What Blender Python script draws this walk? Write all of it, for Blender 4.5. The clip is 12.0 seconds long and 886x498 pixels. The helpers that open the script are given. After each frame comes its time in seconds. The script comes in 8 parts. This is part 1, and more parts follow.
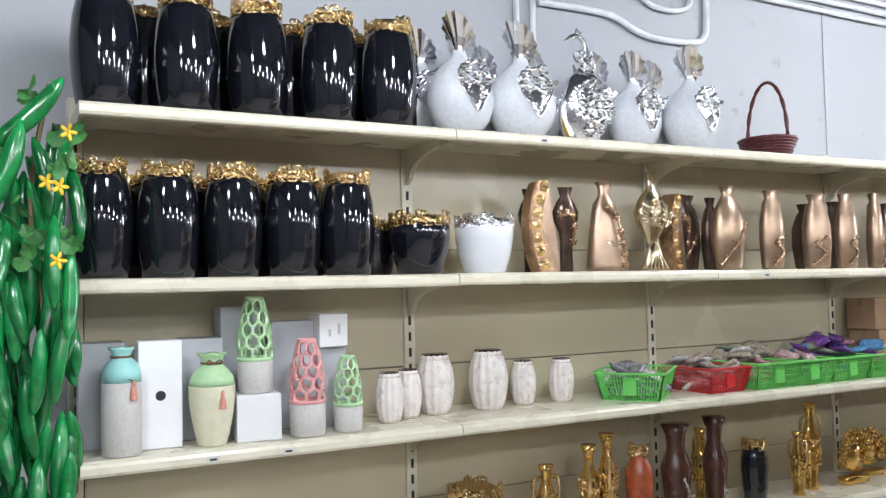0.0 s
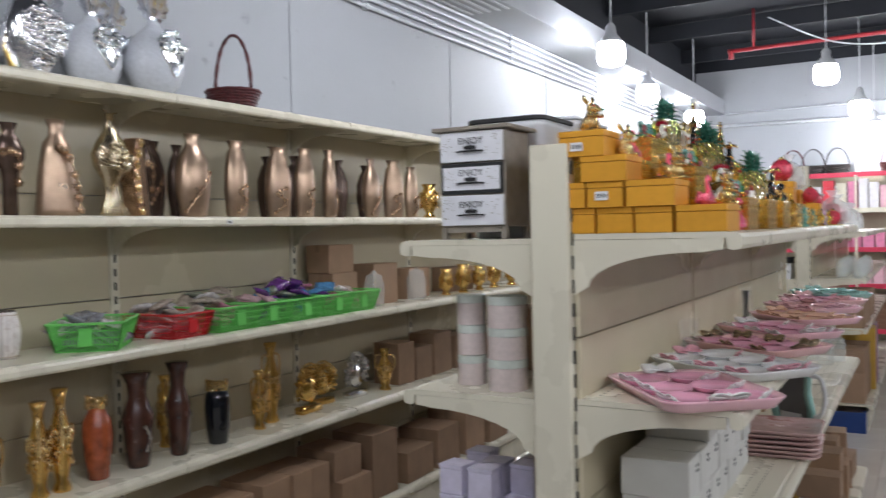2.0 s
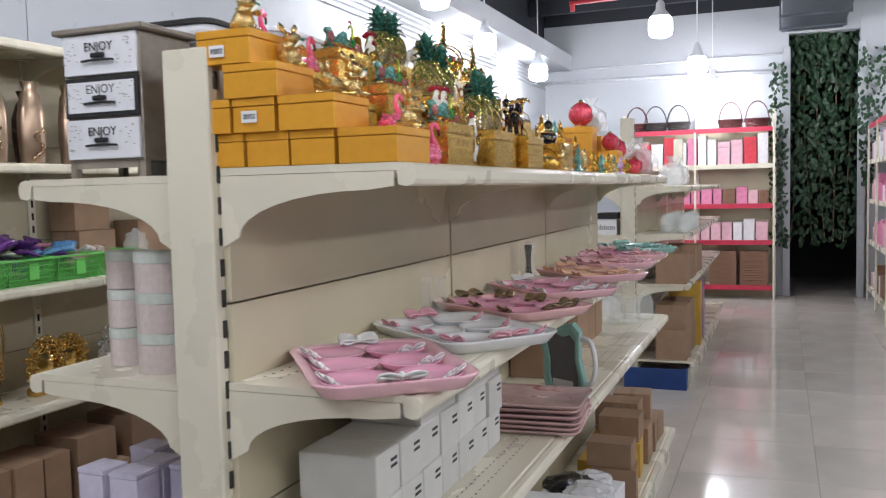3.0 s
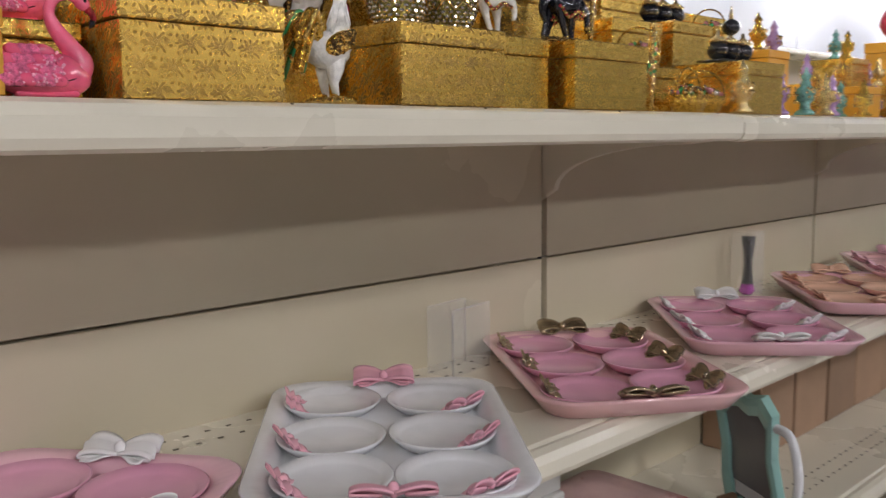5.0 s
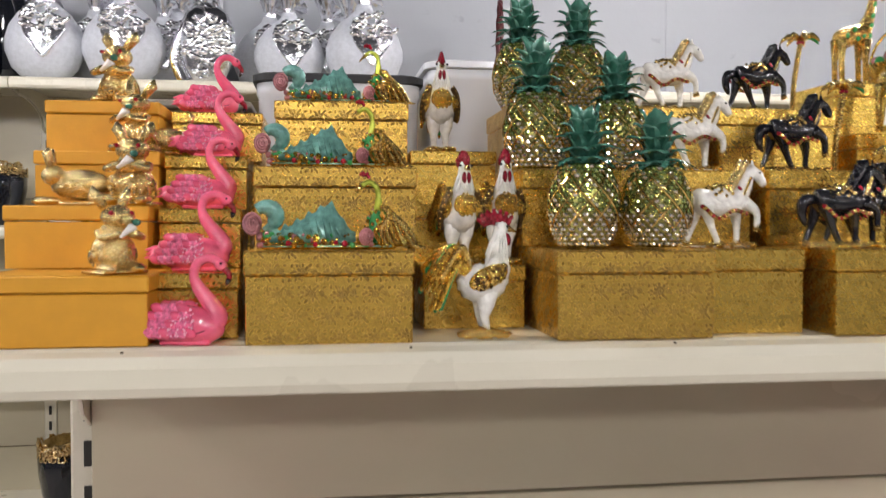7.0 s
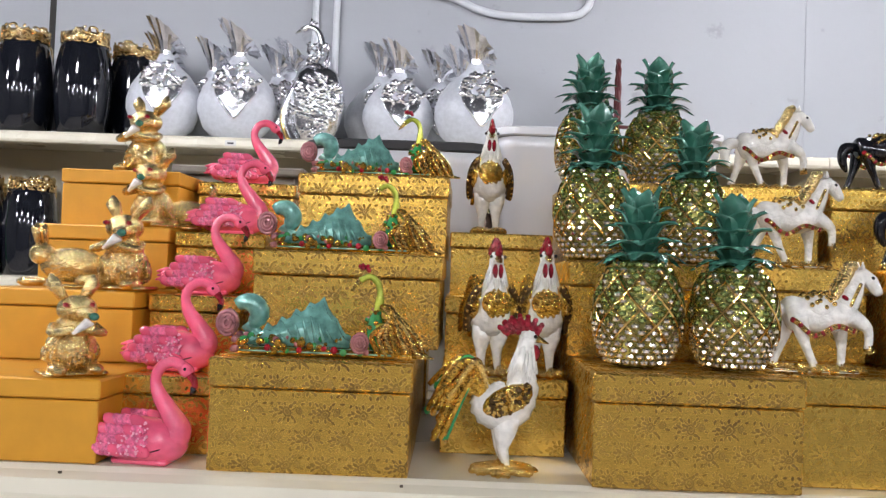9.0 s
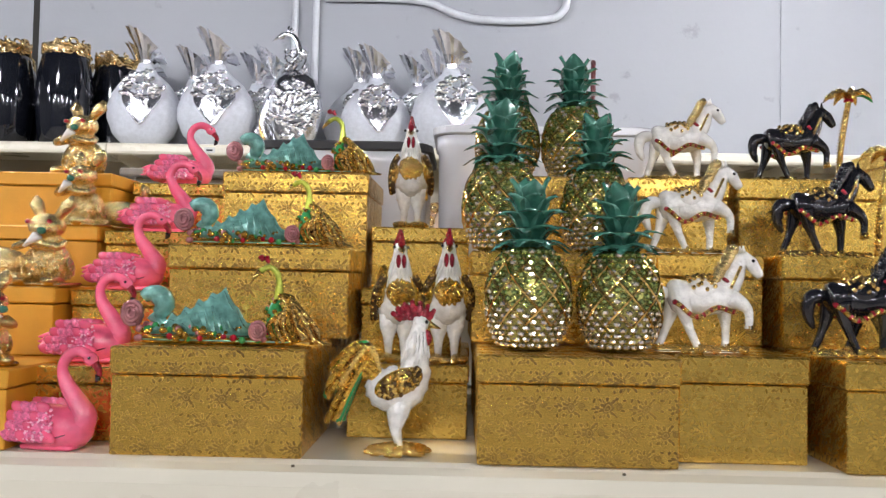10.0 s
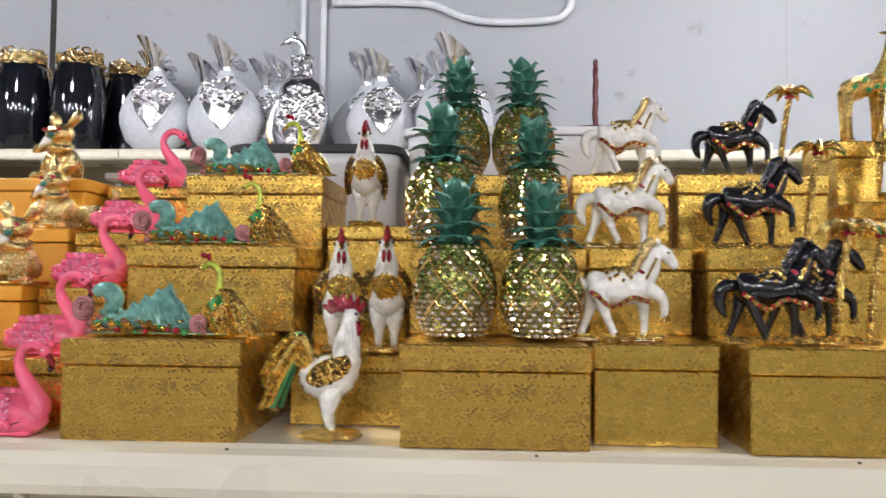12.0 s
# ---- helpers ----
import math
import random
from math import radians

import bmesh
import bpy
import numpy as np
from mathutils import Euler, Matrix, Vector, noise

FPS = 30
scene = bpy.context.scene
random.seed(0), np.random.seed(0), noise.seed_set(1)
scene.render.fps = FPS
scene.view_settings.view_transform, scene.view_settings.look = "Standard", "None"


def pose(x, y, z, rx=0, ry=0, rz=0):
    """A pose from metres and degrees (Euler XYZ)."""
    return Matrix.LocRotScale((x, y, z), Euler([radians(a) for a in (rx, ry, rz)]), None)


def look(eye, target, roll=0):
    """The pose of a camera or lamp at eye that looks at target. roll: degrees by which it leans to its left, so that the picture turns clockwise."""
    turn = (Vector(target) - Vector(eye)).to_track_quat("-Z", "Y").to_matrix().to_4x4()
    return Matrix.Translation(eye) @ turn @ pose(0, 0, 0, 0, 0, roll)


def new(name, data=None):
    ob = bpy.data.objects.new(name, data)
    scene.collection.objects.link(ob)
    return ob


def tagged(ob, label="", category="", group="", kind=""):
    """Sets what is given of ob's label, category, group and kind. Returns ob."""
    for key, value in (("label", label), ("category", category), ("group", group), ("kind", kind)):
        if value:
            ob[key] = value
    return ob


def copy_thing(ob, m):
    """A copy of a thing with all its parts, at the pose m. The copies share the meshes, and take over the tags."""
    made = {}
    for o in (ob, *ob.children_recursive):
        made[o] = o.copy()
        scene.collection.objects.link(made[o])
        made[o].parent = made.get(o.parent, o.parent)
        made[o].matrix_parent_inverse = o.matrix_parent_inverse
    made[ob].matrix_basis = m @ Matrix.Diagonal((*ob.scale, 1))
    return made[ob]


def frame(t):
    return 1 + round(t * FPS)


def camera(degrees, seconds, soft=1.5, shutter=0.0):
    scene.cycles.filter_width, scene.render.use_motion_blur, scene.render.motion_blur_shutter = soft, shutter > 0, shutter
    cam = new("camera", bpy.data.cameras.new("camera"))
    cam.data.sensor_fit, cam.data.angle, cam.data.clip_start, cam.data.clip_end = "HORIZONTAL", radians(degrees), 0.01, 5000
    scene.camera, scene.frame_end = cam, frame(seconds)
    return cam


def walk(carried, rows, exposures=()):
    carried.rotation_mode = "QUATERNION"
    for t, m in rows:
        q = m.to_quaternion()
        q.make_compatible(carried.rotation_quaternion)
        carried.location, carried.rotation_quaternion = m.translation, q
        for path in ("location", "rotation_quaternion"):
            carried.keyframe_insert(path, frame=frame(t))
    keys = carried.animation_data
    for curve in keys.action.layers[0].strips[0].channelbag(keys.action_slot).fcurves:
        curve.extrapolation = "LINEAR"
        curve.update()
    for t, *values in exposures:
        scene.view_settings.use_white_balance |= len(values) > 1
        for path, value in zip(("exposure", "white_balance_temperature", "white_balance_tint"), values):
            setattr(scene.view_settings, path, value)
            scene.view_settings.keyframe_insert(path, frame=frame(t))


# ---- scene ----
cam = camera(54.8, 12.0, soft=1.25, shutter=0.2)
PATH = [
    (0, (0.145, 0.068, 1.506), (1.075, 1.837, 1.59), -1.2),
    (0.5, (0.102, 0.069, 1.488), (1.095, 1.802, 1.581), -0.7),
    (1, (0.093, 0.038, 1.473), (1.241, 1.674, 1.541), -0.4),
    (1.5, (0.121, 0.089, 1.475), (1.599, 1.436, 1.509), -0.4),
    (2, (0.23, -0.016, 1.467), (1.967, 0.975, 1.425), -1.3),
    (2.5, (0.496, -0.144, 1.447), (2.345, 0.609, 1.334), -1.0),
    (2.7, (0.605, -0.168, 1.428), (2.467, 0.551, 1.298), -1.1),
    (4.3, (1.567, -0.292, 1.392), (3.24, 0.778, 1.149), -1.8),
    (4.5, (1.661, -0.277, 1.394), (3.279, 0.871, 1.14), -0.8),
    (5, (1.885, -0.245, 1.426), (3.244, 1.199, 1.168), -0.6),
    (5.5, (2.073, -0.326, 1.43), (3.018, 1.421, 1.196), 0.2),
    (6, (2.166, -0.396, 1.453), (2.799, 1.486, 1.215), 1.1),
    (6.5, (2.166, -0.404, 1.501), (2.563, 1.55, 1.341), -1.4),
    (7, (2.184, -0.335, 1.547), (2.463, 1.645, 1.486), 0.1),
    (7.5, (2.213, -0.21, 1.601), (2.446, 1.776, 1.61), 1.6),
    (9.3, (2.302, -0.224, 1.579), (2.241, 1.774, 1.645), 1.8),
    (9.5, (2.32, -0.23, 1.578), (2.258, 1.767, 1.648), 1.6),
    (10, (2.355, -0.24, 1.572), (2.31, 1.758, 1.648), 1.2),
    (10.5, (2.399, -0.256, 1.562), (2.375, 1.742, 1.634), 1.1),
    (11, (2.449, -0.277, 1.56), (2.454, 1.722, 1.62), 1.4),
    (11.5, (2.481, -0.287, 1.557), (2.471, 1.712, 1.625), 1.4),
    (12, (2.429, -0.271, 1.568), (2.315, 1.725, 1.645), 0.6),
]
walk(cam, [(t, look(eye, target, roll)) for t, eye, target, roll in PATH],
     exposures=[(0, 0.75, 6450, 11), (1.0, 0.7, 6500, 11), (1.5, 0.35, 6500, 12), (2.0, -0.02, 6480, 13), (2.5, 0.23, 6430, 13), (4.3, 0.03, 6850, 18), (5.0, 0.02, 6800, 18), (5.5, -0.1, 6850, 18), (6.0, 0.1, 7000, 18), (6.5, 0.38, 7150, 17), (7.0, 0.35, 7050, 17), (7.5, 0.36, 6850, 17), (9.5, 0.48, 6650, 16), (12, 0.48, 6800, 16)])

# ---- world and light ----
world = bpy.data.worlds.new("world")
world.use_nodes = True
world.node_tree.nodes["Background"].inputs[0].default_value = (0.5, 0.55, 0.6, 1)
world.node_tree.nodes["Background"].inputs[1].default_value = 0.02
scene.world = world
BULB_POWER = 98.0

# ---- plan, in metres ----
FLOOR, CEIL = 0.08, 3.62
WALL_Y = 2.60            # north wall face
FAR_X = 11.5             # east wall face
W_FRONT, W_BACK = 2.20, 2.545   # wall shelving: lip and back panel
W_X0 = 0.318
W_LEVELS = (1.957, 1.538, 1.112, 0.690, 0.235)
G_FRONT, G_PANEL = 0.296, 0.622
G_REAR, G_RPANEL = 1.071, 0.745
G_X0 = 1.929
G_LEVELS = (1.454, 1.105, 0.795, 0.250)


# ---- materials ----
def shader(name, color, rough=0.5, metal=0.0, noise_scale=0.0, noise_amount=0.15, bump=0.0, bump_scale=60.0,
           coat=0.0, vary=0.0, spec=0.5, wear=None, wear_scale=4.0, wear_cut=0.62):
    m = bpy.data.materials.new(name)
    m.use_nodes = True
    nt = m.node_tree
    b = nt.nodes["Principled BSDF"]
    b.inputs["Roughness"].default_value = rough
    b.inputs["Metallic"].default_value = metal
    b.inputs["Coat Weight"].default_value = coat
    b.inputs["Coat Roughness"].default_value = 0.06
    b.inputs["Specular IOR Level"].default_value = spec
    b.inputs["Base Color"].default_value = (*color, 1)
    tc = nt.nodes.new("ShaderNodeTexCoord")
    out = None
    if noise_scale:
        n = nt.nodes.new("ShaderNodeTexNoise")
        n.inputs["Scale"].default_value = noise_scale
        n.inputs["Detail"].default_value = 6
        nt.links.new(tc.outputs["Object"], n.inputs["Vector"])
        r = nt.nodes.new("ShaderNodeMapRange")
        r.inputs["From Min"].default_value, r.inputs["From Max"].default_value = 0.3, 0.7
        r.inputs["To Min"].default_value, r.inputs["To Max"].default_value = 1 - noise_amount, 1 + noise_amount
        nt.links.new(n.outputs["Fac"], r.inputs["Value"])
        mx = nt.nodes.new("ShaderNodeMix")
        mx.data_type, mx.blend_type = "RGBA", "MULTIPLY"
        mx.inputs[0].default_value = 1
        mx.inputs[6].default_value = (*color, 1)
        nt.links.new(r.outputs[0], mx.inputs[7])
        out = mx.outputs[2]
        rr = nt.nodes.new("ShaderNodeMapRange")
        rr.inputs["To Min"].default_value, rr.inputs["To Max"].default_value = max(0.02, rough - 0.08), min(1, rough + 0.08)
        nt.links.new(n.outputs["Fac"], rr.inputs["Value"])
        nt.links.new(rr.outputs[0], b.inputs["Roughness"])
    if wear:
        n2 = nt.nodes.new("ShaderNodeTexNoise")
        n2.inputs["Scale"].default_value = wear_scale
        n2.inputs["Detail"].default_value = 8
        n2.inputs["Roughness"].default_value = 0.65
        nt.links.new(tc.outputs["Object"], n2.inputs["Vector"])
        ramp = nt.nodes.new("ShaderNodeMapRange")
        ramp.inputs["From Min"].default_value, ramp.inputs["From Max"].default_value = wear_cut, wear_cut + 0.08
        nt.links.new(n2.outputs["Fac"], ramp.inputs["Value"])
        mw = nt.nodes.new("ShaderNodeMix")
        mw.data_type = "RGBA"
        nt.links.new(ramp.outputs[0], mw.inputs[0])
        if out:
            nt.links.new(out, mw.inputs[6])
        else:
            mw.inputs[6].default_value = (*color, 1)
        mw.inputs[7].default_value = (*wear, 1)
        out = mw.outputs[2]
    if vary:
        oi = nt.nodes.new("ShaderNodeObjectInfo")
        hs = nt.nodes.new("ShaderNodeHueSaturation")
        vr = nt.nodes.new("ShaderNodeMapRange")
        vr.inputs["To Min"].default_value, vr.inputs["To Max"].default_value = 1 - vary, 1 + vary
        nt.links.new(oi.outputs["Random"], vr.inputs["Value"])
        nt.links.new(vr.outputs[0], hs.inputs["Value"])
        if out:
            nt.links.new(out, hs.inputs["Color"])
        else:
            hs.inputs["Color"].default_value = (*color, 1)
        out = hs.outputs["Color"]
    if out:
        nt.links.new(out, b.inputs["Base Color"])
    if bump:
        nb = nt.nodes.new("ShaderNodeTexNoise")
        nb.inputs["Scale"].default_value = bump_scale
        nb.inputs["Detail"].default_value = 5
        nt.links.new(tc.outputs["Object"], nb.inputs["Vector"])
        bp = nt.nodes.new("ShaderNodeBump")
        bp.inputs["Strength"].default_value = bump
        bp.inputs["Distance"].default_value = 0.004
        nt.links.new(nb.outputs["Fac"], bp.inputs["Height"])
        nt.links.new(bp.outputs[0], b.inputs["Normal"])
    return m


def glow(name, color, power):
    m = bpy.data.materials.new(name)
    m.use_nodes = True
    b = m.node_tree.nodes["Principled BSDF"]
    b.inputs["Base Color"].default_value = (0.8, 0.8, 0.8, 1)
    b.inputs["Emission Color"].default_value = (*color, 1)
    b.inputs["Emission Strength"].default_value = power
    return m


def clear(name, color=(1, 1, 1), rough=0.02, ior=1.3, alpha=None):
    """Thin clear plastic or glass."""
    m = bpy.data.materials.new(name)
    m.use_nodes = True
    nt = m.node_tree
    b = nt.nodes["Principled BSDF"]
    b.inputs["Base Color"].default_value = (*color, 1)
    b.inputs["Roughness"].default_value = rough
    b.inputs["IOR"].default_value = ior
    if alpha is None:
        b.inputs["Transmission Weight"].default_value = 1
    else:
        t = nt.nodes.new("ShaderNodeBsdfTransparent")
        mix = nt.nodes.new("ShaderNodeMixShader")
        mix.inputs[0].default_value = alpha
        nt.links.new(t.outputs[0], mix.inputs[1])
        nt.links.new(b.outputs[0], mix.inputs[2])
        nt.links.new(mix.outputs[0], nt.nodes["Material Output"].inputs["Surface"])
    return m


M_WALL = shader("white_wall_paint", (0.37, 0.385, 0.412), 0.6, noise_scale=1.3, noise_amount=0.05, bump=0.15, bump_scale=35,
                wear=(0.29, 0.30, 0.315), wear_scale=11, wear_cut=0.64)
# dark grey of the unseen walls, chosen to cut bounced light
M_GREYWALL = shader("low_bounce_grey", (0.16, 0.16, 0.165), 0.7, noise_scale=1.5, noise_amount=0.1)
M_BLACK_CEIL = shader("black_ceiling_and_dark_room", (0.012, 0.014, 0.02), 0.7, noise_scale=2, noise_amount=0.3)
M_CREAM = shader("cream_enamel", (0.70, 0.655, 0.53), 0.28, noise_scale=5, noise_amount=0.04, bump=0.03, bump_scale=90,
                 wear=(0.42, 0.38, 0.30), wear_scale=38, wear_cut=0.82)
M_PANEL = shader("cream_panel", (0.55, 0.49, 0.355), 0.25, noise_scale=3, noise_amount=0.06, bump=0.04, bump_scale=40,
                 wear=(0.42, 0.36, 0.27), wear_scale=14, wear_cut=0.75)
M_SLOT = shader("slot_dark", (0.03, 0.028, 0.025), 0.8)
M_GREY_PIPE = shader("galvanised_pipe", (0.62, 0.64, 0.67), 0.35, noise_scale=20, noise_amount=0.1)
M_RED_PIPE = shader("red_sprinkler_pipe", (0.36, 0.025, 0.035), 0.4, noise_scale=8)
M_DUCT = shader("grey_duct_metal", (0.07, 0.08, 0.10), 0.45, metal=0.3, noise_scale=3, noise_amount=0.2)
M_BULB = glow("lit_bulb", (0.90, 0.95, 1.0), BULB_POWER)
M_SOCKET = shader("lamp_socket_white", (0.62, 0.63, 0.65), 0.4, noise_scale=30, noise_amount=0.05)
M_TILE = shader("polished_floor_tile", (0.60, 0.55, 0.50), 0.07, noise_scale=2.2, noise_amount=0.12, vary=0.05,
                wear=(0.45, 0.40, 0.34), wear_scale=1.2, wear_cut=0.6)
M_GROUT = shader("tile_grout", (0.28, 0.25, 0.22), 0.8, noise_scale=20)


# ---- building helpers ----
def part(name, bm, material, parent=None, label="", smooth=False):
    me = bpy.data.meshes.new(name)
    bm.normal_update()
    bm.to_mesh(me)
    bm.free()
    if smooth:
        for p in me.polygons:
            p.use_smooth = True
    for mt in (material if isinstance(material, (list, tuple)) else (material,)):
        me.materials.append(mt)
    ob = new(name, me)
    if parent is not None:
        ob.parent = parent
    if label:
        ob["label"] = label
    return ob


def share(name, source, parent, m):
    ob = new(name, source.data)
    ob.parent = parent
    ob.matrix_basis = m
    return ob


def thing(name, label, category, group="", m=None, kind=""):
    ob = new(name)
    ob.empty_display_size = 0.05
    if m is not None:
        ob.matrix_basis = m
    return tagged(ob, label, category, group, kind)


def B(bm, x0, y0, z0, x1, y1, z1, bevel=0.0, m=None, mat=0):
    """A box between two corners, its edges bevelled."""
    r = bmesh.ops.create_cube(bm, size=1, matrix=Matrix.Translation(((x0 + x1) / 2, (y0 + y1) / 2, (z0 + z1) / 2)) @ Matrix.Diagonal((abs(x1 - x0), abs(y1 - y0), abs(z1 - z0), 1)))
    vs = r["verts"]
    fs = set(f for v in vs for f in v.link_faces)
    if bevel:
        es = list(set(e for v in vs for e in v.link_edges))
        rb = bmesh.ops.bevel(bm, geom=es, offset=bevel, segments=1, affect="EDGES")
        fs = set(f for f in fs if f.is_valid) | set(rb["faces"])
        vs = list(set(v for f in fs for v in f.verts))
    for f in fs:
        f.material_index = mat
    if m is not None:
        bmesh.ops.transform(bm, matrix=m, verts=vs)
    return vs


def box_bm(*a, **k):
    bm = bmesh.new()
    B(bm, *a, **k)
    return bm


def lathe(bm, profile, segs=24, m=None, squash=1.0, mat=0, cap=True):
    """Turns (radius, height) pairs round z."""
    rings = []
    for r, z in profile:
        rings.append([bm.verts.new((r * math.cos(2 * math.pi * i / segs), r * squash * math.sin(2 * math.pi * i / segs), z)) for i in range(segs)])
    for a, b in zip(rings, rings[1:]):
        for i in range(segs):
            f = bm.faces.new((a[i], a[(i + 1) % segs], b[(i + 1) % segs], b[i]))
            f.material_index = mat
    if cap:
        for ring, flip in ((rings[0], True), (rings[-1], False)):
            f = bm.faces.new(list(reversed(ring)) if flip else ring)
            f.material_index = mat
    vs = [v for r in rings for v in r]
    if m is not None:
        bmesh.ops.transform(bm, matrix=m, verts=vs)
    return vs


def tube(bm, pts, radius, segs=8, mat=0, closed=False, m=None):
    """A round bar along points; radius is one number or one for each point."""
    pts = [Vector(p) for p in pts]
    n = len(pts)
    rs = [radius] * n if isinstance(radius, (int, float)) else list(radius)
    rings = []
    up = Vector((0, 0, 1))
    for i, p in enumerate(pts):
        d = (pts[min(i + 1, n - 1)] - pts[max(i - 1, 0)]).normalized()
        if abs(d.dot(up)) > 0.95:
            up = Vector((0, 1, 0)) if abs(d.y) < 0.9 else Vector((1, 0, 0))
        a = d.cross(up).normalized()
        b = a.cross(d).normalized()
        up = b
        rings.append([bm.verts.new(p + rs[i] * (math.cos(2 * math.pi * k / segs) * a + math.sin(2 * math.pi * k / segs) * b)) for k in range(segs)])
    for a, b in zip(rings, rings[1:]):
        for k in range(segs):
            f = bm.faces.new((a[k], b[k], b[(k + 1) % segs], a[(k + 1) % segs]))
            f.material_index = mat
    for ring in (list(reversed(rings[0])), rings[-1]):
        f = bm.faces.new(ring[::-1])
        f.material_index = mat
    vs = [v for r in rings for v in r]
    if m is not None:
        bmesh.ops.transform(bm, matrix=m, verts=vs)
    return vs


def ball(bm, c, r, seg=10, ring=7, m=None, mat=0, rot=None):
    """An ellipsoid with radii r at c."""
    r = (r, r, r) if isinstance(r, (int, float)) else r
    mm = Matrix.Translation(c) @ (rot or Matrix()) @ Matrix.Diagonal((*r, 1))
    res = bmesh.ops.create_uvsphere(bm, u_segments=seg, v_segments=ring, radius=1, matrix=(m or Matrix()) @ mm)
    for f in set(f for v in res["verts"] for f in v.link_faces):
        f.material_index = mat
    return res["verts"]


def slab(bm, outline, y0, y1, axis="y", mat=0):
    """A flat outline (a, b) given depth along one axis."""
    def place(a, b, d):
        return {"y": (a, d, b), "x": (d, a, b), "z": (a, b, d)}[axis]
    lo = [bm.verts.new(place(a, b, y0)) for a, b in outline]
    hi = [bm.verts.new(place(a, b, y1)) for a, b in outline]
    n = len(outline)
    fs = [bm.faces.new(lo), bm.faces.new(hi[::-1])]
    for i in range(n):
        fs.append(bm.faces.new((lo[i], hi[i], hi[(i + 1) % n], lo[(i + 1) % n])))
    for f in fs:
        f.material_index = mat
    bmesh.ops.recalc_face_normals(bm, faces=fs)
    return lo + hi


def smooth_path(pts, per=6):
    """A Catmull-Rom line through points."""
    P = [Vector(p) for p in pts]
    P = [P[0]] + P + [P[-1]]
    out = []
    for i in range(1, len(P) - 2):
        for k in range(per):
            t = k / per
            a, b, c, d = P[i - 1], P[i], P[i + 1], P[i + 2]
            out.append(0.5 * ((2 * b) + (c - a) * t + (2 * a - 5 * b + 4 * c - d) * t * t + (3 * b - a - 3 * c + d) * t ** 3))
    out.append(P[-2])
    return out


# ---- large structure ----
def wall(name, *boxes, mat=None):
    bm = bmesh.new()
    for b in boxes:
        B(bm, *b)
    return tagged(part(name, bm, mat or M_WALL), kind="structure", category="wall", label=WALL_LABELS.get(name, "plain white painted masonry shop wall"))


WALL_LABELS = {"wall_south": "plain unseen closing wall, grey to cut bounced light", "wall_west": "plain unseen closing wall, grey to cut bounced light", "wall_north_upper": "black painted band above the white shop wall",
               "wall_back_room": "black wall giving the darkness of the room behind the opening"}
wall("wall_north", (-3.2, WALL_Y, FLOOR - 0.2, FAR_X + 0.2, WALL_Y + 0.2, 2.93))
wall("wall_north_upper", (-3.2, WALL_Y + 0.01, 2.934, FAR_X + 0.2, WALL_Y + 0.2, CEIL), mat=M_BLACK_CEIL)
OPEN_L, OPEN_R, OPEN_TOP = -0.28, -1.02, 3.10
wall("wall_east", (FAR_X, OPEN_L, FLOOR - 0.2, FAR_X + 0.2, WALL_Y - 0.004, 3.42), (FAR_X, OPEN_R, OPEN_TOP, FAR_X + 0.2, OPEN_L - 0.002, 3.42),
     (FAR_X, -6.0, FLOOR - 0.2, FAR_X + 0.2, OPEN_R - 0.002, 3.42))
wall("wall_east_upper", (FAR_X + 0.02, -6.0, 3.424, FAR_X + 0.2, WALL_Y - 0.004, CEIL), mat=M_BLACK_CEIL)
# closing walls out of view, kept dark to lower the fill on the shelves
wall("wall_south", (-3.2, -6.2, FLOOR - 0.2, FAR_X + 0.2, -6.004, CEIL), mat=M_GREYWALL)
wall("wall_west", (-3.4, -6.2, FLOOR - 0.2, -3.204, WALL_Y + 0.2, CEIL), mat=M_GREYWALL)
# the unlit look of the back room is put into its black walls
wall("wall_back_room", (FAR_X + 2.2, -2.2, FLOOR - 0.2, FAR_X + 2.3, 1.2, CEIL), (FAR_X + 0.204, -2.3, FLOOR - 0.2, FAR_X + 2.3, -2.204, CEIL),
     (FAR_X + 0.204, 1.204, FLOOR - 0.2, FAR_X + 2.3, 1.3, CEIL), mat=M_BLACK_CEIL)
tagged(part("ceiling", box_bm(-3.4, -6.2, CEIL + 0.004, FAR_X + 2.3, WALL_Y + 0.2, CEIL + 0.1), M_BLACK_CEIL), "black painted open shop ceiling", "ceiling", kind="structure")
floor = tagged(part("floor", box_bm(-3.4, -6.2, FLOOR - 0.1, FAR_X + 2.3, WALL_Y + 0.2, FLOOR - 0.003), M_GROUT), "polished beige tiled shop floor", "floor", kind="structure")
TILE = 0.6
tile_bm = bmesh.new()
B(tile_bm, 0.001, 0.001, -0.012, TILE - 0.001, TILE - 0.001, 0.0, bevel=0.0015)
first_tile = part("tile", tile_bm, M_TILE, floor)
first_tile.matrix_basis = pose(0, -0.96, FLOOR)
rest = bmesh.new()
for i in range(-5, 22):
    for j in range(-9, 6):
        x, y = i * TILE, -0.96 + j * TILE
        if (i, j) == (0, 0) or y > 2.3:
            continue
        if x >= 2.4 and -1.6 < y < 0.6:
            share("tile", first_tile, floor, pose(x, y, FLOOR))
        else:
            B(rest, x + 0.001, y + 0.001, FLOOR - 0.012, x + TILE - 0.001, y + TILE - 0.001, FLOOR)
tagged(part("tile_field", rest, M_TILE, floor), kind="stuff")


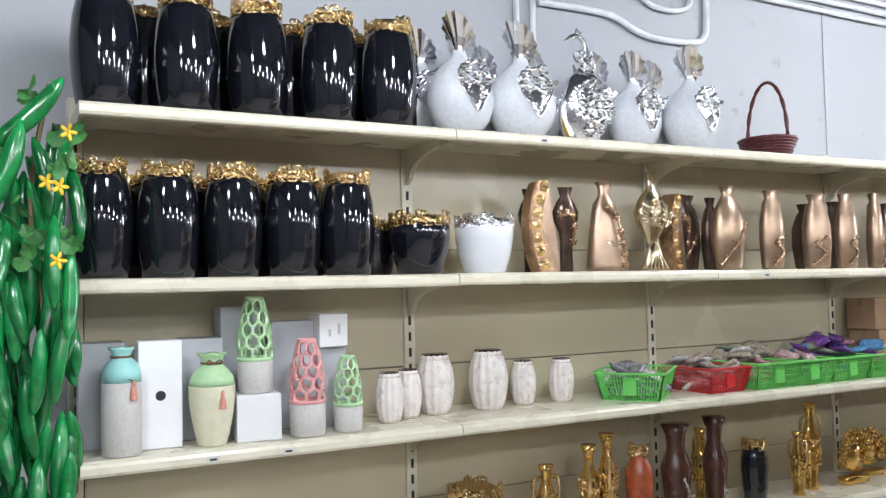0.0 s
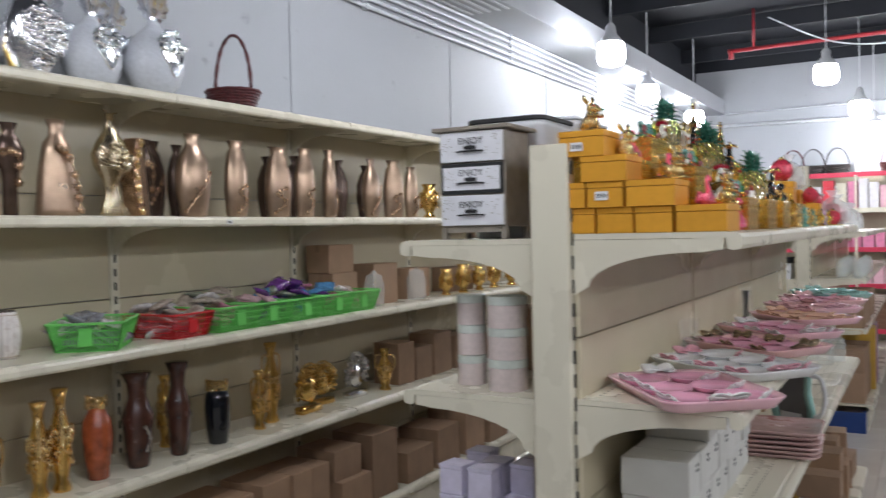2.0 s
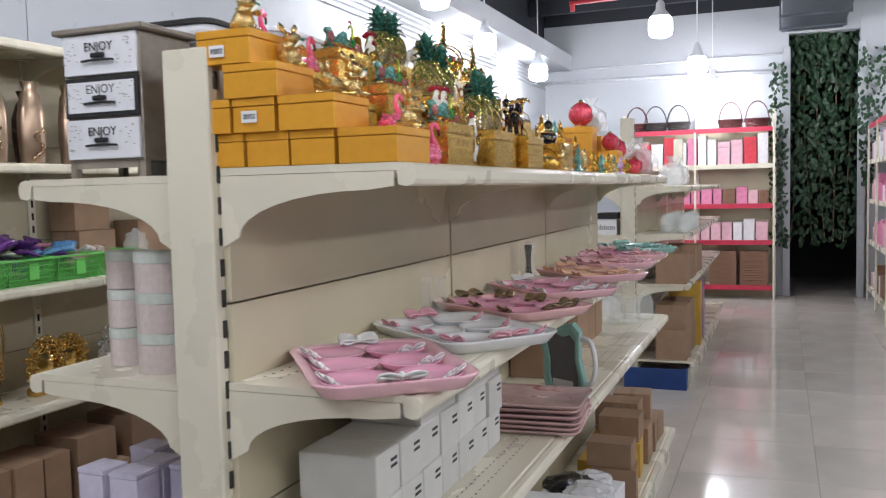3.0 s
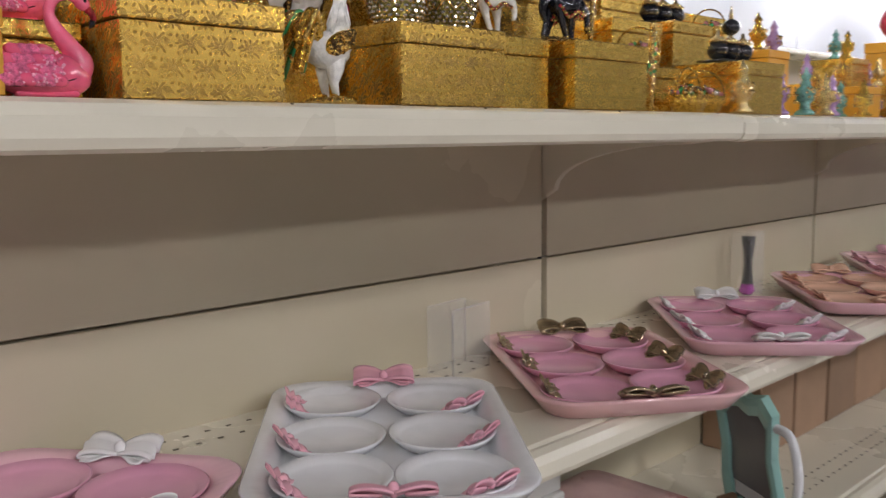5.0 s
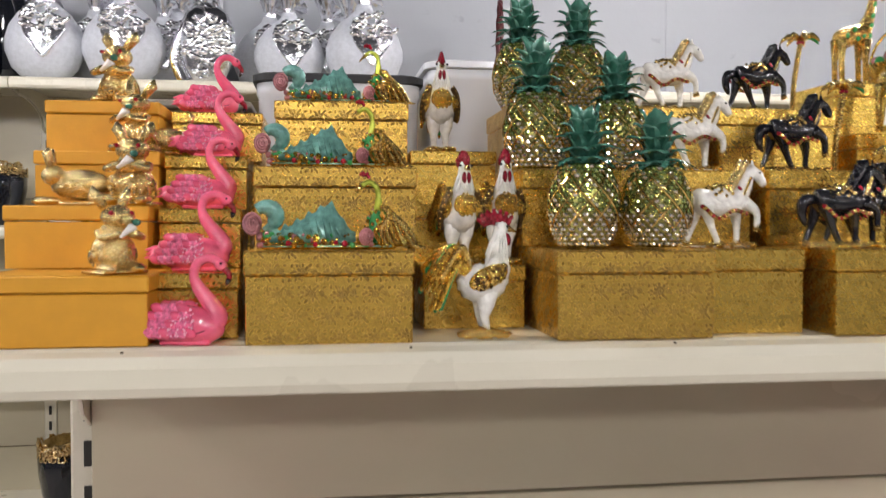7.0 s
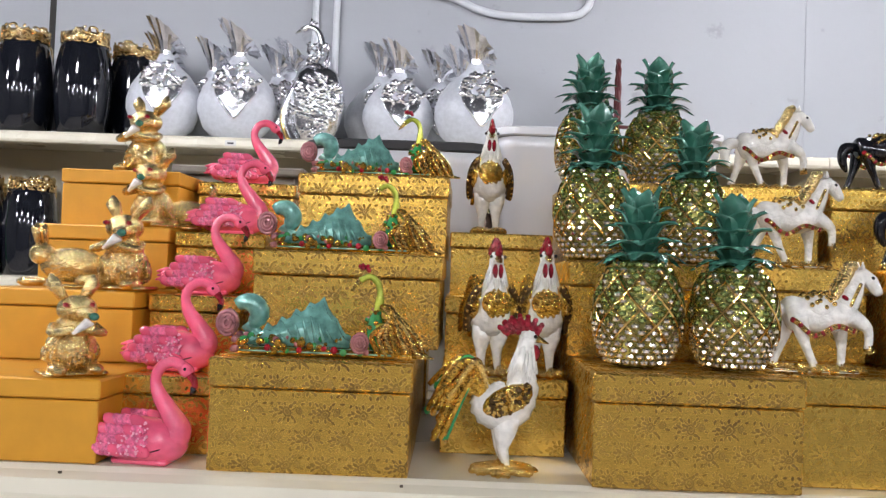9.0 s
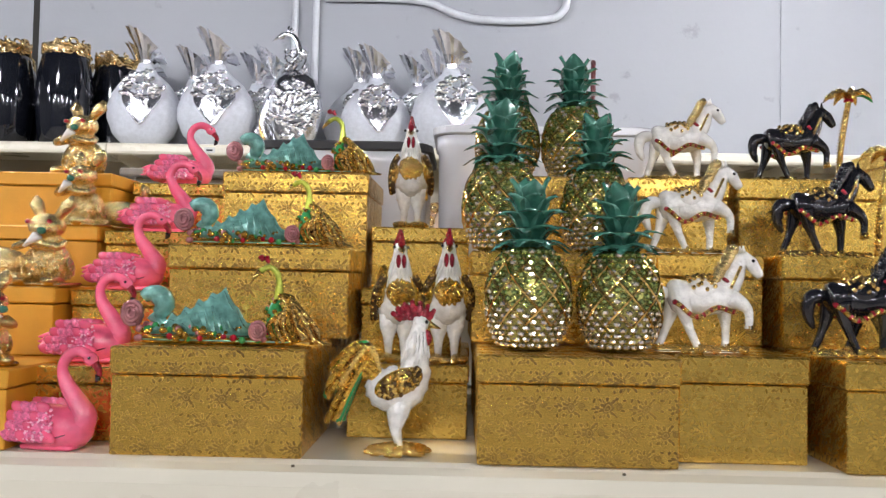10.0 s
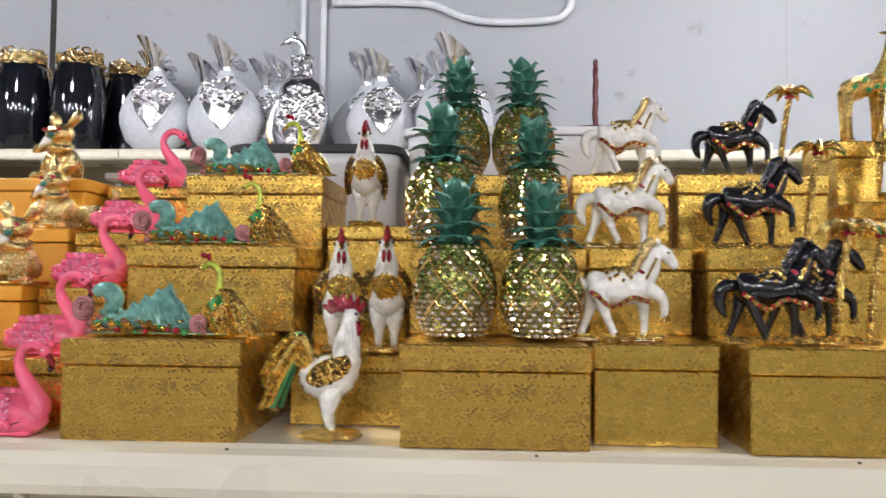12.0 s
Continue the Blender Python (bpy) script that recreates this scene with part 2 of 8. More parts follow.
# ---- lamps ----
def pendant_lamp(height):
    lamp = thing("pendant_lamp", "lit white pendant bulb lamp hanging from the ceiling", "lamp", "pendant lamps")
    bm = bmesh.new()
    lathe(bm, [(0.05, 0.085), (0.088, 0.07), (0.098, 0.03), (0.098, -0.05), (0.085, -0.082), (0.05, -0.095), (0.01, -0.098)], 14)
    part("bulb", bm, M_BULB, lamp, "glowing white bulb", True)
    bm = bmesh.new()
    lathe(bm, [(0.09, 0.072), (0.07, 0.10), (0.04, 0.135), (0.035, 0.19), (0.02, 0.21), (0.006, 0.22)], 14)
    part("socket", bm, M_SOCKET, lamp, "", True)
    bm = bmesh.new()
    tube(bm, [(0, 0, 0.215), (0, 0, CEIL - height + 0.003)], 0.006, 6)
    part("cord", bm, M_GREY_PIPE, lamp)
    return lamp


first_lamp = pendant_lamp(2.73)
# (3.5, 1.38) is an unseen lamp, placed to balance wall and shelf brightness
LAMPS = [(6.25, 1.98, 2.73), (3.5, 1.38, 2.73), (8.1, 2.25, 2.70), (9.9, 2.25, 2.66), (8.3, 0.75, 2.75), (10.0, 0.60, 2.63), (11.0, 0.52, 2.50), (10.4, -1.62, 2.73),
         # first two: unseen lamps added to brighten the wall shelving and gondola end
         (1.05, 0.75, 2.73), (-0.45, 0.35, 2.73), (-1.5, -1.9, 2.73), (0.4, -1.9, 2.73), (2.3, -1.9, 2.73), (4.2, -1.9, 2.73), (6.2, -1.9, 2.73),
         (-0.6, -3.9, 2.73), (1.4, -3.9, 2.73), (3.4, -3.9, 2.73), (5.4, -3.9, 2.73)]
first_lamp.matrix_basis = pose(*LAMPS[0])
for p in LAMPS[1:]:
    if p[2] == 2.73:
        copy_thing(first_lamp, pose(*p))
    else:
        pendant_lamp(p[2]).matrix_basis = pose(*p)

# ---- services along the north wall and the ceiling ----
duct = thing("wall_duct", "long white boxed duct fixed high on the wall", "duct")
part("casing", box_bm(4.55, 2.24, 2.86, FAR_X - 0.01, WALL_Y - 0.003, 3.05, bevel=0.004), M_WALL, duct)
bm = bmesh.new()
for k in range(5):
    B(bm, 4.62, 2.27 + 0.065 * k, 2.853, 5.15, 2.29 + 0.065 * k, 2.8595)
part("louvre", bm, M_GREY_PIPE, duct, "white louvred grille")
for k in range(5):
    c = thing("conduit", "grey conduit pipe running along the white wall", "pipe", "wall conduits")
    bm = bmesh.new()
    z = 2.845 - 0.045 * k
    tube(bm, [(1.2 + 0.25 * k, WALL_Y - 0.02, z + 0.03), (4.4, WALL_Y - 0.02, z + 0.004), (FAR_X - 0.02, WALL_Y - 0.02, z - 0.01)], 0.011, 8)
    part("pipe", bm, M_GREY_PIPE, c, smooth=True)
    for x in (2.2, 4.0, 5.8, 7.6, 9.4, 11.0):
        part("clip", box_bm(x, WALL_Y - 0.035, z - 0.012, x + 0.02, WALL_Y - 0.002, z + 0.022), M_GREY_PIPE, c)
c = thing("conduit_loop", "grey cable conduit bent in a loop on the wall", "pipe")
bm = bmesh.new()
tube(bm, smooth_path([(x, WALL_Y - 0.016, z) for x, z in ((1.88, 2.515), (2.10, 2.515), (2.22, 2.505), (2.32, 2.465), (2.42, 2.447), (2.60, 2.450), (2.67, 2.475), (2.69, 2.56), (2.69, 2.92))]), 0.013, 8)
tube(bm, smooth_path([(x, WALL_Y - 0.016, z) for x, z in ((2.06, 2.74), (2.28, 2.66), (2.40, 2.575), (2.56, 2.575), (2.615, 2.65), (2.62, 2.92))]), 0.011, 8)
part("pipe", bm, M_GREY_PIPE, c, smooth=True)
for x in (1.78, 1.85):
    bm = bmesh.new()
    tube(bm, [(x, WALL_Y - 0.016, 1.98), (x, WALL_Y - 0.016, 2.86)], 0.011, 8)
    part("pipe", bm, M_GREY_PIPE, thing("upright_conduit", "grey conduit pipe running up the white wall", "pipe", "upright conduits"), smooth=True)
bm = bmesh.new()
B(bm, 0.885, WALL_Y - 0.0035, 1.98, 0.905, WALL_Y - 0.0005, 2.86)
tagged(part("wall_joint_trim", bm, M_SLOT), "dark vertical gap between wall boards", "trim", kind="structure")
for x in (0.2, 3.40, 4.95, 6.5, 8.1, 9.7):
    bm = bmesh.new()
    B(bm, x, WALL_Y - 0.004, FLOOR, x + 0.035, WALL_Y - 0.0005, 2.86)
    tagged(part("wall_joint_trim", bm, M_WALL), "white vertical joint strip on the wall", "trim", kind="structure")
bm = bmesh.new()
tube(bm, [(9.26, 1.75, 3.22), (9.06, -3.2, 3.22)], 0.021, 8)
tube(bm, [(9.26, 1.72, 3.24), (9.26, 1.72, 3.14)], 0.024, 8)
tube(bm, [(9.25, 1.5, 3.22), (9.25, 1.5, CEIL)], 0.012, 8)
tube(bm, [(9.08, -2.6, 3.22), (9.08, -2.6, CEIL)], 0.012, 8)
t_ = thing("sprinkler_pipe", "red painted sprinkler pipe under the ceiling", "pipe")
part("pipe", bm, M_RED_PIPE, t_, smooth=True)
t_ = thing("ceiling_duct", "dark grey square air duct under the ceiling", "duct")
part("casing", box_bm(7.2, -0.85, 3.12, FAR_X - 0.01, -0.20, 3.55, bevel=0.01), M_DUCT, t_)
for x in (8.2, 9.3, 10.4, 11.2):
    part("flange", box_bm(x, -0.87, 3.10, x + 0.04, -0.18, 3.57), M_DUCT, t_)
bm = bmesh.new()
for x in (5.2, 6.6, 8.0, 9.4, 10.8):
    B(bm, x, -6.0, 3.44, x + 0.07, WALL_Y, 3.6)
tagged(part("ceiling_beam", bm, M_BLACK_CEIL), "black painted steel ceiling beams", "beam", kind="structure")
bm = bmesh.new()
tube(bm, smooth_path([(9.2, 1.35, 3.5), (9.2, 0.8, 3.2), (9.2, 0.3, 3.12), (9.2, -0.15, 3.2)]), 0.008, 6)
part("cable", bm, M_GREY_PIPE, thing("hanging_cable", "thin white cable sagging below the ceiling", "cable"), smooth=True)
bm = bmesh.new()
tube(bm, [(FAR_X - 0.04, WALL_Y - 0.01, 2.72), (FAR_X - 0.04, -0.25, 2.68)], 0.02, 8)
part("pipe", bm, M_GREY_PIPE, thing("far_conduit", "grey steel pipe running across the far wall", "pipe"), smooth=True)
bm = bmesh.new()
tube(bm, [(FAR_X - 0.03, WALL_Y - 0.01, 2.86), (FAR_X - 0.03, -0.25, 2.88)], 0.009, 8)
part("pipe", bm, M_GREY_PIPE, thing("far_conduit", "thin grey pipe running across the far wall", "pipe"), smooth=True)


# ---- shelving ----
def shelf_profile(front, back, sign):
    """Cross-section of a pressed shelf with a rounded lip; sign: which way it faces along y."""
    f = front
    pts = [(back, -0.012), (f + 0.03 * sign, -0.012), (f + 0.028 * sign, -0.033), (f + 0.016 * sign, -0.036), (f + 0.004 * sign, -0.033), (f, -0.026), (f, -0.012),
           (f + 0.005 * sign, -0.004), (f + 0.014 * sign, -0.001), (f + 0.022 * sign, -0.003), (f + 0.026 * sign, 0.0), (back, 0.0)]
    return pts


def shelf(unit, x0, x1, z, front, back, rng, label=""):
    sign = 1 if back > front else -1
    bm = bmesh.new()
    slab(bm, shelf_profile(front, back, sign), x0 + 0.0015, x1 - 0.0015, axis="x")
    ob = part("shelf", bm, M_CREAM, unit, label)
    ob.matrix_basis = pose(0, 0, z + rng.uniform(-0.0012, 0.0012))
    return ob


def bracket(unit, x, z, front, back, depth=0.11, label=""):
    """A curved pressed bracket under a shelf."""
    s = 1 if back > front else -1
    L = abs(back - front) - 0.035
    pts = [(0, -0.013), (L, -0.013), (L, -0.035)]
    for k in range(9):
        a = math.pi / 2 * k / 8
        pts.append((L * 0.86 - (L * 0.86 - 0.035) * math.sin(a), -0.04 - (depth - 0.04) * (1 - math.cos(a))))
    pts += [(0.0, -depth - 0.02)]
    bm = bmesh.new()
    slab(bm, [(back - s * a, b) for a, b in pts], x - 0.002, x + 0.002, axis="x")
    ob = part("bracket", bm, M_CREAM, unit, label)
    ob.matrix_basis = pose(0, 0, z)
    return ob


def upright(unit, x, y0, y1, z1, slots=(), width=0.038):
    ob = part("upright", box_bm(x, y0, FLOOR, x + width, y1, z1, bevel=0.003), M_CREAM, unit)
    bm = bmesh.new()
    for y, side in slots:
        z = FLOOR + 0.2
        while z < z1 - 0.05:
            B(bm, x + width * 0.5 - 0.004, y - 0.0015, z, x + width * 0.5 + 0.004, y + 0.0015, z + 0.028)
            z += 0.05
    tagged(part("slotting", bm, M_SLOT, ob), kind="stuff")
    return ob


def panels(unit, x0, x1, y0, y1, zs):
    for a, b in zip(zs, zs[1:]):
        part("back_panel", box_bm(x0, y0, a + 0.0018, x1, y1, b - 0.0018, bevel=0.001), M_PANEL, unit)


rng = random.Random(4)
wall_bays = 8
for i in range(wall_bays):
    x0, x1 = W_X0 + i, W_X0 + i + 1
    u = thing("wall_shelving", "cream metal wall shelving bay loaded with vases", "shelving", "wall shelving bays")
    upright(u, x0 - 0.019 if i else x0, W_BACK - 0.006, WALL_Y - 0.005, 2.03, [(W_BACK - 0.0075, -1)])
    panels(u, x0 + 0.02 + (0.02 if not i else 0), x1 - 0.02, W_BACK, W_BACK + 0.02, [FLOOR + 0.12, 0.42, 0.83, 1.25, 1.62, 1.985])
    for z in W_LEVELS:
        shelf(u, x0, x1, z, W_FRONT - (0.03 if z < 0.5 else 0), W_BACK - 0.002, rng)
        if z > 0.5:
            bracket(u, x0 + 0.004, z, W_FRONT, W_BACK - 0.007)
            bracket(u, x1 - 0.004, z, W_FRONT, W_BACK - 0.007)
    part("kick_plate", box_bm(x0 + 0.002, W_FRONT - 0.01, FLOOR, x1 - 0.002, W_FRONT + 0.005, W_LEVELS[-1] - 0.046), M_CREAM, u)


def gondola(x0, bays, dy, levels, labels, top=1.645, group=""):
    for i in range(bays):
        a, b = x0 + i, x0 + i + 1
        u = thing("gondola_shelving", labels, "shelving", group)
        upright(u, a - 0.019, 0.640 + dy, 0.727 + dy, top if not i else levels[0] + 0.012, [(0.6385 + dy, -1), (0.7285 + dy, 1)])
        if i == bays - 1:
            upright(u, b - 0.019, 0.640 + dy, 0.727 + dy, top, [(0.6385 + dy, -1), (0.7285 + dy, 1)])
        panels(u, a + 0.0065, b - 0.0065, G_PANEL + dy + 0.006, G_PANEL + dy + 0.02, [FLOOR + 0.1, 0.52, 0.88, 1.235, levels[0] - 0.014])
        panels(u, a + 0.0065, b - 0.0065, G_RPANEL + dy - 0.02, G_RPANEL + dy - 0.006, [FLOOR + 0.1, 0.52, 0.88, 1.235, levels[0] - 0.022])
        for z in levels:
            f, r = (G_FRONT + dy, G_REAR + dy)
            if z < 0.5:
                f, r = f - 0.03, r + 0.03
            shelf(u, a, b, z, f, 0.639 + dy, rng)
            shelf(u, a, b, z - 0.008, r, 0.728 + dy, rng)
            if z > 0.5:
                for x in (a + 0.003, b - 0.003):
                    bracket(u, x, z, f, 0.640 + dy)
                    bracket(u, x, z - 0.008, r, 0.727 + dy)
        part("kick_plate", box_bm(a + 0.002, G_FRONT + dy, FLOOR, b - 0.002, G_FRONT + 0.015 + dy, levels[-1] - 0.046), M_CREAM, u)
        part("kick_plate", box_bm(a + 0.002, G_REAR + dy - 0.015, FLOOR, b - 0.002, G_REAR + dy, levels[-1] - 0.056), M_CREAM, u)


gondola(G_X0, 3, 0.0, G_LEVELS, "cream metal double-sided gondola shelving bay with perforated uprights", group="gondola bays")
gondola(6.5, 3, 0.055, (1.40, 1.09, 0.755, 0.25), "cream metal gondola shelving bay stocked with glassware", group="far gondola bays", top=1.85)


# ---- materials of the goods ----
def foil(name, base, dark, rough, metal=0.75, emboss=0.2, dull=0.18, ink_metal=0.25, fade_low=0.5):
    """Gold foil paper printed with sprigs of roses in darker ink."""
    m = shader(name, base, rough, metal, vary=0.08)
    nt = m.node_tree
    b = nt.nodes["Principled BSDF"]
    tc = nt.nodes.new("ShaderNodeTexCoord")

    def math_node(op, *args):
        n = nt.nodes.new("ShaderNodeMath")
        n.operation = op
        for k, v in enumerate(args):
            if isinstance(v, (int, float)):
                n.inputs[k].default_value = v
            else:
                nt.links.new(v, n.inputs[k])
        return n.outputs[0]

    def noise(scale, detail=3):
        n = nt.nodes.new("ShaderNodeTexNoise")
        n.inputs["Scale"].default_value = scale
        n.inputs["Detail"].default_value = detail
        nt.links.new(tc.outputs["Object"], n.inputs["Vector"])
        return n
    warp = nt.nodes.new("ShaderNodeSeparateXYZ")
    nt.links.new(noise(75, 3).outputs["Color"], warp.inputs[0])
    sep = nt.nodes.new("ShaderNodeSeparateXYZ")
    nt.links.new(tc.outputs["Object"], sep.inputs[0])
    info = nt.nodes.new("ShaderNodeObjectInfo")
    shift = math_node("MULTIPLY", info.outputs["Random"], 0.31)
    u = math_node("ADD", math_node("ADD", math_node("ADD", sep.outputs[0], sep.outputs[1]), shift), math_node("MULTIPLY", warp.outputs[0], 0.005))
    v = math_node("ADD", math_node("ADD", sep.outputs[2], math_node("MULTIPLY", sep.outputs[1], 0.6)), math_node("MULTIPLY", warp.outputs[1], 0.005))
    W, H = 0.0245, 0.0165
    row = math_node("DIVIDE", v, H)
    col = math_node("ADD", math_node("DIVIDE", u, W), math_node("MULTIPLY", math_node("FLOOR", row), 0.5))
    comb = nt.nodes.new("ShaderNodeCombineXYZ")
    nt.links.new(math_node("MULTIPLY", math_node("SUBTRACT", math_node("FRACT", col), 0.5), 40.0), comb.inputs[0])
    nt.links.new(math_node("MULTIPLY", math_node("SUBTRACT", math_node("FRACT", row), 0.5), 27.0), comb.inputs[1])

    def oval(x, y, turn, a, c):
        """Distance in an oval of half-axes a and c, in millimetres of the repeat."""
        mp = nt.nodes.new("ShaderNodeMapping")
        mp.vector_type = "TEXTURE"
        mp.inputs["Location"].default_value = (x, y, 0)
        mp.inputs["Rotation"].default_value = (0, 0, radians(turn))
        mp.inputs["Scale"].default_value = (a, c, 1)
        nt.links.new(comb.outputs[0], mp.inputs["Vector"])
        ln = nt.nodes.new("ShaderNodeVectorMath")
        ln.operation = "LENGTH"
        nt.links.new(mp.outputs[0], ln.inputs[0])
        return ln.outputs["Value"]
    near = None
    for x, y, turn, a, c in ((-6.0, 3.6, 150, 3.1, 1.7), (-6.6, -1.6, 205, 3.1, 1.6), (5.6, -5.2, -40, 3.1, 1.7), (1.2, -7.8, -85, 2.9, 1.6), (4.6, 6.2, 55, 3.0, 1.6), (-1.2, 8.2, 100, 2.8, 1.6),
                             (-11.5, 2.2, 160, 3.0, 1.6), (-11.8, -3.6, 215, 2.8, 1.5), (-15.2, -0.2, 180, 2.8, 1.5), (9.2, -8.6, -60, 2.7, 1.5), (17.0, -2.2, -20, 2.7, 1.5), (8.0, 9.8, 40, 2.7, 1.5),
                             (-8.6, 8.4, 130, 2.8, 1.5), (-7.0, -8.4, 230, 2.8, 1.5), (-15.2, 8.6, 70, 2.7, 1.5), (-14.2, -9.6, 110, 2.7, 1.5), (16.6, 9.0, 15, 2.7, 1.5),
                             (-9.5, 0.4, 175, 5.6, 0.6), (7.2, 4.2, 40, 4.4, 0.6), (7.4, -6.6, -50, 4.6, 0.6), (-3.2, -7.4, 60, 4.2, 0.6), (-5.0, 7.0, 125, 4.0, 0.6)):
        d = oval(x, y, turn, a, c)
        near = d if near is None else math_node("MINIMUM", near, d)
    soft = nt.nodes.new("ShaderNodeMapRange")
    soft.inputs["From Min"].default_value, soft.inputs["From Max"].default_value = 1.12, 0.82
    nt.links.new(near, soft.inputs["Value"])
    mask = soft.outputs[0]
    for x, y, r in ((0.0, 0.0, 5.6), (12.0, 1.6, 4.0)):
        d = oval(x, y, 0, r, r)
        petals = math_node("GREATER_THAN", math_node("SINE", math_node("ADD", math_node("MULTIPLY", d, 13.0), math_node("MULTIPLY", warp.outputs[2], 9.0))), -0.25)
        mask = math_node("MAXIMUM", mask, math_node("MULTIPLY", petals, math_node("LESS_THAN", d, 1.0)))
    fr = nt.nodes.new("ShaderNodeMapRange")
    fr.inputs["From Min"].default_value, fr.inputs["From Max"].default_value = 0.38, 0.58
    fr.inputs["To Min"].default_value, fr.inputs["To Max"].default_value = fade_low, 1.0
    nt.links.new(noise(14).outputs["Fac"], fr.inputs["Value"])
    mask = math_node("MULTIPLY", mask, fr.outputs[0])
    mx = nt.nodes.new("ShaderNodeMix")
    mx.data_type = "RGBA"
    nt.links.new(mask, mx.inputs[0])
    old = b.inputs["Base Color"].links[0].from_socket
    nt.links.new(old, mx.inputs[6])
    mx.inputs[7].default_value = (*dark, 1)
    nt.links.new(mx.outputs[2], b.inputs["Base Color"])
    for lo, hi, socket in ((rough, rough + dull, "Roughness"), (metal, metal * ink_metal, "Metallic")):
        rr = nt.nodes.new("ShaderNodeMapRange")
        rr.inputs["To Min"].default_value, rr.inputs["To Max"].default_value = lo, hi
        nt.links.new(mask, rr.inputs["Value"])
        nt.links.new(rr.outputs[0], b.inputs[socket])
    last = nt.nodes.new("ShaderNodeBump")
    last.inputs["Strength"].default_value = emboss
    last.inputs["Distance"].default_value = 0.0003
    nt.links.new(mask, last.inputs["Height"])
    # slight waves of the paper and its fine brushed grain
    for sc, dist, stretch in ((9.0, 0.0016, 1.0), (110.0, 0.00012, 7.0)):
        mp = nt.nodes.new("ShaderNodeMapping")
        mp.inputs["Scale"].default_value = (sc, sc, sc * stretch)
        nt.links.new(tc.outputs["Object"], mp.inputs["Vector"])
        cr = nt.nodes.new("ShaderNodeTexNoise")
        cr.inputs["Scale"].default_value = 1.0
        cr.inputs["Detail"].default_value = 3
        nt.links.new(mp.outputs[0], cr.inputs["Vector"])
        b2 = nt.nodes.new("ShaderNodeBump")
        b2.inputs["Strength"].default_value = 0.5
        b2.inputs["Distance"].default_value = dist
        nt.links.new(cr.outputs["Fac"], b2.inputs["Height"])
        nt.links.new(last.outputs[0], b2.inputs["Normal"])
        last = b2
    nt.links.new(last.outputs[0], b.inputs["Normal"])
    return m


M_FOIL = foil("floral_gold_foil", (0.86, 0.53, 0.105), (0.15, 0.08, 0.012), 0.27, metal=0.92, ink_metal=0.35, fade_low=0.7)
M_FOIL_B = foil("bright_gold_foil", (0.90, 0.58, 0.12), (0.26, 0.145, 0.02), 0.25, metal=0.95, emboss=0.1, dull=0.12, ink_metal=0.6, fade_low=0.3)
M_ORANGE = shader("orange_gold_paper", (0.70, 0.33, 0.025), 0.48, 0.15, noise_scale=60, noise_amount=0.05, vary=0.06, bump=0.05, bump_scale=300)
M_LABEL = shader("white_sticker", (0.75, 0.75, 0.76), 0.5)
M_INK = shader("black_ink", (0.02, 0.02, 0.022), 0.6)
M_GOLD = shader("polished_gold", (0.80, 0.52, 0.17), 0.14, 1.0, noise_scale=150, noise_amount=0.15, bump=0.18, bump_scale=140)
M_PALEGOLD = shader("pale_gold_cast", (0.76, 0.55, 0.24), 0.24, 1.0, noise_scale=160, noise_amount=0.15, bump=0.55, bump_scale=420)
M_TRINKET = shader("stippled_trinket_gold", (0.82, 0.56, 0.18), 0.17, 1.0, noise_scale=260, noise_amount=0.4, bump=0.8, bump_scale=380)
M_SILVER = shader("silver_plating", (0.80, 0.80, 0.82), 0.13, 1.0, noise_scale=60, noise_amount=0.1, bump=0.25, bump_scale=120)
M_BRIGHTSILVER = shader("bright_silver_plating", (0.95, 0.95, 0.97), 0.16, 1.0, noise_scale=60, noise_amount=0.06)
M_PINK = shader("hot_pink_enamel", (0.82, 0.10, 0.20), 0.2, noise_scale=45, noise_amount=0.2, coat=0.6, bump=0.15, bump_scale=200)
M_CORAL = shader("coral_pink_enamel", (0.85, 0.12, 0.22), 0.18, noise_scale=60, noise_amount=0.2, coat=0.6, bump=0.2, bump_scale=260, vary=0.08)
M_GLITTER = shader("pink_glitter_stones", (0.85, 0.17, 0.32), 0.2, 0.0, noise_scale=400, noise_amount=0.3, bump=0.9, bump_scale=500)
M_PINKSTONE = shader("pale_pink_stone", (0.95, 0.42, 0.55), 0.15)
M_WENAMEL = shader("white_enamel", (0.80, 0.78, 0.73), 0.2, noise_scale=140, noise_amount=0.16, coat=0.6, bump=0.4, bump_scale=300, wear=(0.55, 0.48, 0.36), wear_scale=220, wear_cut=0.66)
M_BENAMEL = shader("black_enamel", (0.007, 0.007, 0.010), 0.10, noise_scale=60, coat=0.5, bump=0.18, bump_scale=200)
M_TEAL = shader("teal_enamel", (0.15, 0.36, 0.31), 0.12, 0.3, noise_scale=130, noise_amount=0.5, coat=0.5, bump=0.25, bump_scale=150)
M_LEAF = shader("green_crown_enamel", (0.040, 0.165, 0.115), 0.24, 0.3, noise_scale=80, noise_amount=0.35, coat=0.3)
M_RED = shader("crimson_enamel", (0.30, 0.008, 0.022), 0.2, 0.2, noise_scale=300, noise_amount=0.5, coat=0.5, bump=0.8, bump_scale=420)
M_GREEN = shader("emerald_enamel", (0.02, 0.20, 0.06), 0.15, noise_scale=60, coat=0.7)
M_ROSE = shader("dusty_rose_enamel", (0.38, 0.15, 0.16), 0.2, 0.35, noise_scale=120, noise_amount=0.3, coat=0.3)
M_AMBER = shader("amber_gold_enamel", (0.70, 0.42, 0.07), 0.18, 0.95, noise_scale=240, noise_amount=0.5, bump=0.9, bump_scale=420)
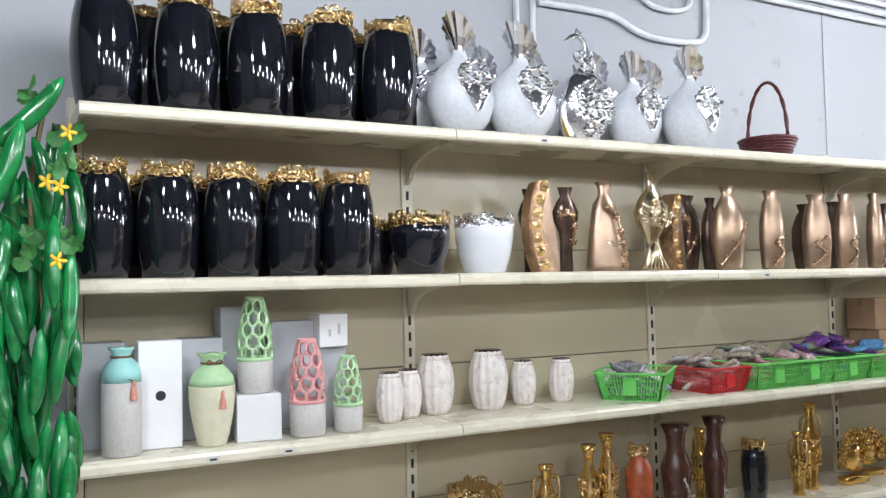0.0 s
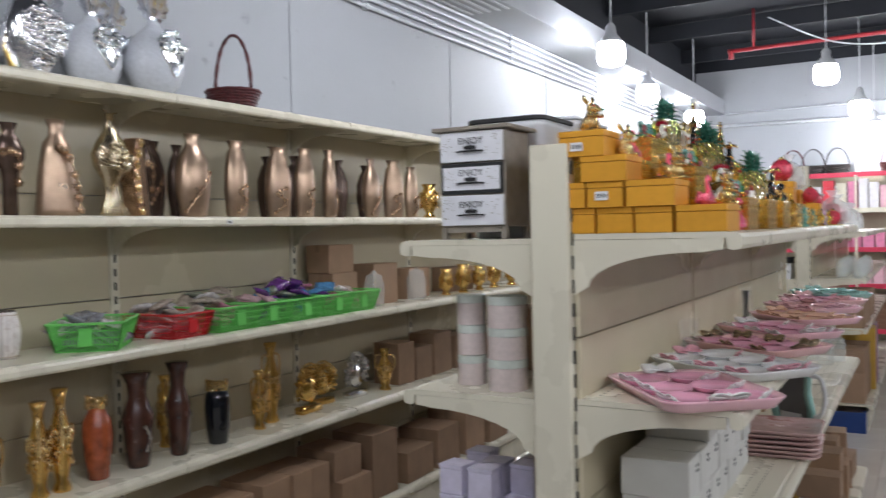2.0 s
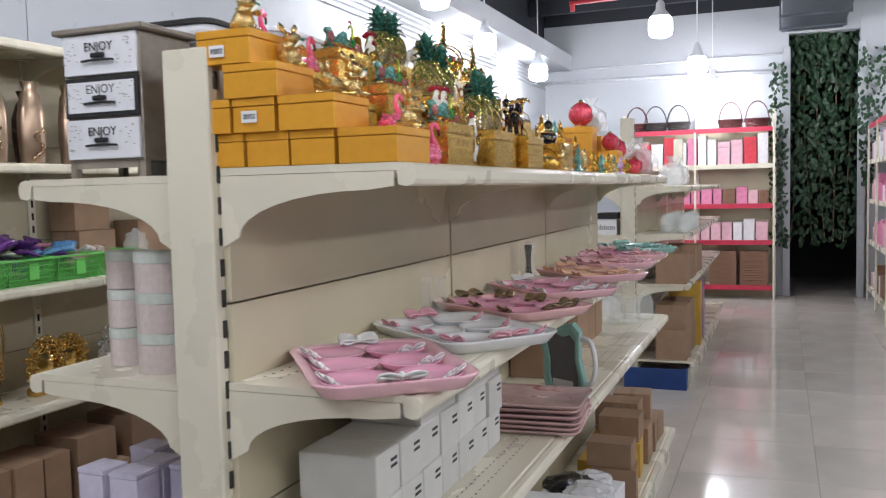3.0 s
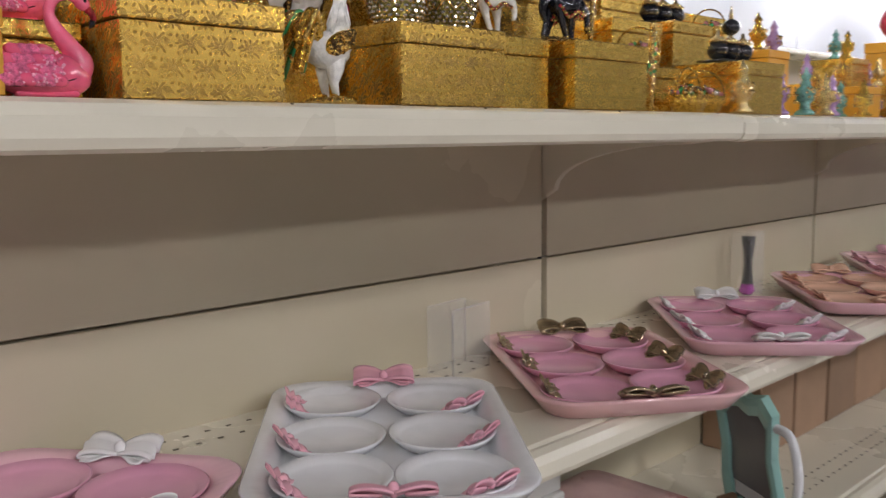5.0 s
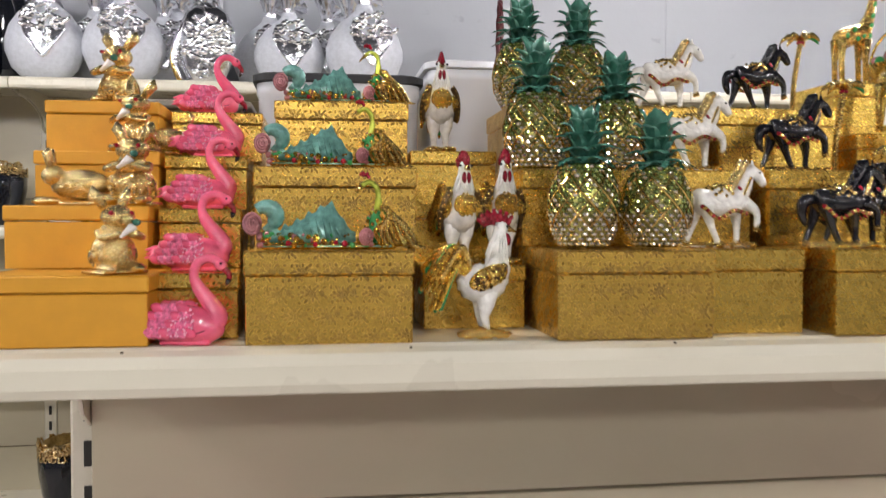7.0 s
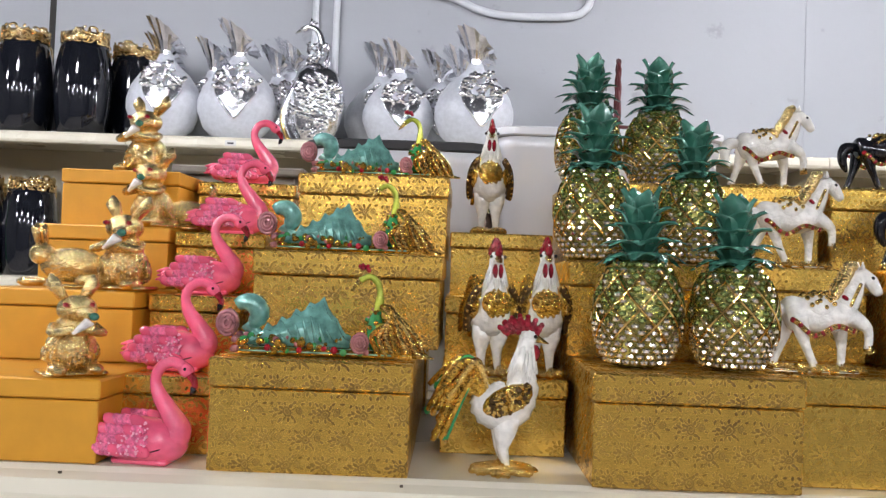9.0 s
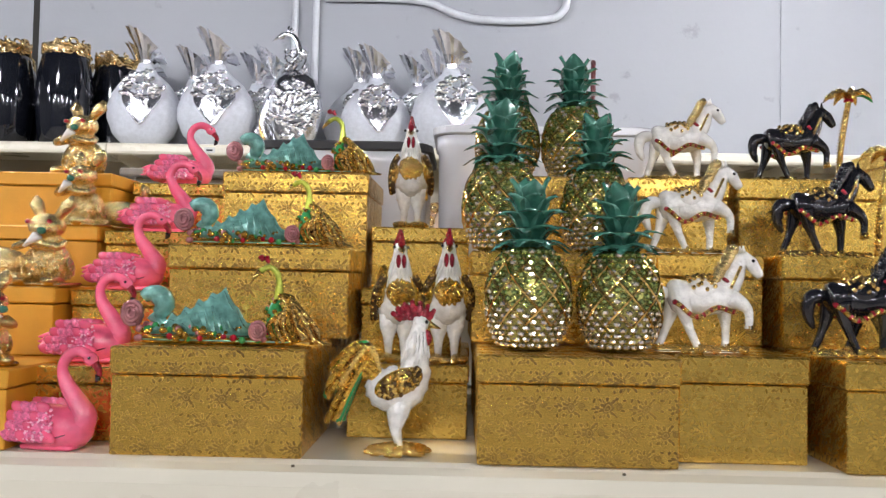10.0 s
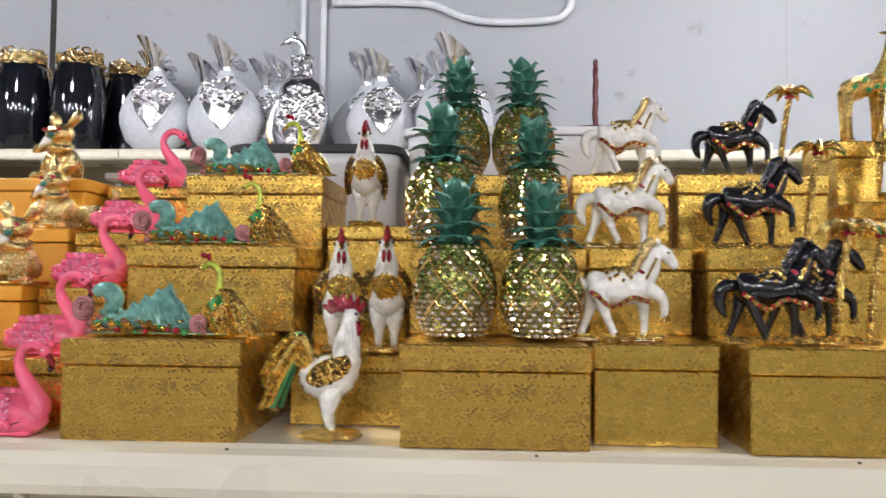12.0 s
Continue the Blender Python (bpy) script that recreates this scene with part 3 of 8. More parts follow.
M_LIMEGOLD = shader("lime_gold_enamel", (0.42, 0.48, 0.06), 0.2, 0.5, noise_scale=160, noise_amount=0.4, coat=0.4)
M_DARKGILT = shader("dark_gilt_enamel", (0.10, 0.055, 0.02), 0.22, 0.6, noise_scale=160, noise_amount=0.4, bump=0.3, bump_scale=250)
M_GEM = shader("clear_stone", (0.84, 0.76, 0.64), 0.10, 0.9, noise_scale=500, noise_amount=0.4)
M_GEM_G = shader("green_stone", (0.34, 0.44, 0.15), 0.10, 0.85, noise_scale=450, noise_amount=0.5)
M_LATTICE = shader("gold_green_lattice", (0.36, 0.33, 0.10), 0.25, 0.8, noise_scale=90, noise_amount=0.4, bump=0.4, bump_scale=250)


# ---- boxed trinkets on the gondola top ----
def gift_box(w, d, h, mat, label, group="gift boxes", lid=0.3, m=None):
    """Its origin is the middle of the front bottom edge."""
    t = thing("gift_box", label, "box", group, m)
    part("base", box_bm(-w / 2 + 0.0012, 0.0012, 0, w / 2 - 0.0012, d - 0.0012, h * (1 - lid) + 0.002, bevel=0.0007), mat, t)
    part("lid", box_bm(-w / 2, 0, h * (1 - lid) + 0.003, w / 2, d, h - 0.0004, bevel=0.0012), mat, t)
    return t


L_FLORAL = "gold foil gift box printed with dark roses"
L_BRIGHT = "shiny gold foil gift box with faint floral print"
L_ORANGE = "plain orange-gold lidded gift box on the shelf"
TOP = 1.4545
rb = random.Random(11)


def column(tiers, d, h, mat, label, y_end=0.70):
    """tiers: (x0, x1, y front) from below; fillers behind each front box."""
    for k, (x0, x1, y) in enumerate(tiers):
        w = x1 - x0
        z = TOP + k * h
        gift_box(w, d, h, mat, label, m=pose((x0 + x1) / 2, y, z, 0, 0, rb.uniform(-0.8, 0.8)))
        yy = y + d + 0.005
        dd = 0.078
        while yy + dd < y_end:
            gift_box(w, dd, h, mat, label, m=pose((x0 + x1) / 2 + rb.uniform(-0.002, 0.002), yy, z))
            yy += dd + 0.003


# x0, x1, front y of each tier
column([(1.928, 2.056, 0.322), (1.920, 2.038, 0.420), (1.915, 2.030, 0.515), (1.912, 2.022, 0.560)], 0.100, 0.0535, M_ORANGE, L_ORANGE, 0.69)
column([(2.042, 2.118, 0.362), (2.041, 2.113, 0.441), (2.033, 2.112, 0.520), (2.026, 2.121, 0.600)], 0.090, 0.0525, M_FOIL_B, L_BRIGHT)
column([(2.125, 2.254, 0.318), (2.124, 2.268, 0.425), (2.137, 2.270, 0.525)], 0.125, 0.0712, M_FOIL, L_FLORAL, 0.72)
column([(2.270, 2.362, 0.400), (2.270, 2.356, 0.480), (2.272, 2.362, 0.532)], 0.085, 0.0555, M_FOIL_B, L_BRIGHT)
column([(2.366, 2.498, 0.315), (2.362, 2.505, 0.420), (2.372, 2.498, 0.520)], 0.125, 0.0712, M_FOIL, L_FLORAL, 0.72)
column([(2.501, 2.589, 0.338), (2.509, 2.594, 0.440), (2.503, 2.594, 0.530)], 0.110, 0.0718, M_FOIL_B, L_BRIGHT)
column([(2.602, 2.738, 0.315), (2.600, 2.736, 0.420), (2.599, 2.735, 0.522)], 0.125, 0.0718, M_FOIL_B, L_BRIGHT, 0.72)
column([(2.752, 2.880, 0.470), (2.752, 2.846, 0.485), (2.756, 2.850, 0.520), (2.760, 2.890, 0.570)], 0.090, 0.0635, M_FOIL_B, L_BRIGHT)
# the end stickers with bar codes
for y, z in ((0.62, 1.635), (0.57, 1.532)):
    st = thing("price_sticker", "white bar code sticker on an orange box", "sticker", "bar codes", pose(1.9105 if z > 1.6 else 1.9185, y, z))
    part("paper", box_bm(-0.0006, -0.014, -0.009, 0, 0.014, 0.009), M_LABEL, st)
    bm = bmesh.new()
    for k in range(9):
        B(bm, -0.001, -0.011 + 0.0025 * k, -0.004, -0.0007, -0.0097 + 0.0025 * k, 0.004)
    part("bars", bm, M_INK, st)


def flamingo():
    """Faces +x; 73 mm long, 66 mm high: a swan-like body, glittering wings, an S neck."""
    bm = bmesh.new()
    r = random.Random(2)
    spine = smooth_path([(-0.036, 0, 0.017), (-0.026, 0, 0.015), (-0.012, 0, 0.0145), (0.006, 0, 0.014), (0.020, 0, 0.014), (0.028, 0, 0.017)], 4)
    tube(bm, spine, [0.0015, 0.004, 0.006, 0.0078, 0.0094, 0.011, 0.0125, 0.0138, 0.0146, 0.0152, 0.0154, 0.0154, 0.0150, 0.0145, 0.0138, 0.013, 0.012, 0.0105, 0.0085, 0.006, 0.002], 16, mat=1)
    for s in (-1, 1):
        # wing: overlapping rows of feathers, set with stones
        for row in range(4):
            for k in range(7 - row):
                x = 0.006 - 0.0058 * k - 0.002 * row
                z = 0.010 + 0.0060 * row
                y = s * (0.0152 - 0.0014 * row - 0.0005 * max(0, k - 3) ** 1.5)
                ball(bm, (x, y, z), (0.0066, 0.0030, 0.0042), 8, 5, mat=2 if (k + row) % 3 else 0, rot=Matrix.Rotation(0.32, 4, "Y"))
        for k in range(130):
            u, v = r.uniform(0, 1), r.uniform(0, 1)
            x = 0.010 - 0.038 * u
            z = 0.008 + 0.024 * v * (1 - 0.30 * u)
            y = s * (0.0182 - 0.0085 * v * v - 0.004 * u * u)
            bmesh.ops.create_icosphere(bm, subdivisions=1, radius=r.uniform(0.0007, 0.0012), matrix=Matrix.Translation((x, y, z)))
    for f in bm.faces:
        if len(f.verts) == 3 and f.material_index == 0 and f.calc_area() < 6e-7:
            f.material_index = 5
    for k in range(7):
        tube(bm, [(-0.020, (k - 3) * 0.0024, 0.016), (-0.033, (k - 3) * 0.0024, 0.013 + 0.003 * (k % 3)), (-0.042 + 0.0015 * abs(k - 3), (k - 3) * 0.0028, 0.011 + 0.0035 * (k % 3))], [0.0042, 0.0034, 0.0006], 6, mat=0 if k % 2 else 1)
    neck = smooth_path([(0.019, 0, 0.014), (0.0235, 0, 0.022), (0.0175, 0, 0.032), (0.009, 0, 0.044), (0.006, 0, 0.054), (0.010, 0, 0.0625), (0.018, 0, 0.0655), (0.025, 0, 0.0625)], 6)
    n = len(neck)
    tube(bm, neck, [0.0098 - 0.0062 * min(1, 1.9 * i / n) for i in range(n)], 12, mat=1)
    ball(bm, (0.0265, 0, 0.0605), (0.0056, 0.0044, 0.0046), 12, 8, mat=1, rot=Matrix.Rotation(0.6, 4, "Y"))
    tube(bm, smooth_path([(0.0295, 0, 0.0575), (0.0325, 0, 0.0535), (0.0330, 0, 0.0490), (0.0305, 0, 0.0455)], 3), [0.0030, 0.0028, 0.0026, 0.0024, 0.0022, 0.0019, 0.0016, 0.0013, 0.0010, 0.0005], 8, mat=3)
    tube(bm, [(0.0325, 0, 0.0500), (0.0318, 0, 0.0470), (0.0303, 0, 0.0450)], [0.0024, 0.0020, 0.0005], 7, mat=4)
    for s in (-1, 1):
        ball(bm, (0.0275, s * 0.0040, 0.0615), 0.0011, 6, 4, mat=4)
        # seam of the box lid
        tube(bm, smooth_path([(-0.020, s * 0.0105, 0.006), (0.0, s * 0.0140, 0.007), (0.016, s * 0.0128, 0.011), (0.0265, s * 0.006, 0.016)], 3), 0.0004, 4, mat=4)
    B(bm, -0.018, -0.010, 0.0, 0.020, 0.010, 0.004, bevel=0.0015, mat=1)
    return tagged(part("flamingo_figurine", bm, (M_PINK, M_CORAL, M_GLITTER, M_RED, M_BENAMEL, M_PINKSTONE), smooth=True), "pink enamel flamingo trinket box with glittering stone wings", "figurine", "flamingo figurines")


first = flamingo()
FLAMINGOS = [(2.081, 0.335, TOP, 1.0), (2.079, 0.395, TOP + 0.0525, 0.97), (2.075, 0.475, TOP + 0.105, 0.97), (2.074, 0.553, TOP + 0.1575, 1.0), (2.063, 0.640, TOP + 0.21, 1.0)]
for k, (x, y, z, s) in enumerate(FLAMINGOS):
    mm = pose(x, y, z, 0, 0, -8 + 5 * k) @ Matrix.Scale(s, 4)
    if k:
        copy_thing(first, mm)
    else:
        first.matrix_basis = mm


def rabbit(lying=False):
    bm = bmesh.new()
    if lying:
        ball(bm, (0, 0, 0.018), (0.026, 0.013, 0.014), 12, 8)
        ball(bm, (-0.022, -0.003, 0.026), (0.0105, 0.009, 0.009), 10, 7)
        for s in (-1, 1):
            tube(bm, [(-0.024, s * 0.004, 0.032), (-0.027, s * 0.006, 0.046), (-0.025, s * 0.006, 0.050)], [0.003, 0.0042, 0.001], 7)
            ball(bm, (-0.030, s * 0.006, 0.004), (0.011, 0.004, 0.004), 8, 5)
            ball(bm, (0.018, s * 0.010, 0.006), (0.012, 0.005, 0.006), 8, 5)
        ball(bm, (0.027, 0, 0.022), 0.006, 8, 5)
    else:
        ball(bm, (0, 0, 0.017), (0.0135, 0.012, 0.016), 12, 8)
        ball(bm, (0.0, -0.003, 0.031), (0.010, 0.009, 0.009), 10, 7)
        ball(bm, (0.001, -0.004, 0.043), (0.0105, 0.0095, 0.0095), 12, 8)
        ball(bm, (0.003, -0.012, 0.0405), (0.0055, 0.005, 0.0045), 8, 5)
        for s in (-1, 1):
            tube(bm, [(s * 0.005, 0.0, 0.050), (s * 0.010, 0.003, 0.060), (s * 0.011, 0.004, 0.066)], [0.0028, 0.0042, 0.001], 7)
            ball(bm, (s * 0.009, -0.010, 0.0045), (0.005, 0.011, 0.0045), 8, 5)
            tube(bm, smooth_path([(s * 0.010, -0.003, 0.032), (s * 0.012, -0.012, 0.028), (s * 0.003, -0.016, 0.031)], 4), 0.003, 7)
            ball(bm, (s * 0.0065, -0.011, 0.046), 0.0018, 6, 4, mat=1)
        tube(bm, [(-0.004, -0.018, 0.028), (0.004, -0.018, 0.036)], [0.001, 0.0032], 7, mat=2)
        ball(bm, (0.006, -0.018, 0.039), 0.0028, 6, 4, mat=3)
        ball(bm, (0, 0.013, 0.010), 0.005, 8, 5)
    r = random.Random(5)
    for k in range(150):
        a, z = r.uniform(0, 6.28), r.uniform(0.006, 0.030)
        q = 0.0128 * math.sin(math.pi * min(0.9, 0.2 + z / 0.042)) + 0.0006
        if not lying:
            ball(bm, (1.04 * q * math.cos(a), 0.94 * q * math.sin(a), z), (0.0011, 0.0011, 0.0023), 5, 3)
    B(bm, -0.016, -0.014, 0, 0.016, 0.010, 0.003, bevel=0.001)
    return tagged(part("rabbit_figurine", bm, (M_PALEGOLD, M_RED, M_WENAMEL, M_LEAF), smooth=True), "cast pale gold rabbit trinket box holding a carrot", "figurine", "rabbit figurines")


first = rabbit()
first.matrix_basis = pose(2.026, 0.345, TOP + 0.0535, 0, 0, 38) @ Matrix.Diagonal((1.25, 1.25, 1.0, 1))
for x, y, z, a, s in ((2.020, 0.445, TOP + 0.107, -5, 1.12), (2.004, 0.545, TOP + 0.1605, -25, 1.10), (1.972, 0.61, TOP + 0.214, -15, 1.2)):
    copy_thing(first, pose(x, y, z, 0, 0, a) @ Matrix.Scale(s, 4))
low = rabbit(True)
low.matrix_basis = pose(1.975, 0.452, TOP + 0.107, 0, 0, 0)
copy_thing(low, pose(2.030, 0.560, TOP + 0.1605, 0, 0, 190) @ Matrix.Scale(0.85, 4))


def peacock():
    """A long jewelled base with a teal wing, a curled tail with a rose, and a gold-tailed bird; 140 mm long, 61 mm high."""
    bm = bmesh.new()
    r = random.Random(8)
    B(bm, -0.056, -0.012, 0, 0.050, 0.012, 0.005, bevel=0.002, mat=2)
    for k in range(170):
        x, a = r.uniform(-0.058, 0.030), r.uniform(0, 3.14)
        ball(bm, (x, -0.014 * math.cos(a), 0.003 + 0.009 * math.sin(a)), r.uniform(0.0014, 0.0030), 6, 4, mat=r.choice((2, 2, 2, 4, 6, 3, 2, 4)))
    # wing: a ridge of teal feathers rising to one peak
    steps = 22
    for y0 in (-0.005, 0.000, 0.005):
        outline = []
        for i in range(steps + 1):
            u = i / steps
            x = -0.050 + 0.068 * u
            h = 0.011 + 0.026 * (u / 0.72 if u < 0.72 else max(0.0, (1 - u) / 0.28)) ** 1.15
            outline.append((x, h + (r.uniform(0.002, 0.0042) if i % 3 == 1 else 0.0) - 0.003 * abs(y0) / 0.005))
        outline += [(0.018, 0.006), (-0.050, 0.006)]
        slab(bm, outline, y0 - 0.0022, y0 + 0.0022, mat=0)
    for i in range(9):
        u = i / 8
        tube(bm, [(-0.030 + 0.042 * u, -0.0078, 0.009), (-0.034 + 0.042 * u, -0.0078, 0.010 + 0.020 * min(u / 0.72, 1.9 * (1.05 - u)))], [0.0016, 0.0007], 5, mat=0)
    # curled tail fan, with a rose before it
    curl = []
    for i in range(13):
        a = -1.9 + 4.3 * i / 12
        curl.append((-0.053 + 0.0085 * math.cos(a), 0.003, 0.026 + 0.0075 * math.sin(a)))
    tube(bm, [(-0.040, 0.002, 0.008)] + curl[1:], [0.004] + [0.0046 + 0.0030 * math.sin(math.pi * i / 11) for i in range(12)], 8, mat=0)
    for c, s in (((-0.062, -0.008, 0.020), 1.08), ((0.026, -0.014, 0.010), 0.85)):
        ball(bm, c, (0.0070 * s, 0.004, 0.0088 * s), 10, 7, mat=3)
        for q in range(3):
            R0 = (0.0062 - 0.0019 * q) * s
            tube(bm, [(c[0] + R0 * math.cos(a), c[1] - 0.0032 - 0.0009 * q, c[2] + 1.2 * R0 * math.sin(a)) for a in [q + 5.2 * k / 9 for k in range(10)]], 0.0013 * s, 5, mat=3)
    # bird: jewelled body, thin green neck, crest
    ball(bm, (0.034, 0, 0.017), (0.006, 0.0075, 0.014), 10, 7, mat=4)
    for k in range(60):
        a, z = r.uniform(0, 6.28), r.uniform(0.004, 0.033)
        w = 0.0085 * math.sin(math.pi * min(1, 0.15 + z / 0.040))
        ball(bm, (0.034 + w * math.cos(a), 1.1 * w * math.sin(a), z), r.uniform(0.0012, 0.0021), 5, 4, mat=r.choice((4, 2, 5, 3, 2)))
    for k in range(44):
        u = (k % 11) / 10
        y = (u - 0.5) * 0.024
        reach = 0.050 + 0.014 * math.sin(math.pi * u) - 0.005 * (k // 11) + r.uniform(-0.002, 0.002)
        tube(bm, smooth_path([(0.038, y * 0.5, 0.034), (0.045, y * 0.9 + r.uniform(-0.001, 0.001), 0.031 - 0.002 * (k // 11)), (reach - 0.003, y, 0.015), (reach + 0.003, y * 1.1, 0.0022)], 4), [0.0016] * 6 + [0.0019] * 6 + [0.0010], 5, mat=2 if k % 3 == 0 else 1)
    tube(bm, smooth_path([(0.035, 0, 0.029), (0.0365, 0, 0.039), (0.035, 0, 0.049), (0.029, 0, 0.0535), (0.023, 0, 0.0505)], 4), [0.0030] * 5 + [0.0023] * 6 + [0.0021] * 6, 8, mat=5)
    tube(bm, [(0.023, 0, 0.0505), (0.0165, 0, 0.0435)], [0.0024, 0.0004], 6, mat=1)
    for k in range(12):
        ball(bm, (0.026 + r.uniform(-0.004, 0.003), r.uniform(-0.002, 0.002), 0.0565 + r.uniform(0, 0.0045)), 0.0017, 5, 4, mat=6)
    tube(bm, [(0.060, -0.004, 0.003), (0.074, -0.006, 0.001)], [0.003, 0.0008], 6, mat=1)
    return tagged(part("peacock_figurine", bm, (M_TEAL, M_TRINKET, M_AMBER, M_ROSE, M_GREEN, M_LIMEGOLD, M_RED), smooth=True), "jewelled gold peacock trinket with teal wing and roses", "figurine", "peacock figurines")


first = peacock()
first.matrix_basis = pose(2.192, 0.352, TOP + 0.0715, 0, 0, 0)
copy_thing(first, pose(2.193, 0.452, TOP + 0.1429, 0, 0, 2))
copy_thing(first, pose(2.205, 0.552, TOP + 0.2141, 0, 0, -1))


def rooster(breast=False):
    """Faces +x; 74 mm long, 100 mm high."""
    bm = bmesh.new()
    r = random.Random(3)
    body = smooth_path([(-0.018, 0, 0.048), (-0.008, 0, 0.043), (0.004, 0, 0.042), (0.0115, 0, 0.050), (0.0125, 0, 0.062), (0.0125, 0, 0.073), (0.0145, 0, 0.084)], 5)
    n = len(body)
    prof = [0.0060, 0.0105, 0.0140, 0.0152, 0.0150, 0.0138, 0.0120, 0.0102, 0.0086, 0.0073, 0.0064, 0.0058, 0.0054, 0.0052]
    tube(bm, body, [prof[min(len(prof) - 1, int(i * (len(prof) - 1) / (n - 1) + 0.5))] for i in range(n)], 14, mat=0)
    ball(bm, (0.015, 0, 0.0845), (0.0060, 0.0050, 0.0056), 10, 7, mat=0)
    tube(bm, [(0.020, 0, 0.084), (0.028, 0, 0.081)], [0.003, 0.0004], 6, mat=1)
    for k in range(7):
        t = k / 6
        foot = Vector((0.019 - 0.016 * t, 0, 0.087 + 0.002 * math.sin(3.1 * t)))
        a = 0.9 + 1.75 * t
        tip = foot + Vector((math.cos(a), 0, math.sin(a))) * (0.0070 + 0.002 * math.sin(3.1 * t))
        tube(bm, [foot, foot.lerp(tip, 0.55), tip], [0.0030, 0.0026, 0.0012], 7, mat=2)
        ball(bm, tip, (0.0019, 0.0016, 0.0019), 6, 4, mat=2)
    for k in range(60):
        t = r.uniform(0, 1)
        h = r.uniform(0, 1)
        ball(bm, (0.0195 - 0.019 * t - 0.003 * h, r.uniform(-0.0028, 0.0028) * (1.2 - h), 0.0875 + 0.0085 * h * (0.5 + 0.5 * math.sin(3.1 * t))), r.uniform(0.0013, 0.0021), 5, 4, mat=2)
    for s in (-1, 1):
        ball(bm, (0.019, s * 0.002, 0.075), (0.0035, 0.002, 0.0055), 7, 5, mat=2)
        ball(bm, (0.0185, s * 0.0052, 0.0855), 0.0013, 6, 4, mat=3)
        # wing: gold stones over a gold shoulder
        ball(bm, (0.001, s * 0.0135, 0.047), (0.0165, 0.0042, 0.0085), 12, 8, mat=4, rot=Matrix.Rotation(-0.42, 4, "Y"))
        for k in range(90):
            a, u = r.uniform(0, 6.28), r.uniform(0, 1) ** 0.5
            ball(bm, (0.002 + 0.0155 * u * math.cos(a), s * (0.0180 - 0.003 * u * u), 0.0475 + 0.0062 * math.cos(a) * u + 0.0080 * u * math.sin(a)), r.uniform(0.0012, 0.0022), 5, 4, mat=1 if k % 3 else 7)
        # leg and foot
        tube(bm, [(0.003, s * 0.0055, 0.036), (0.001, s * 0.006, 0.026), (0.000, s * 0.006, 0.016), (0.003, s * 0.006, 0.003)], [0.0085, 0.0072, 0.0038, 0.0022], 10, mat=0)
        tube(bm, [(0.001, s * 0.006, 0.012), (0.002, s * 0.006, 0.002)], 0.0027, 7, mat=1)
        for a in (-0.5, 0, 0.5, 3.1):
            tube(bm, [(0.002, s * 0.008, 0.004), (0.002 + 0.017 * math.cos(a), s * 0.008 + 0.010 * math.sin(a), 0.0024)], [0.0032, 0.0022], 6, mat=1)
    if breast:
        ball(bm, (0.0165, 0, 0.052), (0.0085, 0.0105, 0.0105), 12, 8, mat=4)
        for k in range(80):
            a, u = r.uniform(0, 6.28), r.uniform(0, 1) ** 0.5
            ball(bm, (0.0248 - 0.0055 * u * u, 0.0100 * u * math.cos(a), 0.052 + 0.0098 * u * math.sin(a)), 0.0016, 5, 4, mat=1 if k % 4 else 4)
        for s in (-1, 1):
            wing = smooth_path([(0.013, s * 0.0110, 0.064), (0.010, s * 0.0158, 0.056), (0.006, s * 0.0178, 0.046), (0.002, s * 0.0176, 0.036), (-0.001, s * 0.0165, 0.031)], 4)
            tube(bm, wing, [0.0014] + [0.0030] * (len(wing) - 2) + [0.0008], 8, mat=7)
            for q in range(0, len(wing), 2):
                ball(bm, wing[q] + Vector((0.002, s * 0.0012, 0)), 0.0015, 5, 4, mat=1)
    # neck hackles
    for k in range(64):
        a, z = r.uniform(0, 6.28), r.uniform(0.066, 0.080)
        c, q = math.cos(a), math.sin(a)
        tube(bm, [(0.0135 + 0.0050 * c, 0.0050 * q, z), (0.0125 + 0.0066 * c, 0.0066 * q, z - 0.007), (0.0118 + 0.0096 * c, 0.0096 * q, z - 0.015)], [0.0007, 0.0013, 0.0003], 5, mat=0)
    # tail plumes: arching up, then drooping
    for k in range(34):
        u, v = r.random(), r.uniform(-1, 1)
        y = 0.011 * v
        top = (-0.020 - 0.010 * u, y, 0.052 + 0.016 * r.random())
        tip = (-0.032 - 0.014 * u, y * 1.4, top[2] - 0.010 - 0.024 * r.random())
        pts = smooth_path([(-0.010, y * 0.4, 0.046), ((top[0] - 0.010) / 2, y * 0.8, top[2] - 0.001), top, tip], 4)
        n = len(pts)
        tube(bm, pts, [0.0012 + 0.0016 * math.sin(math.pi * min(1, 0.15 + 0.8 * i / n)) for i in range(n)], 6, mat=(4, 1, 4, 5, 4, 1)[k % 6])
        if k % 2:
            ball(bm, tip, (0.0024, 0.0016, 0.0030), 6, 4, mat=5 if k % 4 == 1 else 1)
    for k in range(60):
        a, q = r.uniform(0, 6.28), r.random() ** 0.5
        ball(bm, (0.002 + 0.021 * q * math.cos(a), 0.015 * q * math.sin(a), 0.0022), (r.uniform(0.002, 0.0036), r.uniform(0.002, 0.0036), r.uniform(0.0015, 0.0032)), 6, 4, mat=1)
    return tagged(part("rooster_figurine", bm, (M_WENAMEL, M_TRINKET, M_RED, M_BENAMEL, M_AMBER, M_GREEN, M_LATTICE, M_DARKGILT), smooth=True), "white enamel rooster figurine with gold wings and red comb", "figurine", "rooster figurines")


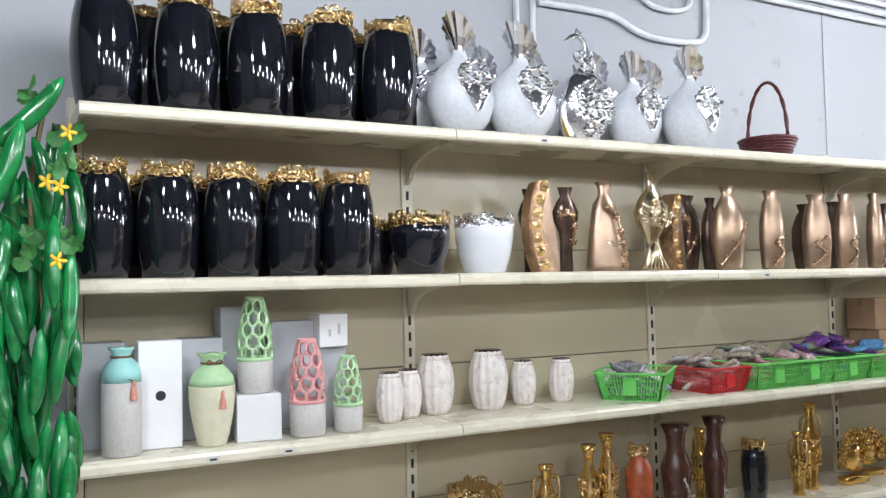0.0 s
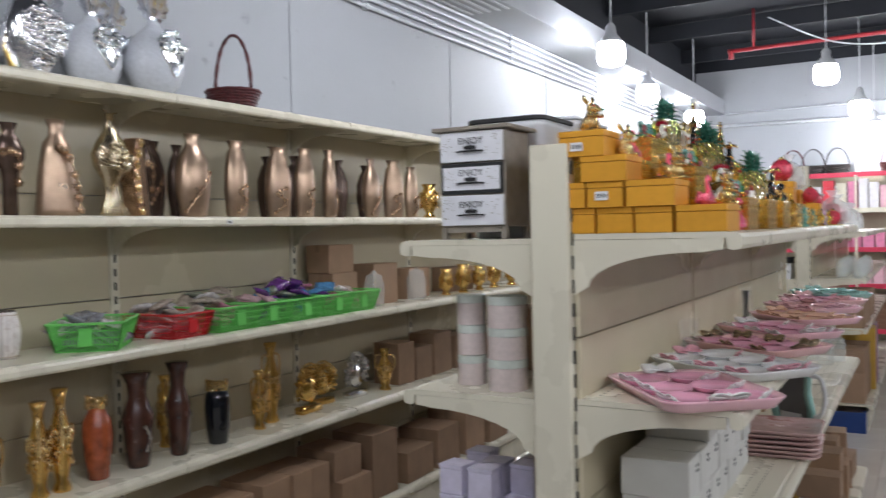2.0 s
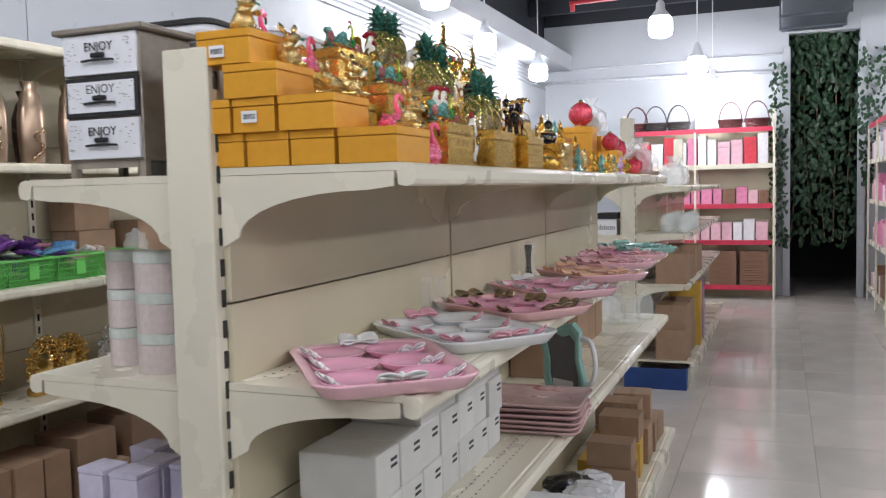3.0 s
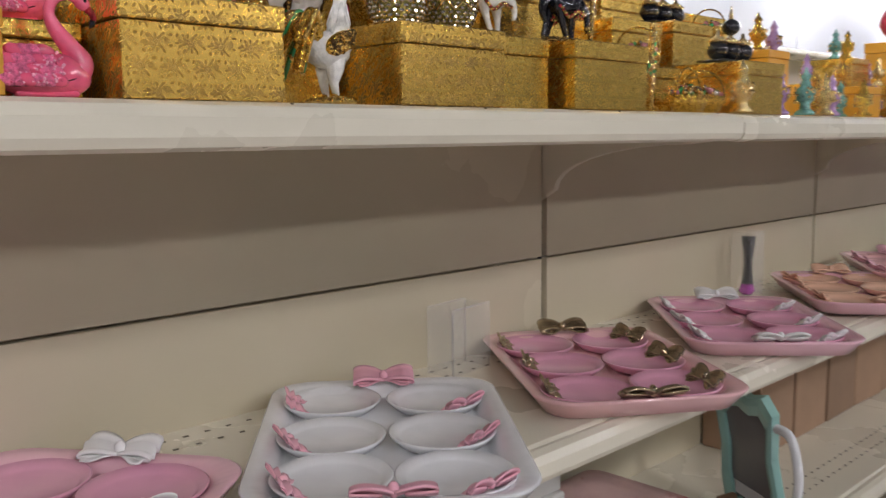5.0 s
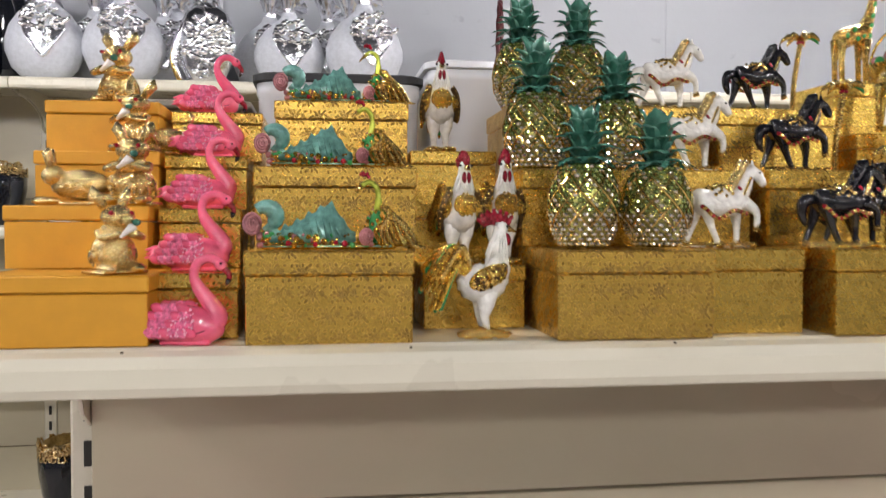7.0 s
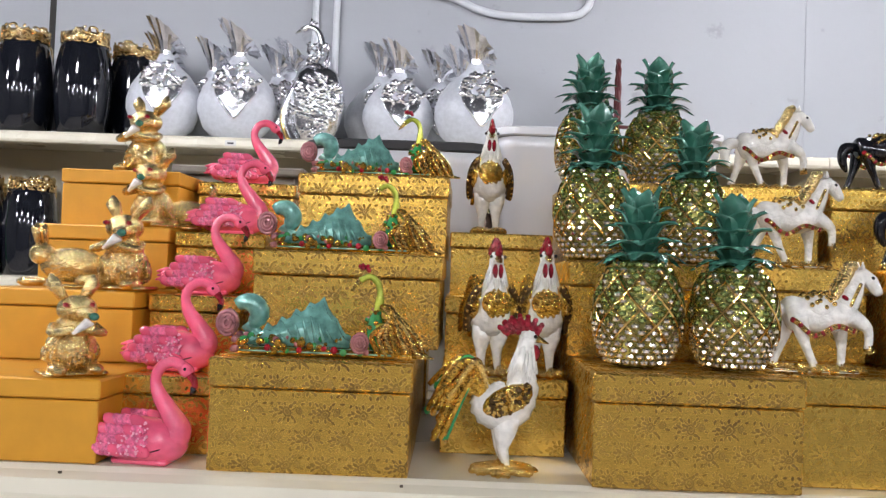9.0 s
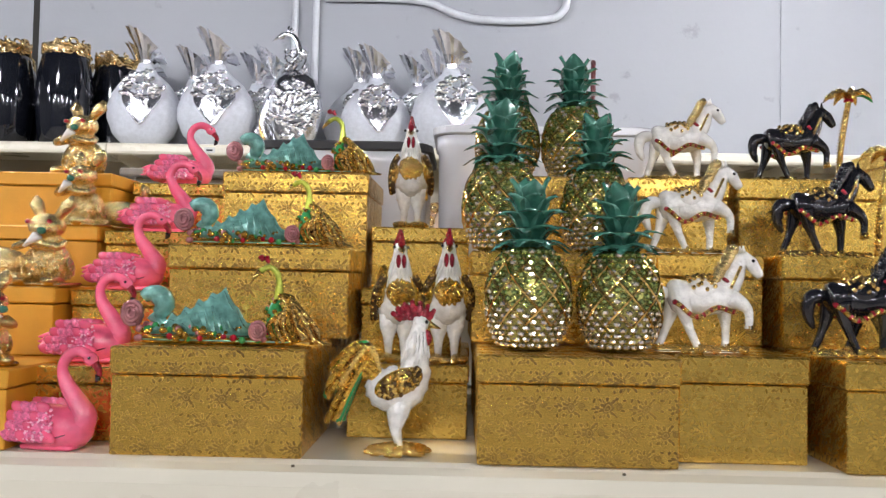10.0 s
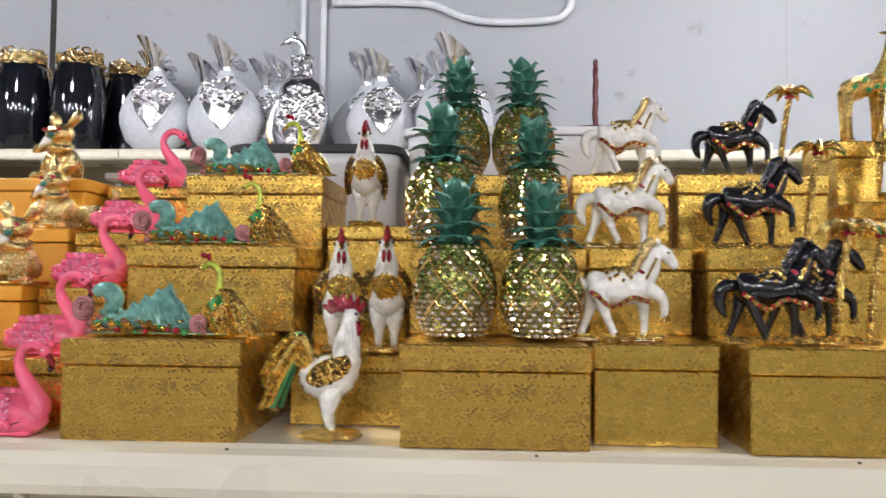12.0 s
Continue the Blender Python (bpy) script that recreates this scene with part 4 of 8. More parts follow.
first = rooster()
first.matrix_basis = pose(2.312, 0.345, TOP, 0, 0, 6) @ Matrix.Scale(1.05, 4)
front = rooster(True)
front.matrix_basis = pose(2.305, 0.425, TOP + 0.0555, 0, 0, -78) @ Matrix.Scale(1.02, 4)
for x, y, z, a in ((2.344, 0.425, TOP + 0.0555, -86), (2.306, 0.560, TOP + 0.1665, -90)):
    copy_thing(front, pose(x, y, z, 0, 0, a) @ Matrix.Scale(1.02, 4))


def pineapple():
    """60 mm wide, 122 mm high."""
    t = thing("pineapple_box", "jewelled gold pineapple trinket box with green crown", "figurine", "pineapple boxes")
    R = lambda z: 0.0295 * (max(0.0, 1 - ((z - 0.034) / 0.040) ** 2)) ** 0.42
    bm = bmesh.new()
    lathe(bm, [(max(0.012, R(z)) * 0.96, z) for z in [0.001 + 0.0715 * k / 14 for k in range(15)]], 20)
    part("body", bm, M_LATTICE, t, "", True)
    bm = bmesh.new()
    gm = bmesh.new()
    rows, per = 17, 22
    for j in range(rows):
        z = 0.004 + 0.064 * j / (rows - 1)
        rr = max(0.012, R(z))
        for i in range(per):
            a = 2 * math.pi * (i + 0.5 * (j % 2)) / per
            c = Vector((rr * math.cos(a), rr * math.sin(a), z))
            mm = Matrix.Translation(c) @ Matrix.Rotation(a, 4, "Z")
            target = bm if (j < 7 or (i + j) % 4 == 0) else gm
            bmesh.ops.create_icosphere(target, subdivisions=1, radius=1, matrix=mm @ Matrix.Diagonal((0.0018, 0.0029, 0.0022, 1)))
    tagged(part("stone_crust", bm, M_GEM, t, "clear sparkling stones"), kind="stuff")
    tagged(part("green_stone_crust", gm, M_GEM_G, t, "green sparkling stones"), kind="stuff")
    for j in range(10):
        for sgn in (1, -1):
            bm = bmesh.new()
            pts = []
            for k in range(9):
                z = 0.018 + 0.046 * k / 8
                a = sgn * (k * 0.17) + 2 * math.pi * j / 10
                rr = max(0.012, R(z)) + 0.0012
                pts.append((rr * math.cos(a), rr * math.sin(a), z))
            tube(bm, pts, 0.0009, 5)
            part("lattice_bar", bm, M_GOLD, t)
    rr = random.Random(4)
    k = 0
    for ring, (count, z0, lean, length) in enumerate(((9, 0.066, 1.0, 0.023), (8, 0.074, 0.85, 0.024), (7, 0.083, 0.62, 0.024), (6, 0.092, 0.42, 0.023), (4, 0.099, 0.2, 0.024))):
        for i in range(count):
            a = 2 * math.pi * (i + 0.5 * ring) / count
            L = length * rr.uniform(0.9, 1.1)
            bm = bmesh.new()
            pts = []
            for s in range(6):
                u = s / 5
                out = 0.007 + L * math.sin(lean * (0.45 + 0.95 * u)) * u * 1.05
                z = z0 + L * math.cos(lean * 0.6) * u - 0.040 * lean * max(0, u - 0.45) ** 1.5
                w = 0.0092 * math.sin(math.pi * min(0.96, 0.22 + 0.76 * u)) + 0.0005
                pts.append((out, z, w))
            vs = []
            for out, z, w in pts:
                vs.append([bm.verts.new((out - 0.001, -w, z)), bm.verts.new((out + 0.0012, 0, z - 0.0008)), bm.verts.new((out - 0.001, w, z)), bm.verts.new((out - 0.0016, 0, z + 0.0012))])
            for p, q in zip(vs, vs[1:]):
                for e in range(4):
                    bm.faces.new((p[e], p[(e + 1) % 4], q[(e + 1) % 4], q[e]))
            bm.faces.new(vs[0][::-1])
            bm.faces.new(vs[-1])
            bmesh.ops.recalc_face_normals(bm, faces=bm.faces)
            bmesh.ops.transform(bm, matrix=Matrix.Rotation(a, 4, "Z"), verts=bm.verts)
            part("leaf", bm, M_LEAF, t, "", True)
    return t


first = pineapple()
first.matrix_basis = pose(2.402, 0.362, TOP + 0.0714, 0, 0, 10)
for x, y, z, a, s in ((2.466, 0.362, TOP + 0.0714, 60, 0.98), (2.386, 0.462, TOP + 0.1427, 100, 1.04), (2.464, 0.462, TOP + 0.1427, 30, 0.96), (2.396, 0.570, TOP + 0.2139, 200, 1.0), (2.459, 0.570, TOP + 0.2139, 77, 1.0)):
    copy_thing(first, pose(x, y, z, 0, 0, a) @ Matrix.Scale(s, 4))


def horse(coat, mane, saddle, name_label, palm=False):
    """Faces +x; 76 mm long, 72 mm high."""
    bm = bmesh.new()
    r = random.Random(6)
    tube(bm, smooth_path([(-0.024, 0, 0.037), (-0.015, 0, 0.038), (0.0, 0, 0.036), (0.013, 0, 0.039), (0.018, 0, 0.043)], 4), [0.004, 0.0095, 0.0112, 0.0115, 0.011, 0.0105, 0.0103, 0.0103, 0.0105, 0.011, 0.0112, 0.0112, 0.011, 0.0105, 0.010, 0.008, 0.005], 12, mat=0)
    tube(bm, smooth_path([(0.014, 0, 0.042), (0.020, 0, 0.052), (0.024, 0, 0.062), (0.030, 0, 0.064)], 4), [0.0095, 0.009, 0.0085, 0.008, 0.0074, 0.0068, 0.0062, 0.0058, 0.0054, 0.0052, 0.005, 0.0048, 0.0046], 10, mat=0)
    tube(bm, [(0.026, 0, 0.066), (0.032, 0, 0.061), (0.037, 0, 0.054), (0.0385, 0, 0.052)], [0.0042, 0.0050, 0.0036, 0.0024], 8, mat=0)
    for s in (-1, 1):
        tube(bm, [(0.026, s * 0.003, 0.068), (0.0255, s * 0.0035, 0.073)], [0.0018, 0.0004], 6, mat=0)
        ball(bm, (0.032, s * 0.0042, 0.0625), 0.0013, 6, 4, mat=4)
    LEGS = [((-0.018, 0.006, 0.036), (-0.022, 0.006, 0.020), (-0.028, 0.006, 0.004)), ((-0.016, -0.006, 0.036), (-0.012, -0.006, 0.020), (-0.005, -0.006, 0.004)),
            ((0.014, 0.006, 0.036), (0.017, 0.006, 0.020), (0.017, 0.006, 0.004)), ((0.016, -0.006, 0.038), (0.028, -0.006, 0.030), (0.029, -0.006, 0.017))]
    for leg in LEGS:
        pts = smooth_path(leg, 4)
        tube(bm, pts, [0.0068, 0.0062, 0.0054, 0.0046, 0.0036, 0.0030, 0.0028, 0.0026, 0.0030][:len(pts)], 8, mat=0)
        e = leg[-1]
        tube(bm, [(e[0], e[1], e[2] + 0.002), (e[0] + 0.001, e[1], e[2] - 0.003)], [0.0028, 0.0036], 7, mat=1)
    for k in range(16):
        u = k / 15
        x, z = 0.024 - 0.013 * u - 0.003, 0.070 - 0.024 * u
        for s in (-1, 0, 1):
            ball(bm, (x - 0.002 + r.uniform(-0.001, 0.001), s * 0.0035, z), (0.0034, 0.0024, 0.0036), 6, 4, mat=2)
    tube(bm, smooth_path([(-0.024, 0, 0.040), (-0.033, 0, 0.038), (-0.035, 0, 0.028), (-0.031, 0, 0.018)], 4), [0.0035, 0.0045, 0.005, 0.0052, 0.0052, 0.005, 0.0048, 0.0044, 0.004, 0.0035, 0.003, 0.002, 0.001], 8, mat=0)
    ball(bm, (-0.002, 0, 0.0415), (0.015, 0.0115, 0.009), 12, 8, mat=3)
    for k in range(26):
        u = k / 25
        for s in (-1, 1):
            ball(bm, (-0.022 + 0.040 * u, s * 0.0122, 0.031 + 0.003 * math.cos(u * 9) - 0.004 * math.sin(u * 3.14)), 0.0020, 5, 4, mat=1 if k % 3 else 5)
    tube(bm, [(0.011, -0.0095, 0.050), (0.023, 0, 0.044), (0.011, 0.0095, 0.050)], 0.0014, 6, mat=5)
    for k in range(6):
        ball(bm, (-0.006 + 0.002 * k, 0, 0.051 + 0.001 * (k % 2)), 0.002, 5, 4, mat=1)
    for k in range(30):
        u, a = k / 29, k * 2.4
        ball(bm, (-0.012 + 0.020 * u, 0.0108 * math.cos(a), 0.0425 + 0.0085 * abs(math.sin(a))), 0.0017, 5, 4, mat=1)
        ball(bm, (0.016 + 0.007 * u, (-1) ** k * (0.0088 - 0.002 * u), 0.044 + 0.014 * u), 0.0013, 5, 4, mat=1 if k % 4 else 5)
    L = 0.036 if palm else 0.030
    B(bm, -0.032, -0.009, 0, L - 0.002, 0.009, 0.002, bevel=0.0008, mat=1)
    for k in range(85):
        ball(bm, (r.uniform(-0.030, L - 0.002), r.uniform(-0.010, 0.010), 0.0022), (r.uniform(0.002, 0.0042), r.uniform(0.0014, 0.0024), r.uniform(0.0014, 0.0032)), 5, 4, mat=1)
    if palm:
        x0 = 0.043
        B(bm, L - 0.002, -0.006, 0, x0 + 0.006, 0.006, 0.002, mat=1)
        tube(bm, smooth_path([(x0, 0, 0.001), (x0 + 0.002, 0, 0.03), (x0 + 0.006, 0, 0.058), (x0 + 0.009, 0, 0.076)], 4), 0.0026, 8, mat=1)
        for k in range(26):
            u = k / 25
            ball(bm, (x0 + 0.009 * u * u, 0, 0.003 + 0.072 * u), (0.0033, 0.0033, 0.0012), 6, 4, mat=1)
        for k in range(7):
            a = 2 * math.pi * k / 7
            c, s = math.cos(a), math.sin(a)
            pts = [(x0 + 0.009 + 0.022 * u * c, 0.018 * u * s, 0.077 + 0.010 * math.sin(2.2 * u) - 0.010 * u * u) for u in (0.05, 0.3, 0.6, 0.85, 1.0)]
            tube(bm, pts, [0.0012, 0.0030, 0.0034, 0.0022, 0.0004], 6, mat=6 if k == 0 else 1)
        for k in range(6):
            ball(bm, (x0 + 0.009 + 0.003 * math.cos(k), 0.003 * math.sin(k), 0.076), 0.0017, 5, 4, mat=5)
    return tagged(part("horse_figurine", bm, (coat, M_TRINKET, mane, saddle, M_BENAMEL, M_RED, M_GREEN), smooth=True), name_label, "figurine", "carousel horse figurines")


wh = horse(M_WENAMEL, M_PALEGOLD, M_WENAMEL, "white enamel carousel horse figurine with gold mane and base")
wh.matrix_basis = pose(2.524, 0.362, TOP + 0.0718, 0, 0, 0) @ Matrix.Scale(1.03, 4)
copy_thing(wh, pose(2.541, 0.462, TOP + 0.1436, 0, 0, 2) @ Matrix.Scale(1.03, 4))
copy_thing(wh, pose(2.556, 0.560, TOP + 0.2154, 0, 0, -2) @ Matrix.Scale(1.03, 4))
bh = horse(M_BENAMEL, M_BENAMEL, M_BENAMEL, "black enamel carousel horse figurine beside a gold palm tree", palm=True)
bh.matrix_basis = pose(2.628, 0.350, TOP + 0.0718, 0, 0, 0) @ Matrix.Scale(1.04, 4)
copy_thing(bh, pose(2.662, 0.375, TOP + 0.0718, 0, 0, 0) @ Matrix.Scale(1.0, 4))
copy_thing(bh, pose(2.648, 0.462, TOP + 0.1436, 0, 0, 3) @ Matrix.Scale(1.03, 4))
copy_thing(bh, pose(2.660, 0.560, TOP + 0.2154, 0, 0, 3) @ Matrix.Scale(1.0, 4))


def giraffe():
    """Faces +x; 66 mm long, 118 mm high."""
    bm = bmesh.new()
    r = random.Random(9)
    tube(bm, smooth_path([(-0.026, 0, 0.050), (-0.012, 0, 0.056), (0.006, 0, 0.060), (0.014, 0, 0.064)], 4), [0.006, 0.009, 0.0105, 0.011, 0.011, 0.011, 0.0112, 0.0115, 0.0115, 0.011, 0.010, 0.009, 0.006], 10)
    tube(bm, smooth_path([(0.010, 0, 0.062), (0.018, 0, 0.080), (0.022, 0, 0.098), (0.024, 0, 0.110)], 4), [0.0098, 0.009, 0.0082, 0.0074, 0.0066, 0.006, 0.0056, 0.0052, 0.005, 0.0048, 0.0046, 0.0045, 0.0045], 10)
    tube(bm, [(0.020, 0, 0.113), (0.028, 0, 0.110), (0.038, 0, 0.102)], [0.0046, 0.005, 0.003], 8)
    for s in (-1, 1):
        tube(bm, [(0.022, s * 0.002, 0.115), (0.021, s * 0.0025, 0.124)], [0.0014, 0.002], 6)
        tube(bm, [(0.020, s * 0.004, 0.113), (0.016, s * 0.009, 0.114)], [0.002, 0.0006], 6)
        for x in (-0.022, 0.010):
            tube(bm, [(x, s * 0.006, 0.052), (x - 0.001, s * 0.006, 0.028), (x, s * 0.006, 0.003)], [0.0062, 0.0034, 0.0034], 8)
            ball(bm, (x + 0.001, s * 0.006, 0.003), (0.0048, 0.0042, 0.003), 8, 5)
        for x, z in ((-0.018, 0.055), (-0.008, 0.062), (0.004, 0.056), (0.014, 0.068), (0.018, 0.080), (0.022, 0.094), (-0.004, 0.052), (0.012, 0.056)):
            ball(bm, (x, s * (0.0098 if z < 0.07 else 0.0075 if z < 0.085 else 0.005), z), (0.0026, 0.0016, 0.0036), 8, 6, mat=1, rot=Matrix.Rotation(0.5, 4, "Y"))
    tube(bm, [(-0.027, 0, 0.052), (-0.030, 0, 0.035)], [0.002, 0.001], 6)
    for k in range(150):
        a, u = r.uniform(0, 6.28), r.uniform(0, 1)
        x = -0.024 + 0.038 * u
        ball(bm, (x, 0.011 * math.cos(a), 0.050 + 0.012 * u + 0.0105 * math.sin(a)), 0.0012, 5, 3)
    return tagged(part("giraffe_figurine", bm, (M_TRINKET, M_GREEN), smooth=True), "gold giraffe figurine with green enamel spots", "figurine", "giraffe figurines")


first = giraffe()
first.matrix_basis = pose(2.800, 0.592, TOP + 0.254, 0, 0, 5)
copy_thing(first, pose(2.800, 0.512, TOP + 0.1905, 0, 0, 12))
copy_thing(first, pose(2.806, 0.476, TOP + 0.127, 0, 0, 160))
copy_thing(first, pose(2.775, 0.345, TOP, 0, 0, 10) @ Matrix.Scale(0.86, 4))
tag = thing("price_tag", "small white bar code price tag hanging from a giraffe", "tag", "price tags", pose(2.782, 0.494, TOP + 0.196, 12, 0, 0))
part("paper", box_bm(-0.013, 0, 0, 0.013, 0.0006, 0.026), M_LABEL, tag)
bm = bmesh.new()
for k in range(8):
    B(bm, -0.009 + 0.0022 * k, -0.0005, 0.007, -0.008 + 0.0022 * k, -0.0001, 0.019)
part("bars", bm, M_INK, tag)

# back rows of boxes further along
for x, n in ((2.962, 4), (3.098, 4), (3.236, 3), (3.372, 3)):
    for k in range(n):
        gift_box(0.130, 0.098, 0.0635, M_FOIL_B, L_BRIGHT, m=pose(x + rb.uniform(-0.003, 0.003), 0.602 + rb.uniform(-0.002, 0.002), TOP + k * 0.0635))

# ---- further along the gondola top: more boxes, small trinkets, baubles ----
for x, y, w, d, h, z in ((2.865, 0.38, 0.10, 0.12, 0.060, 0), (2.97, 0.42, 0.10, 0.12, 0.060, 0), (2.915, 0.45, 0.12, 0.13, 0.07, 0.0605), (3.05, 0.33, 0.115, 0.11, 0.072, 0), (3.06, 0.45, 0.12, 0.12, 0.072, 0),
                         (3.06, 0.45, 0.11, 0.11, 0.066, 0.0725), (3.18, 0.47, 0.10, 0.12, 0.062, 0), (3.18, 0.47, 0.10, 0.12, 0.062, 0.0625)):
    gift_box(w, d, h, M_FOIL_B, L_BRIGHT, m=pose(x, y, TOP + z))
for x, y, z in ((3.30, 0.43, 0), (3.30, 0.43, 0.056), (3.42, 0.46, 0), (3.52, 0.36, 0), (3.42, 0.55, 0.0), (3.42, 0.50, 0.056)):
    gift_box(0.085, 0.10, 0.055, M_ORANGE, L_ORANGE, m=pose(x, y, TOP + z, 0, 0, rb.uniform(-4, 4)))


def carriage():
    bm = bmesh.new()
    B(bm, -0.055, -0.022, 0, 0.055, 0.022, 0.004, bevel=0.0015, mat=0)
    for x in (-0.036, 0.0, 0.036):
        ball(bm, (x, 0, 0.018), (0.015, 0.015, 0.014), 12, 8, mat=0)
        lathe(bm, [(0.013, 0.0285), (0.0145, 0.030), (0.004, 0.038), (0.002, 0.046)], 10, m=Matrix.Translation((x, 0, 0)), mat=1)
    ball(bm, (0, 0, 0.052), (0.013, 0.013, 0.012), 12, 8, mat=0)
    tube(bm, [(0, 0, 0.06), (0, 0, 0.082)], [0.004, 0.001], 6, mat=1)
    return tagged(part("carriage_trinket", bm, (M_BENAMEL, M_PALEGOLD), smooth=True), "black and gold domed trinket set on a gold box", "figurine", "domed trinkets")


first = carriage()
first.matrix_basis = pose(3.05, 0.385, TOP + 0.0725)
copy_thing(first, pose(3.06, 0.505, TOP + 0.139))


def basket_trinket():
    bm = bmesh.new()
    lathe(bm, [(0.022, 0), (0.030, 0.012), (0.033, 0.022), (0.030, 0.022), (0.024, 0.016)], 16, squash=0.75, mat=0)
    r = random.Random(1)
    for k in range(36):
        a, u = r.uniform(0, 6.28), r.uniform(0, 1) ** 0.5
        ball(bm, (0.027 * u * math.cos(a), 0.019 * u * math.sin(a), 0.024 + 0.012 * (1 - u)), r.uniform(0.003, 0.005), 6, 4, mat=r.choice((1, 2, 3, 4)))
    tube(bm, [(0.03 * math.cos(a), 0, 0.022 + 0.034 * math.sin(a)) for a in [math.pi * k / 10 for k in range(11)]], 0.0016, 6, mat=0)
    return tagged(part("flower_basket_trinket", bm, (M_AMBER, M_GREEN, M_GEM, M_ROSE, M_GOLD), smooth=True), "bronze basket trinket filled with enamel flowers", "figurine", "basket trinkets")


first = basket_trinket()
first.matrix_basis = pose(2.872, 0.345, TOP)
for x, y, z, s in ((2.93, 0.36, 0, 1.0), (2.868, 0.42, 0.0605, 0.95), (3.19, 0.50, 0.125, 0.9), (2.865, 0.60, 0.254, 1.3), (2.915, 0.56, 0.131, 1.0), (2.960, 0.645, 0.2545, 1.5), (3.10, 0.645, 0.2545, 1.3)):
    copy_thing(first, pose(x, y, TOP + z, 0, 0, 40 * x) @ Matrix.Scale(s, 4))


def tower_trinket(mat, label):
    bm = bmesh.new()
    lathe(bm, [(0.016, 0), (0.017, 0.004), (0.009, 0.010), (0.008, 0.018), (0.015, 0.026), (0.016, 0.040), (0.009, 0.048), (0.006, 0.058), (0.009, 0.063), (0.004, 0.070), (0.001, 0.078)], 14, mat=0)
    r = random.Random(12)
    for k in range(34):
        a, z = r.uniform(0, 6.28), r.uniform(0.02, 0.045)
        ball(bm, (0.016 * math.cos(a), 0.016 * math.sin(a), z), 0.0026, 5, 4, mat=1)
    return tagged(part("bottle_trinket", bm, (mat, M_PALEGOLD), smooth=True), label, "figurine", "bottle trinkets")


M_LILAC = shader("lilac_enamel", (0.42, 0.26, 0.46), 0.2, 0.3, noise_scale=60, noise_amount=0.3, coat=0.4)
kinds = [tower_trinket(M_PALEGOLD, "gold jewelled bottle trinket"), tower_trinket(M_TEAL, "teal enamel bottle trinket"), tower_trinket(M_LILAC, "lilac enamel bottle trinket"), tower_trinket(M_AMBER, "amber enamel bottle trinket")]
SPOTS = [(2.985, 0.33, 0, 0), (3.19, 0.335, 0, 1), (3.135, 0.35, 0, 2), (3.25, 0.33, 0, 0), (3.31, 0.345, 0, 2), (3.33, 0.38, 0, 3), (3.44, 0.345, 0, 3), (3.53, 0.42, 0.055, 3), (3.42, 0.50, 0.111, 2), (3.30, 0.47, 0.111, 3), (3.62, 0.33, 0, 3), (3.58, 0.45, 0, 0), (3.19, 0.40, 0, 1)]
SPOTS += [(3.66, 0.36, 0, 1), (3.70, 0.42, 0, 2), (3.74, 0.34, 0, 0), (3.79, 0.40, 0, 3), (3.83, 0.35, 0, 1), (3.87, 0.43, 0, 2), (3.92, 0.37, 0, 0), (3.97, 0.42, 0, 3), (4.02, 0.36, 0, 2), (4.07, 0.43, 0, 1), (4.11, 0.35, 0, 3), (3.72, 0.57, 0.0755, 2), (3.86, 0.57, 0.136, 1), (3.90, 0.56, 0.136, 3), (4.01, 0.53, 0.0805, 0), (4.05, 0.57, 0.0805, 2), (3.36, 0.47, 0.0, 1), (3.48, 0.40, 0.0, 1)]
used = set()
for x, y, z, k in SPOTS:
    mm = pose(x, y, TOP + z, 0, 0, 70 * x) @ Matrix.Scale(0.92, 4)
    if k in used:
        copy_thing(kinds[k], mm)
    else:
        kinds[k].matrix_basis = mm
        used.add(k)

M_BAUBLE = shader("red_mosaic_bauble", (0.62, 0.04, 0.08), 0.15, 0.3, noise_scale=70, noise_amount=0.5, coat=0.8, bump=0.8, bump_scale=110)
M_CLEARBAG = clear("clear_cellophane", (0.96, 0.97, 0.98), 0.12, alpha=0.28)


def bauble(mat, label):
    t = thing("bauble_jar", label, "ornament", "wrapped baubles")
    bm = bmesh.new()
    ball(bm, (0, 0, 0.052), (0.052, 0.052, 0.050), 20, 14)
    r = random.Random(3)
    for v in bm.verts:
        v.co *= 1 + 0.05 * r.uniform(-1, 1)
    part("ball", bm, mat, t, "", True)
    bm = bmesh.new()
    lathe(bm, [(0.030, 0.0), (0.030, 0.006), (0.024, 0.010)], 14)
    part("foot", bm, M_PALEGOLD, t, "", True)
    bm = bmesh.new()
    lathe(bm, [(0.010, 0.100), (0.016, 0.106), (0.005, 0.115)], 10)
    part("knob", bm, M_PALEGOLD, t, "", True)
    return t


def wrap(x, y, z, s, seed):
    bm = bmesh.new()
    r = random.Random(seed)
    vs = lathe(bm, [(0.045, 0.002), (0.066, 0.02), (0.070, 0.06), (0.060, 0.10), (0.030, 0.125), (0.012, 0.135), (0.030, 0.165)], 14, cap=False)
    for v in vs:
        v.co.x *= r.uniform(0.90, 1.10)
        v.co.y *= r.uniform(0.90, 1.10)
    t = tagged(part("cellophane_wrap", bm, M_CLEARBAG), "crumpled clear cellophane wrapped round an ornament", "wrapping", "cellophane wraps")
    t.matrix_basis = pose(x, y, z, 0, 0, seed * 40) @ Matrix.Scale(s, 4)


